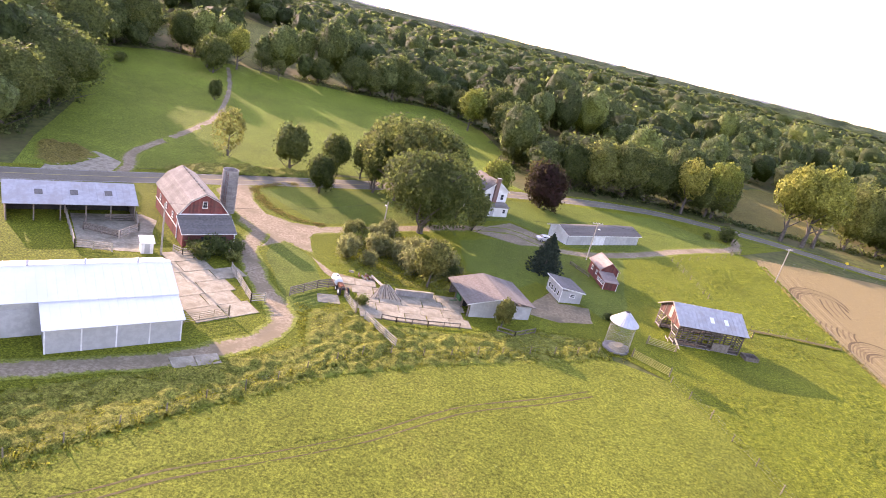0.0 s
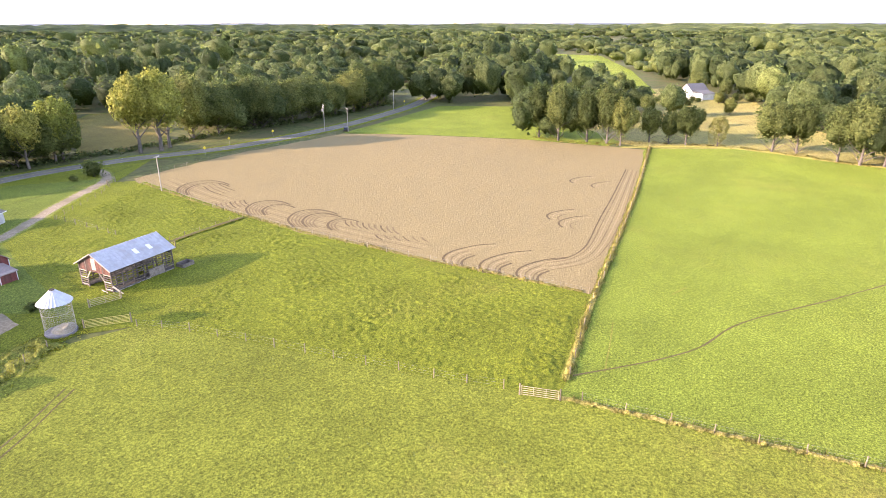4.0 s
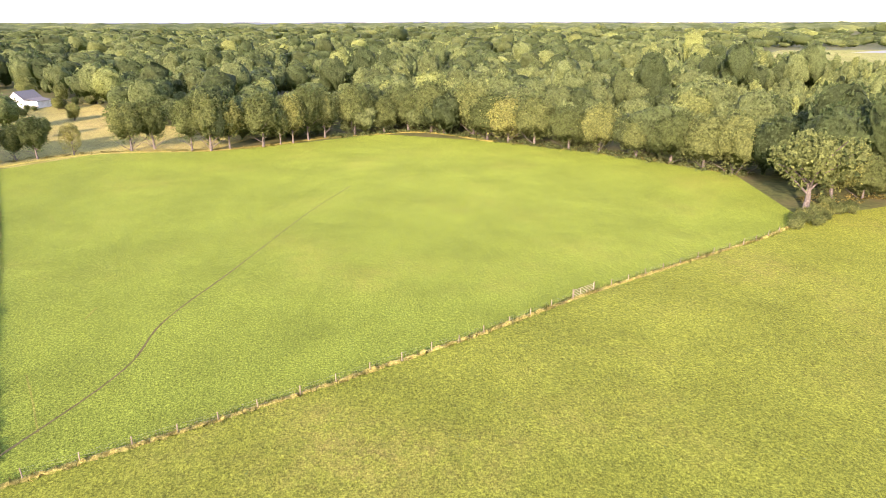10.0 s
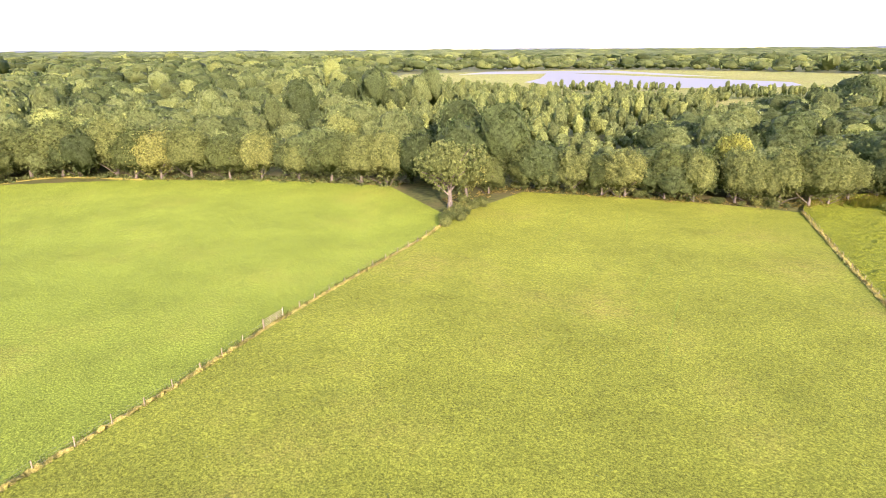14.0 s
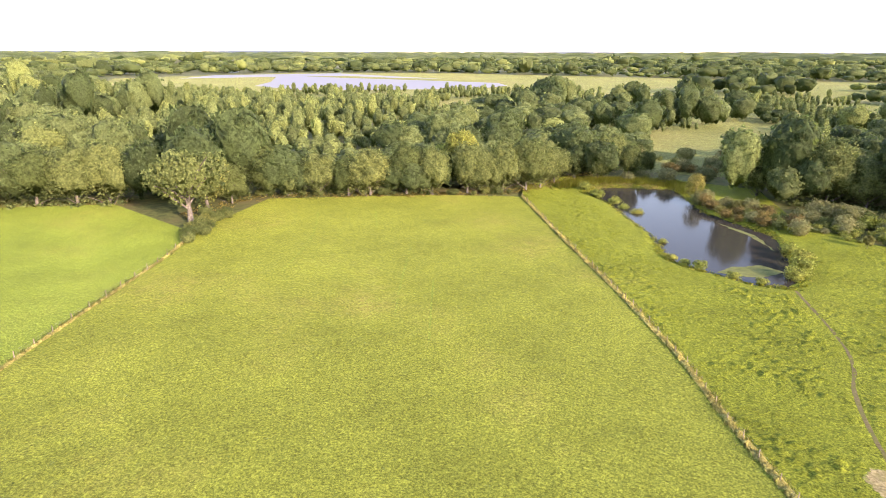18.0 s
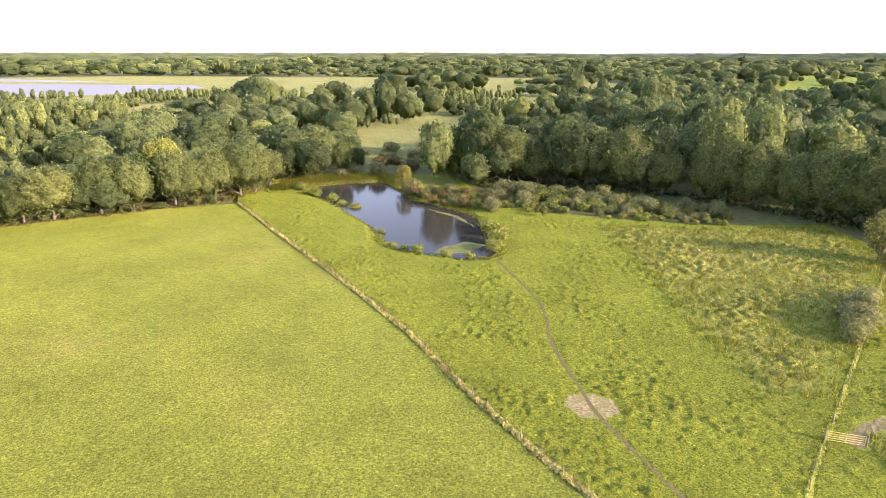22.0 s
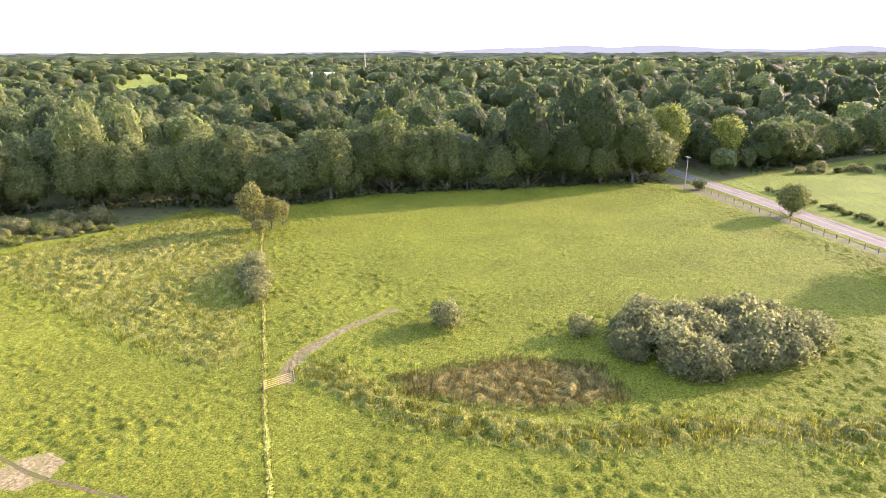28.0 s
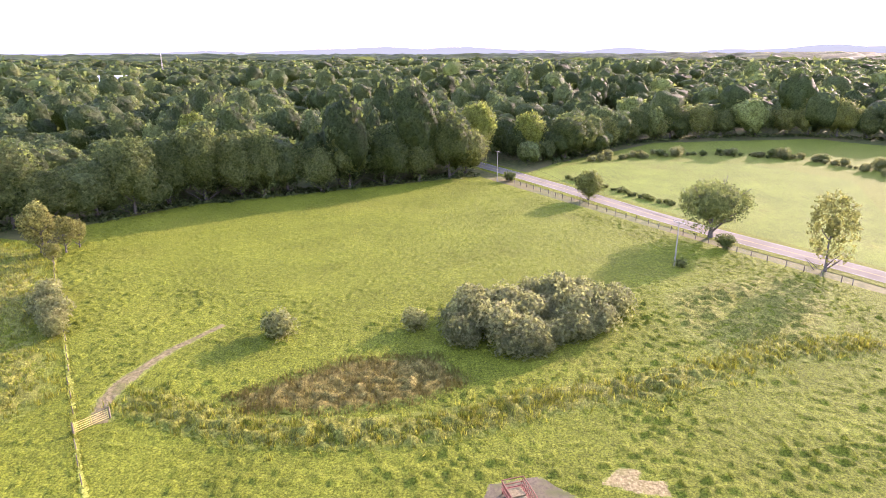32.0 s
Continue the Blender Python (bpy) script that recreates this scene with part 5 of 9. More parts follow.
def build_house():
    r = thing("farmhouse", 6.6, 143.8, 32, "white two-storey farmhouse with a tan shingle roof", "house")
    W, L, E, P = 6.4, 9.0, 5.9, 8.2
    bm = bmesh.new()
    v = [bm.verts.new((x, y, z)) for y in (0, L) for x, z in ((0, 0), (W, 0), (W, E), (W / 2, P - 0.12), (0, E))]
    bm.faces.new(v[:5])
    bm.faces.new(v[5:][::-1])
    for i in range(5):
        bm.faces.new((v[i], v[5 + i], v[5 + (i + 1) % 5], v[(i + 1) % 5]))
    bmesh.ops.recalc_face_normals(bm, faces=bm.faces[:])
    wall = part("wall", bm, M["white"], r)
    for k in range(26):
        z = 0.25 + 0.21 * k
        for y, s in ((-0.02, -1), (L + 0.02, 1)):
            part("clapboard", shaped(beam, (0.02, y, z), (W - 0.02, y, z), 0.03, 0.045), M["white"], wall)
        part("clapboard", shaped(beam, (-0.02, 0.02, z), (-0.02, L - 0.02, z), 0.03, 0.045), M["white"], wall)
        part("clapboard", shaped(beam, (W + 0.02, 0.02, z), (W + 0.02, L - 0.02, z), 0.03, 0.045), M["white"], wall)
    shingle_roof(r, "roof", [(-0.35, L + 0.35, E - 0.2), (-0.35, -0.35, E - 0.2), (W / 2, -0.35, P), (W / 2, L + 0.35, P)], M["shingle"], 12)
    shingle_roof(r, "roof", [(W + 0.35, -0.35, E - 0.2), (W + 0.35, L + 0.35, E - 0.2), (W / 2, L + 0.35, P), (W / 2, -0.35, P)], M["shingle"], 12)
    for a, b in (((-0.35, E - 0.28), (W / 2, P - 0.08)), ((W + 0.35, E - 0.28), (W / 2, P - 0.08))):
        part("fascia", shaped(beam, (a[0], -0.37, a[1]), (b[0], -0.37, b[1]), 0.05, 0.2), M["white"], r)
    ch = part("chimney", shaped(box, 2.3, 3.3, -0.55, -0.02, 0, P + 0.7), M["brick"], r, "tall brown brick chimney")
    part("chimney_cap", shaped(box, 2.2, 3.4, -0.65, 0.05, P + 0.7, P + 0.82), M["stone"], ch)
    for x in (1.1, 5.0):
        for z in (1.0, 3.7):
            window(r, x, -0.045, z, 0.8, 1.3, "-y")
    for y in (1.6, 4.5, 7.4):
        for z in (1.0, 3.7):
            window(r, -0.045, y, z, 0.8, 1.3, "-x")
            window(r, W + 0.045, y, z, 0.8, 1.3, "+x")
    ent = part("rear_entry", shaped(box, 0.4, W - 0.2, -2.2, -0.56, 0, 2.4), M["white"], r)
    part("entry_roof", shaped(slab, [(0.1, -2.5, 2.45), (W, -2.5, 2.45), (W, -0.03, 3.1), (0.1, -0.03, 3.1)], 0.1), M["shingle"], ent)
    window(r, 5.0, -2.21, 1.0, 0.7, 0.9, "-y")
    part("door", shaped(box, 1.2, 2.1, -2.25, -2.2, 0.1, 2.1), M["grey_paint"], r)
    porch = part("sun_porch", shaped(box, -2.9, -0.04, 0.3, 6.0, 0, 2.3), M["white"], r)
    part("porch_roof", shaped(slab, [(-3.2, 0.0, 2.35), (-0.03, 0.0, 3.0), (-0.03, 6.3, 3.0), (-3.2, 6.3, 2.35)], 0.1), M["shingle"], porch)
    for y in (1.0, 2.2, 3.4, 4.6):
        window(r, -2.9, y, 0.9, 0.95, 1.1, "-x")
    for x in (-2.2, -0.9):
        window(r, x, 0.3, 0.9, 0.9, 1.1, "-y")
    part("foundation", shaped(box, -0.06, W + 0.06, -0.06, L + 0.06, -0.2, 0.3), M["stave"], r)


build_house()


def build_garage():
    r = thing("garage", 26.8, 134.6, 36.5, "long low white-grey garage with a brown roof", "garage")
    L, W, E, P = 24.4, 6.4, 2.6, 3.7
    part("wall", shaped(box, 0, L, 0, 0.12, 0, E), M["grey_paint"], r)
    part("wall", shaped(box, 0, L, W - 0.12, W, 0, E), M["grey_paint"], r)
    for x in (0, L - 0.12):
        bm = bmesh.new()
        v = [bm.verts.new((x + o, y, z)) for o in (0, 0.12) for y, z in ((0.12, 0), (W - 0.12, 0), (W - 0.12, E), (W / 2, P - 0.1), (0.12, E))]
        bm.faces.new(v[:5][::-1])
        bm.faces.new(v[5:])
        for i in range(5):
            bm.faces.new((v[i], v[(i + 1) % 5], v[5 + (i + 1) % 5], v[5 + i]))
        part("gable_wall", bm, M["white"], r)
    shingle_roof(r, "roof", [(-0.5, -0.5, E - 0.1), (L + 0.4, -0.5, E - 0.1), (L + 0.4, W / 2, P), (-0.5, W / 2, P)], M["brown_shingle"], 9)
    shingle_roof(r, "roof", [(L + 0.4, W + 0.5, E - 0.1), (-0.5, W + 0.5, E - 0.1), (-0.5, W / 2, P), (L + 0.4, W / 2, P)], M["brown_shingle"], 9)
    part("fascia", shaped(beam, (-0.5, -0.53, E - 0.18), (L + 0.4, -0.53, E - 0.18), 0.05, 0.16), M["white"], r)
    for y in (-0.5, W + 0.5):
        part("fascia", shaped(beam, (-0.53, y, E - 0.18), (-0.53, W / 2, P - 0.06), 0.05, 0.18), M["white"], r)
    for k in range(2):
        d = part("garage_door", shaped(box, -0.06, 0, 0.5 + 2.8 * k, 2.9 + 2.8 * k, 0.02, 2.1), M["white"], r)
        for j in range(4):
            part("door_panel", shaped(box, -0.09, -0.06, 0.55 + 2.8 * k, 2.85 + 2.8 * k, 0.06 + 0.52 * j, 0.5 + 0.52 * j), M["white"], d)
    part("door", shaped(box, 8.2, 12.2, -0.06, 0, 0.02, 2.3), M["white"], r, "pale sliding door")
    for k in range(24):
        if not 8 < k + 0.5 < 12.4:
            part("siding_batten", shaped(box, k + 0.2, k + 0.26, -0.03, 0, 0.02, E - 0.12), M["grey_paint"], r)


build_garage()


def build_red_shed():
    r = thing("red_shed", 30.9, 115.0, 12, "dull red wooden shed with faded gable roof and annex", "shed")
    W, L, E, P, A = 3.7, 5.4, 2.9, 4.4, 3.5
    part("core", shaped(box, 0.06, W - 0.06, 0.06, L - 0.06, 0, E), M["dark"], r)
    for a, b in (((0, 0), (W, 0)), ((W, L), (0, L))):
        boards(r, a, b, 0, E, M["red"], 0.28, lambda f: E + (P - E) * (1 - abs(2 * f - 1)) - 0.05)
    for x in (0, W):
        boards(r, (x, 0.05), (x, L - 0.05), 0, E, M["red"], 0.3)
    shingle_roof(r, "roof", [(-0.35, L + 0.3, E - 0.15), (-0.35, -0.35, E - 0.15), (W / 2, -0.35, P), (W / 2, L + 0.3, P)], M["pink_shingle"], 7)
    shingle_roof(r, "roof", [(W + 0.35, -0.35, E - 0.15), (W + 0.35, L + 0.3, E - 0.15), (W / 2, L + 0.3, P), (W / 2, -0.35, P)], M["pink_shingle"], 7)
    for y in (1.3, 3.7):
        window(r, -0.04, y, 1.3, 0.5, 0.7, "-x")
    lo, hi = -0.25, 2.5
    boards(r, (lo, -A), (hi, -A), 0, 1.6, M["red"], 0.3)
    for x in (lo, hi):
        boards(r, (x, -A + 0.05), (x, -0.1), 0, 1.9, M["red"], 0.3, lambda f: 1.6 + 0.6 * f)
    shingle_roof(r, "annex_roof", [(lo - 0.22, -A - 0.25, 1.68), (hi + 0.22, -A - 0.25, 1.68), (hi + 0.22, -0.05, 2.4), (lo - 0.22, -0.05, 2.4)], M["pink_shingle"], 5)
    for k in range(4):
        window(r, lo - 0.04, -A + 0.55 + 0.8 * k, 0.9, 0.45, 0.5, "-x")
    for x, y, h in ((lo, -A, 1.6), (hi, -A, 1.6), (0, -0.03, E - 0.2), (W, -0.03, E - 0.2)):
        part("corner_trim", shaped(beam, (x, y - 0.04, 0), (x, y - 0.04, h), 0.1), M["white"], r)


build_red_shed()


def build_grey_shed():
    r = thing("grey_shed", 21.6, 99.6, 20, "small grey shed with white trim and a dark lean roof", "shed")
    W, L, E = 4.2, 5.4, 2.25
    part("wall", shaped(box, 0, W, 0, L, 0, E), M["grey_paint"], r)
    shingle_roof(r, "roof", [(W + 0.35, -0.4, E + 0.02), (W + 0.35, L + 0.3, E + 0.02), (-0.35, L + 0.3, E + 0.75), (-0.35, -0.4, E + 0.75)], M["dark_shingle"], 7)
    part("upper_wall", shaped(box, 0, 0.1, 0.02, L - 0.02, E, E + 0.6), M["grey_paint"], r)
    part("upper_wall", shaped(slab, [(0.1, 0, E + 0.55), (0.1, 0.1, E + 0.55), (W - 0.1, 0.1, E + 0.01), (W - 0.1, 0, E + 0.01)], 0.04), M["grey_paint"], r)
    part("fascia", shaped(beam, (-0.38, -0.4, E + 0.66), (-0.38, L + 0.3, E + 0.66), 0.05, 0.2), M["white"], r)
    part("fascia", shaped(beam, (-0.35, -0.43, E + 0.66), (W + 0.35, -0.43, E - 0.06), 0.05, 0.2), M["white"], r)
    for y in (0.9, 2.1, 3.3, 4.5):
        window(r, -0.01, y, 0.95, 0.55, 0.8, "-x")
    window(r, 2.3, -0.01, 1.2, 0.9, 0.45, "-y")
    for a, b in (((0, -0.04), (0, -0.04)),):
        part("corner_trim", shaped(beam, (0.03, -0.04, 0), (0.03, -0.04, E), 0.1), M["white"], r)


build_grey_shed()


def build_machine_shed():
    r = thing("machine_shed", 5.9, 85.0, 23, "open machine shed with a wide brown-grey roof", "shed")
    W, L, E, P = 10.6, 8.4, 2.35, 3.6
    boards(r, (0.2, 0), (W - 3.2, 0), 0, E, M["grey_paint"], 0.5, lambda f: E - 0.2 + (P - E) * min(1, f * 1.3) * 0.85)
    part("wall", shaped(box, W - 3.2, W, 0, 0.12, 0, E - 0.1), M["grey_paint"], r)
    part("wall", shaped(box, W - 0.12, W, 0.12, L, 0, E - 0.1), M["grey_paint"], r)
    part("wall", shaped(box, 0, W - 0.12, L - 0.12, L, 0, E), M["wood"], r)
    for y in (0.1, 2.8, 5.6, L - 0.2):
        part("post", shaped(box, -0.1, 0.1, y - 0.1, y + 0.1, 0, E), M["wood"], r)
    shingle_roof(r, "roof", [(-0.6, L + 0.4, E), (-0.6, -0.5, E), (W / 2, -0.5, P), (W / 2, L + 0.4, P)], M["brown_shingle"], 10)
    shingle_roof(r, "roof", [(W + 0.5, -0.5, E), (W + 0.5, L + 0.4, E), (W / 2, L + 0.4, P), (W / 2, -0.5, P)], M["brown_shingle"], 10)
    part("fascia", shaped(beam, (-0.62, -0.52, E - 0.06), (W / 2, -0.52, P - 0.06), 0.04, 0.14), M["white"], r)
    m = thing("green_machine", 4.9, 89.4, 23, "green farm machine parked under the shed roof", "machine")
    part("hopper", shaped(box, -0.9, 0.9, -0.7, 0.7, 0.7, 1.5), M["green_paint"], m)
    part("drawbar", shaped(beam, (-0.9, 0, 0.5), (-2.2, 0, 0.4), 0.12), M["green_paint"], m)
    for y in (-0.9, 0.9):
        part("wheel", shaped(rod, (0, y - 0.12, 0.5), (0, y + 0.12, 0.5), 0.5, 0.5, 14), M["rubber"], m)


build_machine_shed()


def build_corn_barn():
    r = thing("corn_crib_barn", 40.3, 93.6, 9, "decaying slatted corn crib barn with a grey metal roof", "barn")
    L, W, E, P = 11.6, 7.4, 3.9, 6.1
    for y in (0.0, 1.7, W - 1.7, W):
        for k in range(7):
            x = k * L / 6
            part("post", shaped(box, x - 0.09, x + 0.09, y - 0.09, y + 0.09, 0, E if y in (0.0, W) else E + 0.9), M["crib_wood_shaded"], r)
    rng = random.Random(8)
    for y in (-0.12, 1.58, W - 1.58, W + 0.12):
        for k in range(9):
            for s in range(6):
                if rng.random() < 0.80:
                    z = 0.45 + 0.39 * k + rng.uniform(-0.05, 0.05)
                    part("slat", shaped(beam, (s * L / 6 + 0.05, y, z), ((s + 1) * L / 6 - 0.05, y, z + rng.uniform(-0.06, 0.06)), 0.03, 0.16), M["crib_wood_shaded"], r)
    part("crib_floor", shaped(box, -0.1, L + 0.1, -0.05, 1.65, 0.25, 0.35), M["crib_wood_shaded"], r)
    part("crib_floor", shaped(box, -0.1, L + 0.1, W - 1.65, W + 0.05, 0.25, 0.35), M["crib_wood_shaded"], r)
    part("foundation", shaped(box, -0.1, L + 0.1, -0.08, 0.1, 0, 0.25), M["stave"], r)
    part("lower_boards", shaped(box, 6.6, 9.6, -0.2, -0.16, 0.25, 1.6), M["wood"], r)
    boards(r, (0, -0.1), (0, W + 0.1), 2.9, E, M["old_red"], 0.3, lambda f: E + (P - E) * (1 - abs(2 * f - 1)) - 0.08, "gable_board")
    boards(r, (L, -0.1), (L, W + 0.1), 2.9, E, M["crib_wood_shaded"], 0.3, lambda f: E + (P - E) * (1 - abs(2 * f - 1)) - 0.08, "gable_board")
    part("loft_door", shaped(box, -0.09, -0.05, W / 2 - 0.5, W / 2 + 0.5, 3.3, 5.2), M["pale_wood"], r, "pale bleached loft door")
    for y, s in ((0.1, 1), (W - 0.1, -1)):
        part("brace", shaped(beam, (-0.04, y + s * 1.6, 1.7), (-0.04, y + s * 2.6, 3.0), 0.14), M["pale_wood"], r)
        for k in range(7):
            part("slat", shaped(beam, (-0.1, y, 0.5 + 0.4 * k), (-0.1, y + s * 1.55, 0.5 + 0.4 * k), 0.03, 0.16), M["pale_wood"] if k % 3 == 0 else M["crib_wood_shaded"], r)
            part("slat", shaped(beam, (L + 0.1, y, 0.5 + 0.4 * k), (L + 0.1, y + s * 1.55, 0.5 + 0.4 * k), 0.03, 0.16), M["crib_wood_shaded"], r)
    for k in range(7):
        part("rafter", shaped(beam, (k * L / 6, -0.3, E - 0.12), (k * L / 6, W / 2, P - 0.1), 0.06, 0.14), M["crib_wood_shaded"], r)
        part("rafter", shaped(beam, (k * L / 6, W + 0.3, E - 0.12), (k * L / 6, W / 2, P - 0.1), 0.06, 0.14), M["crib_wood_shaded"], r)
    a = seamed_roof(r, "roof", [(-0.4, -0.55, E - 0.1), (L + 0.5, -0.55, E - 0.1), (L + 0.5, W / 2, P), (-0.4, W / 2, P)], M["old_tin"], 0.7, 0.04)
    seamed_roof(r, "roof", [(L + 0.5, W + 0.55, E - 0.1), (-0.4, W + 0.55, E - 0.1), (-0.4, W / 2, P), (L + 0.5, W / 2, P)], M["old_tin"], 0.7, 0.04)
    sl = (P - E + 0.1) / (W / 2 + 0.55)
    for x in (5.6, 8.2):
        z = lambda y: E - 0.1 + sl * (y + 0.55) + 0.05
        part("skylight", shaped(slab, [(x, 0.9, z(0.9) + 0.02), (x + 0.7, 0.9, z(0.9) + 0.02), (x + 0.7, 1.9, z(1.9) + 0.02), (x, 1.9, z(1.9) + 0.02)], 0.08), M["clear"], a, "pale skylight panel")
    part("verge_board", shaped(beam, (-0.45, -0.6, E - 0.12), (-0.45, W / 2, P - 0.02), 0.06, 0.16), M["pale_wood"], r)
    part("verge_board", shaped(beam, (-0.45, W + 0.6, E - 0.12), (-0.45, W / 2, P - 0.02), 0.06, 0.16), M["pale_wood"], r)
    part("loose_board", shaped(beam, (0.4, -1.6, 0.05), (-0.2, -0.3, 1.3), 0.05, 0.3), M["pale_wood"], r)
    part("loose_board", shaped(beam, (-0.6, 0.6, 0.1), (-0.2, 2.6, 0.12), 0.05, 0.3), M["pale_wood"], r)
    t = thing("feed_trough", 53.8, 95.2, 9, "old grey wooden trough beside the corn crib", "trough")
    for x0, x1, y0, y1 in ((-1.2, 1.2, -0.9, -0.82), (-1.2, 1.2, 0.82, 0.9), (-1.2, -1.12, -0.82, 0.82), (1.12, 1.2, -0.82, 0.82)):
        part("side", shaped(box, x0, x1, y0, y1, 0.0, 0.7), M["wood"], t)
    part("bottom", shaped(box, -1.1, 1.1, -0.8, 0.8, 0.1, 0.16), M["crib_wood_shaded"], t)


build_corn_barn()


def build_wire_crib():
    r = thing("wire_corn_crib", 29.3, 86.7, 0, "round wire corn crib with a white metal cone roof", "corn crib")
    R, H, n = 1.9, 4.6, 28
    bm = bmesh.new()
    rod(bm, (0, 0, -0.05), (0, 0, 0.25), R + 0.15, R + 0.15, n)
    part("base", bm, M["stave"], r)
    part("corn_remains", shaped(rod, (0.2, 0, 0.25), (0.1, 0, 0.75), 1.8, 0.9, 14), M["concrete"], r, "pale heap left on the floor")
    bm = bmesh.new()
    for i in range(n * 2):
        a = math.pi * i / n
        beam(bm, (R * math.cos(a), R * math.sin(a), 0.25), (R * math.cos(a), R * math.sin(a), H), 0.009)
    part("upright_wires", bm, M["wire"], r)
    for k in range(16):
        z = 0.3 + (H - 0.3) * k / 15
        bm = bmesh.new()
        w = 0.06 if k in (0, 10, 15) else 0.009
        ring(bm, R, z, 0.02, w, n)
        part("hoop", bm, M["wire"], r)
    part("cap", shaped(rod, (0, 0, H + 1.62), (0, 0, H + 1.8), 0.3, 0.3, 12), M["dark"], r)
    for i in range(n):
        a, b = 2 * math.pi * i / n, 2 * math.pi * (i + 1) / n
        m = (a + b) / 2
        bm = bmesh.new()
        q = R + 0.3
        lo = [(q * math.cos(a), q * math.sin(a), H - 0.06), (1.01 * q * math.cos(m), 1.01 * q * math.sin(m), H + 0.02), (q * math.cos(b), q * math.sin(b), H - 0.06)]
        hi = [(0.32 * math.cos(a), 0.32 * math.sin(a), H + 1.65), (0.33 * math.cos(m), 0.33 * math.sin(m), H + 1.72), (0.32 * math.cos(b), 0.32 * math.sin(b), H + 1.65)]
        v = [bm.verts.new(p) for p in lo + hi]
        bm.faces.new((v[0], v[1], v[4], v[3]))
        bm.faces.new((v[1], v[2], v[5], v[4]))
        part("roof_panel", bm, M["tin"], r)


build_wire_crib()


# ---- poles and wires ----
def utility_pole(x, y, h, arms=1, lamp=False, drums=0, turn=50, label="grey wooden utility pole with a crossarm"):
    r = thing("utility_pole", x, y, turn, label, "pole", group="utility poles")
    part("pole", shaped(rod, (0, 0, -0.5), (0, 0, h), 0.15, 0.10, 10), M["pale_wood"], r)
    for k in range(arms):
        z = h - 0.35 - 0.9 * k
        arm = part("crossarm", shaped(box, -1.25, 1.25, -0.07, 0.07, z, z + 0.14), M["pale_wood"], r)
        for u in (-1.1, -0.4, 0.4, 1.1):
            part("insulator", shaped(rod, (u, 0, z + 0.14), (u, 0, z + 0.32), 0.06, 0.04, 8), M["white"], arm)
    for k in range(drums):
        part("transformer", shaped(rod, (-0.4 + 0.8 * k, 0.35, h - 2.6), (-0.4 + 0.8 * k, 0.35, h - 1.6), 0.28, 0.28, 12), M["wire"], r, "grey drum transformer")
    if lamp:
        part("lamp_arm", shaped(rod, (0, 0, h - 1.4), (0, -1.0, h - 1.1), 0.04, 0.04, 6), M["wire"], r)
        part("lamp_head", shaped(box, -0.15, 0.15, -1.4, -0.9, h - 1.2, h - 1.05), M["white"], r)
    return (x, y, h)


POLES = [utility_pole(30.5, 127.5, 8.6, 1, True, 0, 20, "grey wooden pole with a crossarm and yard lamp"),
         utility_pole(80.6, 146.2, 9.0, 1, False, 0, 30), utility_pole(171.4, 180.7, 10.2, 2, False, 2, 60, "wooden utility pole with two grey drum transformers"),
         utility_pole(174.5, 171.0, 9.2, 1, False, 0, 60), utility_pole(236, 198.8, 9.5, 1, False, 0, 70), utility_pole(-198, -11, 10.0, 1, False, 0, 40),
         utility_pole(-119.5, 28, 9.0, 1, False, 0, 40), utility_pole(-39.2, 80.4, 8.0, 0, False, 0, 40, "slim wooden yard pole beside the barn"),
         utility_pole(-12.1, 111.8, 6.6, 0, True, 0, 200, "slim wooden yard pole with a lamp")]


def hang_wire(a, b, sag=0.8, label="thin overhead power line"):
    bm = bmesh.new()
    pts = []
    za, zb = ground_z(a[0], a[1]) + a[2], ground_z(b[0], b[1]) + b[2]
    for i in range(15):
        f = i / 14
        pts.append((a[0] + (b[0] - a[0]) * f, a[1] + (b[1] - a[1]) * f, za + (zb - za) * f - 4 * sag * f * (1 - f)))
    for p, q in zip(pts, pts[1:]):
        beam(bm, p, q, 0.025)
    tagged(part("power_line", bm, M["dark"]), label, "power line")


for i, j in ((0, 1), (1, 2), (2, 4), (5, 6), (7, 8), (8, 0)):
    hang_wire(POLES[i], POLES[j], 1.2)


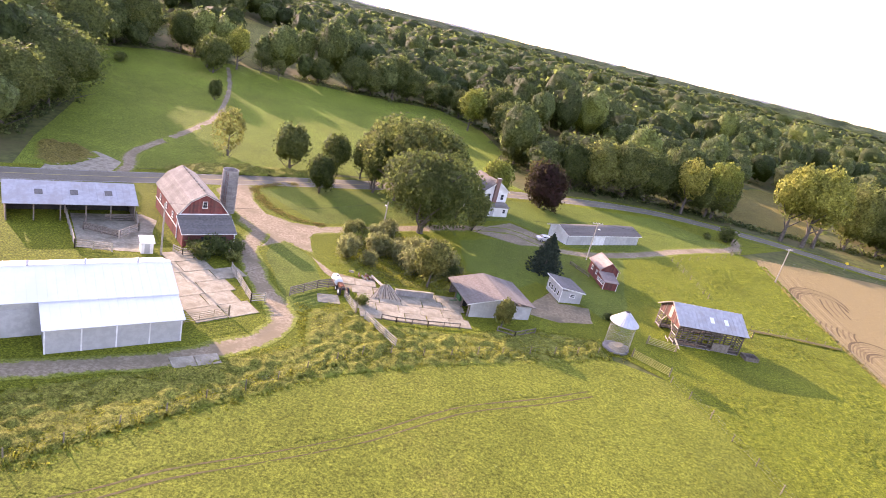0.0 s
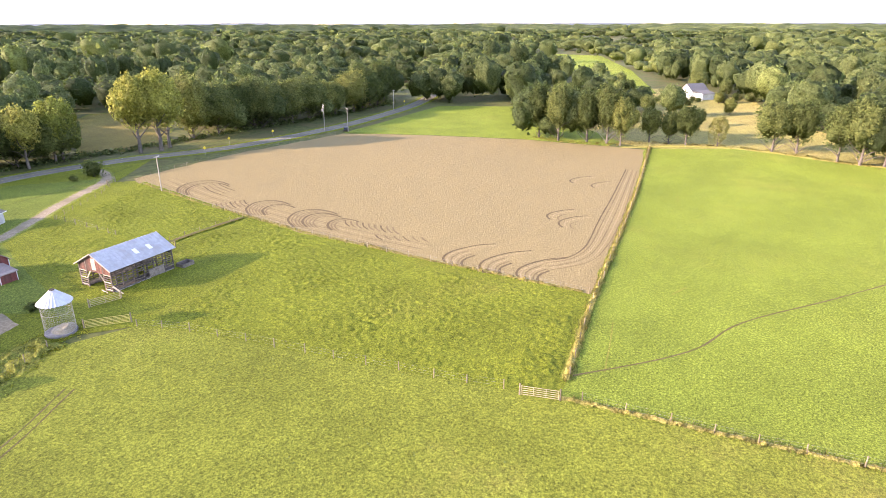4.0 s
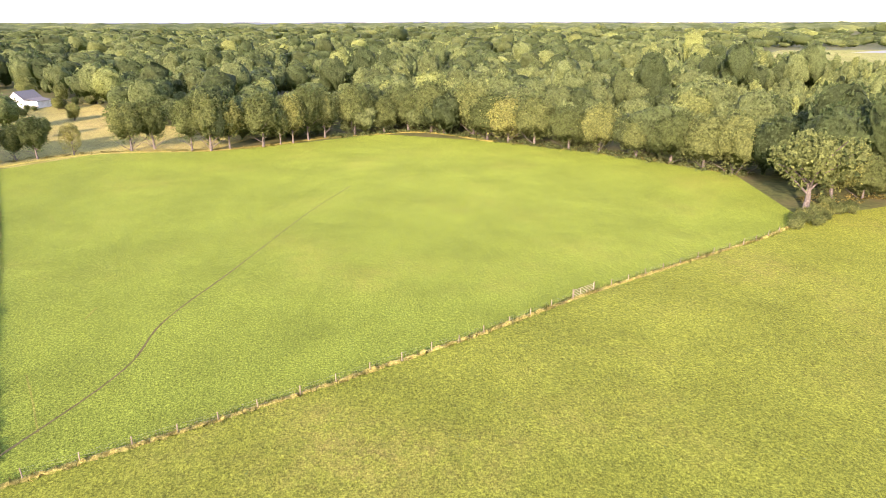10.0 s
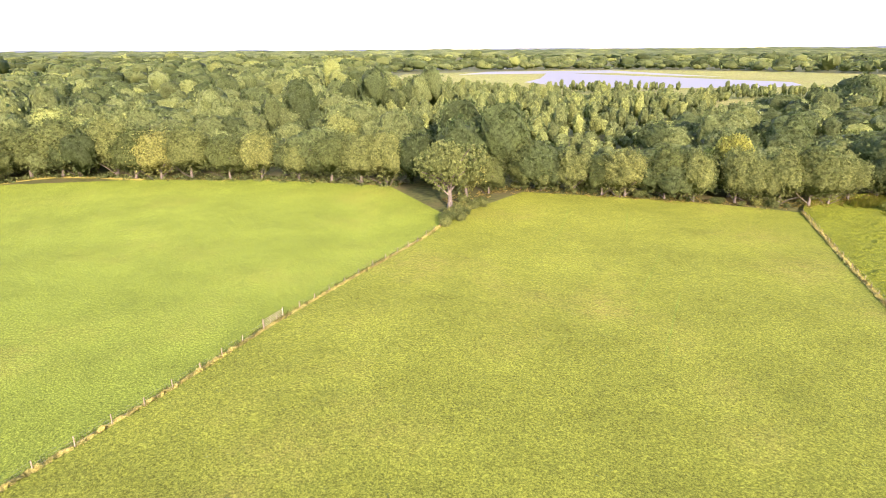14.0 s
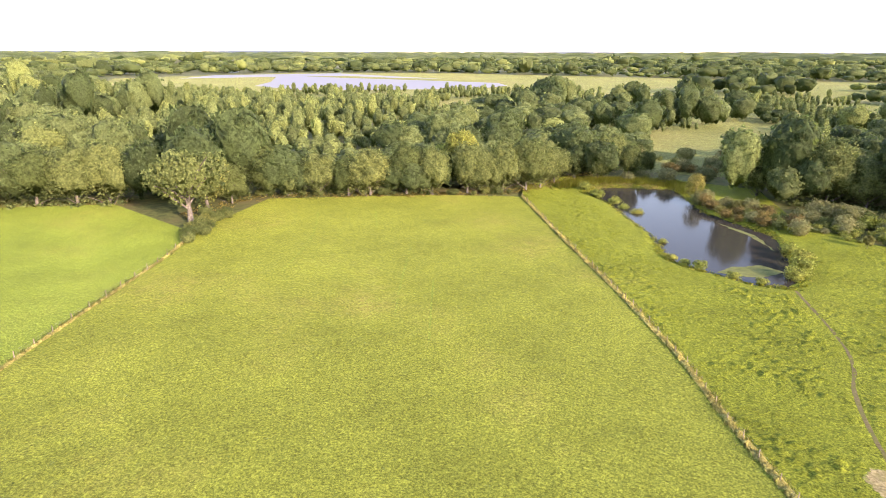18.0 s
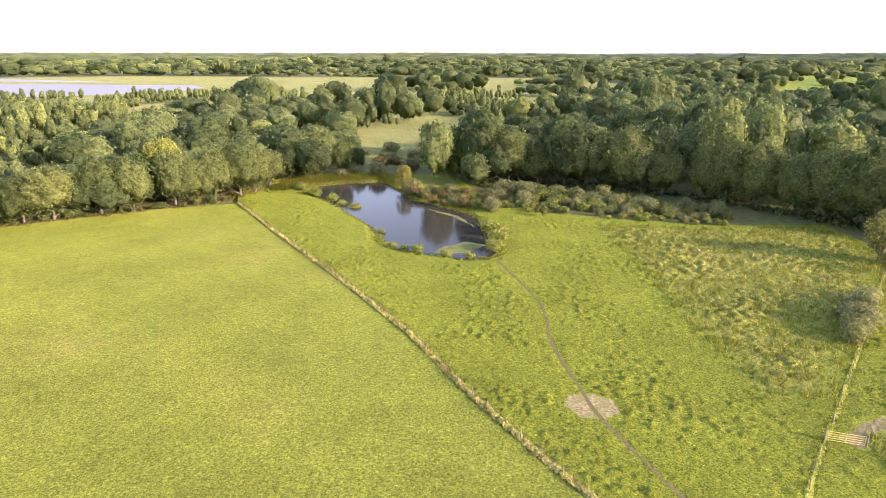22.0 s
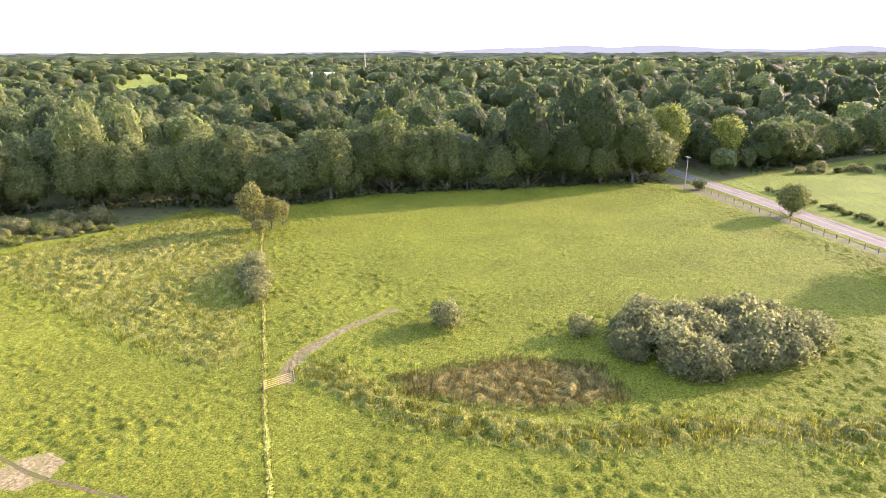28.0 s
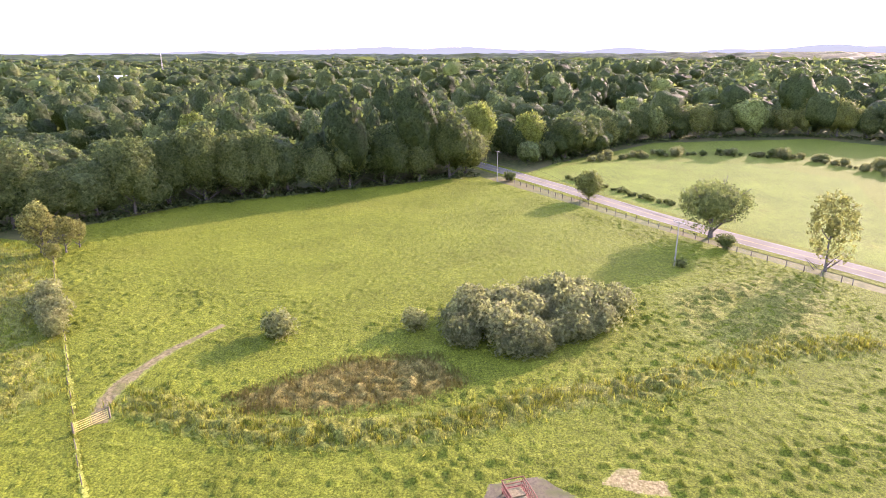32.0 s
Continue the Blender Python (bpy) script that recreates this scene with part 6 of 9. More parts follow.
# ---- fences ----
def fence(name, pts, spacing, label, height=1.25, wires=3, post=0.075, jitter=0.12, skip=(), material=None, seed=1):
    """Posts every few metres with strands of wire between them."""
    rng = random.Random(seed)
    line = spline(pts, 0.25)
    r = tagged(new(name), label, "fence")
    r.location = (*pts[0], ground_z(*pts[0]))
    ox, oy, oz = r.location
    tops, gone = [], spacing
    for i in range(1, len(line)):
        gone += math.hypot(line[i][0] - line[i - 1][0], line[i][1] - line[i - 1][1])
        if gone >= spacing or i == len(line) - 1:
            gone = rng.uniform(-0.3, 0.3)
            x, y = line[i][0] + rng.uniform(-jitter, jitter), line[i][1] + rng.uniform(-jitter, jitter)
            if any(math.hypot(x - sx, y - sy) < sr for sx, sy, sr in skip):
                tops.append(None)
                continue
            h = height * rng.uniform(0.9, 1.12)
            lx, ly = rng.uniform(-0.06, 0.06), rng.uniform(-0.06, 0.06)
            z = ground_z(x, y)
            bm = shaped(rod, (x - ox, y - oy, z - oz - 0.3), (x - ox + lx, y - oy + ly, z - oz + h), post, post * 0.85, 7)
            part("post", bm, material or M["post"], r)
            tops.append((x - ox, y - oy, z - oz, h))
    for k in range(wires):
        f, run = (k + 1) / (wires + 0.3), []
        for p in [*tops, None]:
            if p:
                run.append((p[0], p[1], p[2] + p[3] * f))
                continue
            if len(run) > 1:
                verts = [(x + dx, y + dy, z + dz) for x, y, z in run for dx, dy, dz in ((0, 0, 0.004), (0.004, 0.003, -0.003), (-0.004, -0.003, -0.003))]
                faces = [(3 * i + c, 3 * i + (c + 1) % 3, 3 * i + 3 + (c + 1) % 3, 3 * i + 3 + c) for i in range(len(run) - 1) for c in range(3)]
                part("wire", mesh_from("wire", verts, faces), M["wire"], r)
            run = []
    return r


GATE_GAPS = [(52.7, 25.8, 2.4), (73.6, -50.4, 2.6), (-53.3, -47.9, 2.6)]
fence("wire_fence", EAST_FENCE, 4.3, "weathered post and wire fence between the pastures", skip=GATE_GAPS, seed=2)
fence("wire_fence", HOME_FENCE, 4.0, "old post and wire fence along the weedy strip", 1.3, seed=3)
fence("wire_fence", SOUTH_FENCE, 3.3, "post and wire fence in a strip of dry grass", 1.2, post=0.06, seed=4)
fence("wire_fence", WEST_FENCE, 3.6, "post and wire fence across the meadow", 1.2, post=0.06, skip=GATE_GAPS, seed=5)
fence("wire_fence", [(59, 25), (83, 31.5), (145, 46.6), (209, 64)], 4.5, "post fence in a row of dry grass", 1.3, seed=6)
fence("wire_fence", [(83, 32.5), (80, 60), (78, 92), (79.4, 130), (82, 160)], 4.6, "thin post fence along the ploughed field", 1.2, 2, 0.05, seed=7)
fence("wire_fence", [(59, 108.5), (68, 109.6), (77.5, 110)], 3.6, "short post fence across the rough pasture", 1.2, 2, 0.06, seed=8)
fence("wire_fence", [(-199, -7.5), (-171, 13), (-147.5, 31), (-126, 46), (-113, 57)], 3.4, "roadside fence of short dark posts", 1.15, 3, 0.09, material=M["wood"], seed=9)
fence("wire_fence", [(84, 163), (110, 169.5), (140, 170.5), (166, 169.5)], 4.6, "roadside fence behind the ploughed field", 1.1, 2, 0.06, seed=10)
fence("wire_fence", [(53.4, 142.5), (54.6, 131), (55.4, 121)], 3.4, "old post and wire fence beside the crib pasture", 1.25, 3, 0.08, seed=12)
ribbon("fence_shade_grass", [(53.8, 142.4), (61, 148.8), (70, 155.9)], 0.7, M["rough"], 0.09, "rank grass along the old fence", "grass strip", 0.4)
fence("wire_fence", [(53.6, 142), (61, 148.5), (70, 155.6), (76, 162.5)], 3.4, "post fence along the drive", 1.2, 3, 0.06, seed=11)


def bar_gate(x, y, turn, length, material, label, bars=5, height=1.25, uprights=3):
    r = thing("farm_gate", x, y, turn, label, "gate", group="farm gates")
    for k in range(bars):
        z = 0.2 + (height - 0.2) * k / (bars - 1)
        part("bar", shaped(rod, (-length / 2, 0, z), (length / 2, 0, z), 0.035, 0.035, 8), material, r)
    for k in range(uprights):
        u = -length / 2 + length * k / (uprights - 1)
        part("upright", shaped(rod, (u, 0, 0.15), (u, 0, height + 0.05), 0.035, 0.035, 8), material, r)
    for u in (-length / 2 - 0.18, length / 2 + 0.18):
        part("gate_post", shaped(rod, (u, 0.04, -0.3), (u, 0.04, height + 0.25), 0.1, 0.09, 8), M["post"], r)


bar_gate(52.72, 25.8, -70, 4.2, M["gate_grey"], "closed pale tubular steel farm gate", uprights=4)
bar_gate(73.55, -50.4, -74, 4.4, M["gate_grey"], "closed pale tubular gate in the fence line", uprights=4)
bar_gate(-54.6, -47.2, -28, 3.6, M["gate_yellow"], "open yellow tubular gate at the muddy track", uprights=3)
bar_gate(34.0, 83.4, -35, 5.6, M["gate_yellow"], "long yellowed gate beside the wire crib", uprights=3, bars=6)
bar_gate(37.6, 90.9, -10, 4.2, M["gate_grey"], "pale tubular gate beside the corn crib barn", uprights=3)
bar_gate(56, 104.5, 10, 4.0, M["gate_yellow"], "yellowed gate behind the corn crib barn", uprights=3)
bar_gate(-26.0, 66.2, 48, 5.4, M["gate_grey"], "pale gate across the concrete yard", uprights=4)
bar_gate(-11.0, 79.3, -58, 4.6, M["pale_wood"], "pale board gate on the slab", uprights=3)
bar_gate(77.5, 164.5, 35, 3.8, M["post"], "wooden gate at the end of the drive", uprights=3)


def board_fence(pts, rails, height, material, label, spacing=2.4):
    r = tagged(new("board_fence"), label, "fence")
    r.location = (*pts[0], ground_z(*pts[0]))
    ox, oy = pts[0]
    for (ax, ay), (bx, by) in zip(pts, pts[1:]):
        n = max(1, round(math.hypot(bx - ax, by - ay) / spacing))
        for i in range(n + 1):
            x, y = ax + (bx - ax) * i / n - ox, ay + (by - ay) * i / n - oy
            part("post", shaped(box, x - 0.07, x + 0.07, y - 0.07, y + 0.07, -0.3, height + 0.1), material, r)
            if i < n:
                x2, y2 = ax + (bx - ax) * (i + 1) / n - ox, ay + (by - ay) * (i + 1) / n - oy
                for k in range(rails):
                    z = 0.3 + (height - 0.3) * k / max(1, rails - 1)
                    part("rail", shaped(beam, (x, y, z), (x2, y2, z), 0.05, 0.16), material, r)


board_fence([(-28.9, 80.8), (-23.1, 73.1), (-21.6, 74.2)], 4, 1.3, M["pale_wood"], "white-grey board fence along the concrete yard")
board_fence([(-19.2, 77.5), (-16.5, 81.8), (-13.8, 84.4)], 5, 1.4, M["wood"], "grey plank fence beside the slab")
board_fence([(-8.2, 76.2), (-3.0, 70.8)], 4, 1.2, M["pale_wood"], "bleached board fence running into the weeds")
board_fence([(-6.0, 77.2), (-3.9, 77.4), (0.5, 78.6), (5.0, 80.2)], 2, 0.9, M["wood"], "low grey rail fence at the end of the slab")
board_fence([(-57.6, 86.6), (-53.5, 81.5), (-49.2, 76.2), (-44.8, 77.6)], 4, 1.3, M["pale_wood"], "pale board fence round the cattle yard")
board_fence([(-46.5, 82.2), (-45.9, 86.4), (-48.6, 90.5)], 4, 1.3, M["pale_wood"], "pale board fence round the cattle yard")
board_fence([(-52.0, 82.4), (-46.5, 82.4)], 5, 1.2, M["wood"], "grey rail fence across the cattle yard")
board_fence([(-38.5, 82.6), (-36.8, 82.0), (-31.2, 87.4)], 3, 1.0, M["pale_wood"], "white-grey rail fence below the red barn")
board_fence([(10.6, 82.4), (13.2, 82.0), (16.4, 84.8)], 2, 0.9, M["wood"], "low weathered rail fence behind the machine shed")
board_fence([(26.2, 121.5), (29.4, 116.4)], 2, 0.7, M["wood"], "low grey board edging beside the red shed")
# ---- drives, slabs, tracks ----
M["yard_dirt"] = surface("trodden_yard", (0.215, 0.168, 0.10), (0.305, 0.245, 0.155), (0.165, 0.135, 0.085), fine=2.0, broad=0.3, rough=1.0)
ribbon("drive", [(-43, 121), (-38, 108), (-31, 99), (-23, 105.5), (-10, 117), (2, 127.5), (13, 134), (20, 131), (28, 129.5), (42, 138.5), (62, 156), (79, 170), (84, 184)], 4.0, M["gravel"], 0.088, "pale gravel farm drive", "drive", 0.9)
ribbon("lane", [(-31, 98), (-29.5, 89), (-24.5, 80), (-18.5, 72), (-18, 66.5), (-22, 60.5), (-27, 55.5), (-37, 49), (-50, 40)], 3.7, M["gravel"], 0.098, "curved gravel lane between the barns", "lane", 0.8)
drape("gravel_apron", [(-45.6, 121.5), (-41, 121), (-37.8, 113), (-33.4, 107.6), (-28, 106.3), (-22.5, 107.6), (-23, 101), (-20.5, 94), (-26, 96.5), (-28.6, 92), (-31, 90), (-32.6, 95), (-33, 100), (-40.5, 107), (-46, 114)], M["gravel"], 0.094, wobble=0.5, soft=0.8, label="wide worn gravel where the drive meets the road", category="drive")
slabs_way = [(-21, 93.5), (-16, 89), (-11, 89), (-12, 84), (-17, 88)]
drape("worn_slab_way", slabs_way, M["gravel"], 0.1, wobble=0.5, soft=0.6, label="worn gravel way down to the slabs", category="drive")
drape("turning_place", [(4, 128), (14, 141), (21, 137), (24, 131), (16, 126)], M["gravel"], 0.082, wobble=0.6, soft=0.4, label="gravel turning place before the garage", category="drive")
ribbon("hill_track", [(-62, 108), (-64, 115), (-68.4, 125.5), (-69, 149), (-71, 172), (-81.6, 205), (-94.7, 235)], (3.2, 1.8), M["gravel"], 0.10, "pale dirt track climbing the hillside field", "track", 0.9)
drape("field_entrance", [(-72, 99.5), (-63, 106), (-66, 116), (-73, 119), (-76, 112)], M["concrete"], 0.11, wobble=0.4, label="pale gravel field entrance off the road", category="drive")
ribbon("road_line", ROAD[2:], 0.2, M["line_yellow"], 0.135, "faded yellow centre line", "road marking", kind="structure")
for s in (-2.95, 2.95):
    ribbon("road_line", ROAD[2:], 0.1, M["line_white"], 0.135, "white edge line of the road", "road marking", shift=s)
for s in (-4.4, 4.4):
    ribbon("verge", ROAD[2:], 2.4, M["rough"], 0.065, "mown grass verge of the road", "verge", shift=s)
drape("lawn", [(-39, 120), (-35, 127), (-17, 140), (0, 152), (30, 173), (60, 184), (79, 172), (62, 158), (42, 141), (28, 133), (14, 143), (0, 131), (-10, 120), (-24, 109)], M["lawn"], 0.07, wobble=0.5, label="mown lawn about the farmhouse", category="lawn")
drape("lawn", [(3, 120), (14, 129), (27, 127), (40, 134), (36, 112), (33, 92), (27, 100), (18, 107), (13, 99), (5, 104)], M["lawn"], 0.064, wobble=0.5, label="shaded mown grass between the sheds", category="lawn")
drape("lawn", [(-28, 97), (-27, 90), (-22.5, 81.5), (-17, 72), (-14, 80), (-20, 92), (-26, 98)], M["lawn"], 0.078, wobble=0.4, label="bright grass patch beside the lane", category="lawn")
drape("bare_yard", [(15, 91.5), (17.5, 98), (20.5, 103.5), (21.5, 98.8), (27, 100), (27, 94), (21, 91)], M["yard_dirt"], 0.102, wobble=0.5, label="bare trodden dirt run beside the shed", category="yard")
drape("cattle_yard", [(-57, 87), (-49, 76.5), (-41, 80), (-46, 92), (-49, 93)], M["concrete"], 0.085, wobble=0.3, label="dirty concrete cattle yard", category="yard")
drape("dirt_patch", [(-27.6, -60), (-28.5, -57), (-31, -56), (-33.5, -57), (-34, -60), (-31.5, -62), (-29, -62)], M["dirt"], 0.085, wobble=0.9, label="round bare patch of straw and dirt", category="dirt")
drape("dirt_patch", [(-29.5, -86), (-31, -85.5), (-32, -87), (-30.5, -88)], M["dirt"], 0.085, wobble=0.5, label="small bare spot in the grass", category="dirt")
drape("dirt_patch", [(-52.5, 7.4), (-55.4, 10), (-55.2, 12.4), (-53.8, 11.6), (-53.9, 14.2), (-51.2, 14.2), (-51.6, 11)], M["dirt"], 0.085, wobble=0.8, label="bare pale dirt where cattle stand", category="dirt")
drape("mud_patch", [(-46, -4), (-51, -3), (-53, 2), (-50, 6), (-45, 4)], M["mud"], 0.08, wobble=0.8, label="dark trodden mud about the feeder", category="dirt")
ribbon("gate_track", [(-55, -46.8), (-58, -48.3), (-63, -49.8), (-72, -49), (-82, -45.5)], (3.2, 1.0), M["track_dirt"], 0.09, "bare dirt cattle track from the gate", "track", 0.8)
# flat dark strip: the ditch's shadow line is laid on as colour
ribbon("field_ditch", [(59, 108), (68, 109.2), (77.5, 109.7)], 0.9, M["path"], 0.95, "flat dark strip painted for a ditch's shadow line", "track", 0.4)
ribbon("ditch_track", [(-56, -45.5), (-60, -42.3), (-64, -39.5)], 0.9, M["mud"], 0.085, "dark muddy ditch", "track", 0.4)
ribbon("cow_path", [(-34, -114), (-35.2, -91), (-32, -76), (-31, -63), (-31, -55), (-33, -41), (-34, -30)], 0.5, M["path"], 0.1, "narrow dark cow path to the pond", "path", 0.25)
ribbon("cow_path", [(58.8, 25), (73, 15), (86, 11), (103, 1), (133, -16), (154, -30)], 0.26, M["path"], 0.085, "thin winding cow path over the field", "path", 0.12)
for s in (-0.55, 0.55):
    ribbon("wheel_track", [(-30, 31), (-22.3, 36.6), (-17.7, 40.9), (-9.8, 46.4), (-2.8, 51.7), (2.4, 56.8), (7.3, 61.0), (15.6, 66.0), (23, 71)], 0.2, M["path"], 0.085, "pair of worn wheel ruts in the pasture", "track", 0.15, shift=s)
drape("sedge_patch", [(-62, -36), (-74, -24), (-77, -12), (-70, -6), (-64, -12), (-60, -22), (-59, -32)], M["reed"], 0.075, wobble=1.4, soft=4.0, label="patch of rust-brown sedge", category="sedge")
drape("reed_field", [(-90, 22), (-76, 28), (-84, 42), (-110, 54), (-119, 48), (-112, 32), (-104, 22)], M["wild"], 0.07, wobble=1.2, soft=5.0, label="tall olive weeds along the road", category="weeds")
drape("weedy_meadow", [(-57, -88), (-52, -57), (-60, -55), (-88, -80), (-113, -101), (-118, -124), (-92, -128), (-64, -136), (-62, -112)], M["wild"], 0.07, wobble=1.2, soft=6.0, label="tall tawny weeds beside the fence", category="weeds")
drape("weedy_strip", [(-34, 34), (-20, 48), (-8, 60), (4, 68), (14, 73.5), (28, 81), (27, 84), (12, 79), (0, 75), (-10, 70), (-20, 60), (-33, 44)], M["wild"], 0.09, wobble=0.8, label="strip of tall weeds along the fence", category="weeds")
drape("weedy_bank", [(-16, 94), (-7, 89.5), (3, 92.5), (5, 103), (2, 112), (-8, 113), (-16, 104)], M["wild"], 0.07, wobble=1.0, label="overgrown weedy bank above the slabs", category="weeds")
for bank in ([(700, -800), (520, -650), (400, -600), (470, -790), (560, -960)], [(470, -1040), (520, -985), (200, -880), (150, -860), (190, -960), (360, -985)]):
    drape("lake_bank", bank, M["marsh"], 0.5, cell=60, label="flat marshy bank in the lake", category="marsh")
drape("tawny_meadow", [(210, 112), (210, 60), (217, 5), (240, -14), (300, 38), (374, 60), (427, 110), (380, 177), (300, 152), (262, 150)], M["gold"], 0.045, wobble=1.0, label="tawny dry meadow behind the tree row", category="meadow")
drape("far_fairway", [(384, 116), (380, 160), (520, 225), (600, 410), (850, 495), (815, 325), (565, 195)], M["hay"], 0.1, cell=30, label="smooth green slopes far beyond the trees", category="field")
drape("far_fairway", [(-490, -575), (-480, -690), (-850, -1015), (-870, -670)], M["hay"], 2.0, cell=15, label="smooth green slope beyond the woods", category="field")
drape("wet_clearing", [(90, 208), (104, 204), (122, 212), (138, 232), (155, 264), (162, 298), (142, 306), (118, 282), (106, 248)], M["reed"], 0.06, wobble=1.2, soft=3.0, label="brown boggy clearing behind the roadside trees", category="clearing")
drape("wood_clearing", [(-205, -166), (-240, -153), (-256, -165), (-215, -180)], M["hay"], 0.1, wobble=1, label="small sunlit clearing in the woods", category="clearing")
for poly, lb in (([(-22, -122), (-30, -121), (-35, -126), (-31, -129), (-25, -126)], "olive raft of algae on the pond"), ([(-24, -166), (-34, -152), (-36, -140), (-33, -150), (-26, -163)], "floating weed along the far bank")):
    bm = bmesh.new()
    pts = []
    for (ax, ay), (bx, by) in zip(poly, poly[1:] + poly[:1]):
        for i in range(8):
            x, y = ax + (bx - ax) * i / 8, ay + (by - ay) * i / 8
            pts.append((x + 0.9 * noise.noise((x, y, 0)), y + 0.9 * noise.noise((x, y, 5)), -0.40))
    bm.faces.new([bm.verts.new(p) for p in pts])
    bmesh.ops.triangulate(bm, faces=bm.faces[:])
    bmesh.ops.recalc_face_normals(bm, faces=bm.faces[:])
    tagged(part("algae", bm, M["algae"]), lb, "algae", kind="structure")

for pts in ([(75.8, 26.0), (68, 23.6), (62.2, 21.9)], [(94.2, 20.9), (90, 22)], [(150, 38), (143, 36)]):
    ribbon("mown_line", pts, 0.25, M["wild"], 0.075, "faint pale line left by the mower", "track", 0.2)
for pts in ([(60.7, -152.6), (51.9, -131.7)], [(72.2, -141.6), (63.4, -120.8), (58, -98)], [(40, -122), (34, -98), (30, -84)], [(28.9, -101.4), (22, -76)]):
    ribbon("mown_line", pts, 0.3, M["hay"], 0.25, "faint bright line in the mown pasture", "track", 0.2)

# tyre tracks of the tractor's turns at the field's edge
HOOK = [(0, 0), (1.8, 2.0), (3.8, 2.9), (6.0, 3.0), (9.0, 2.2), (11.8, 0.8), (14.3, -1.5)]


def hook(x, y, count=6, gap=0.62, flip=1, size=1.0):
    """A comb of wheel marks left by one turn."""
    for k in range(count):
        f = 1 - 0.07 * k
        pts = [(x + size * (px * f + 0.16 * k), y + flip * size * (py * f) - flip * k * gap) for px, py in HOOK[:7 if k < 2 else 5]]
        ribbon("tyre_track", pts, 0.46 if k % 5 == 0 else 0.3, M["furrow"] if k % 5 == 0 else M["furrow_pale"] if k % 2 else M["furrow_mid"], 0.10, "curved tractor tyre track in the soil", "track", 0.08, step=1.0)


for hx, hy in ((80.4, 58.0), (80.9, 50.6), (81.4, 43.6)):
    hook(hx, hy, 6, 0.62, 1)
LOOP = [(0, 0), (2.9, 5.0), (7.8, 7.7), (11.6, 6.2), (12.4, 2.4), (11.8, -1.2)]


def turn_marks(x, y, rings, bold, size=1.0):
    """Nested wheel marks of a tight turn, some pressed deeper."""
    for k in range(rings):
        f = size * (1 - 0.055 * k)
        pts = [(x + 0.36 * k + px * f, y - 0.62 * k + py * f) for px, py in LOOP[:6 if k in bold else 4 + k % 2]]
        ribbon("tyre_track", pts, 0.55 if k in bold else 0.3, M["furrow"] if k in bold else M["furrow_mid"], 0.10 + 0.001 * k, "tight loop of tractor tyre tracks in the soil", "track", 0.08, step=1.0)


turn_marks(79.9, 110.9, 7, (0, 5), 0.92)
turn_marks(79.6, 96.3, 8, (0, 4), 1.0)
turn_marks(82.6, 88.2, 3, (0,), 0.62)
turn_marks(81.0, 139.2, 5, (0, 3), 1.15)
for x, y, dx, dy, sx, sy, n in ((89.3, 90.9, -2.8, -4.0, 0.25, -1.45, 9), (81.4, 125.0, -2.4, -5.4, 0.95, -0.5, 7), (89.6, 141.6, -2.7, -11.0, 1.5, 0.2, 4), (85.6, 79.0, -1.6, -3.0, 0.8, -1.7, 6)):
    for k in range(n):
        px, py = x + sx * k, y + sy * k
        ribbon("tyre_track", [(px, py), (px + 0.62 * dx, py + 0.45 * dy), (px + dx, py + dy)], 0.36, M["furrow_mid"] if k % 3 else M["furrow"], 0.10, "slanting tractor tyre track in the soil", "track", 0.1, step=1.0)
hook(115, 55, 3, 1.2, 1, 0.7)
hook(111.5, 50.5, 3, 1.2, 1, 0.75)
hook(148, 64.5, 2, 1.3, 1, 0.7)
hook(146.5, 58, 2, 1.3, 1, 0.6)
for i in range(6):
    o = i * 0.86
    ribbon("tyre_track", [(88 + o, 42.3 + o * 0.5), (95, 38.4 + o * 0.9), (103, 38.2 + o * 0.85), (121, 41.8 + o * 1.05), (142, 47.4 + o * 0.9), (172, 55.6 + o * 0.75)], 0.32 if i == 5 else 0.2, M["furrow"] if i == 5 else M["furrow_pale"] if i % 2 else M["furrow_mid"], 0.10, "long tractor track along the field's edge", "track", 0.1)
for i in range(5):
    o = 1.6 + i * 1.3
    ribbon("tyre_track", [(80 + o, 66), (79 + o, 80), (78.8 + o, 95), (80 + o, 130), (84 + o, 156)], 0.2, M["furrow_pale"] if i % 2 else M["furrow_mid"], 0.098, "long tractor track along the field's edge", "track", 0.1)

# dry standing grass under the fences
ribbon("dry_grass_strip", WEST_FENCE, 0.6, M["pale_grass"], 0.08, "thin line of dry grass under the fence", "grass strip", 0.4)
for line in (EAST_FENCE[4:], SOUTH_FENCE):
    ribbon("dry_grass_strip", line, 1.3, M["tawny"], 0.082, "strip of tawny dry grass under the fence", "grass strip", 0.5)
ribbon("dry_grass_strip", [(58, 25), (70, 28.3), (83, 31.7), (145, 46.8), (209, 64)], 1.4, M["tawny"], 0.084, "strip of tawny dry grass between the fields", "grass strip", 0.7)
ribbon("dry_grass_strip", [(204, 72), (218, 55), (224, 35), (217.5, 5), (221, -15), (227, -33), (230, -58), (226, -76), (200, -91)], 3.2, M["tawny"], 0.084, "dry tawny grass under the row of trees", "grass strip", 0.9)


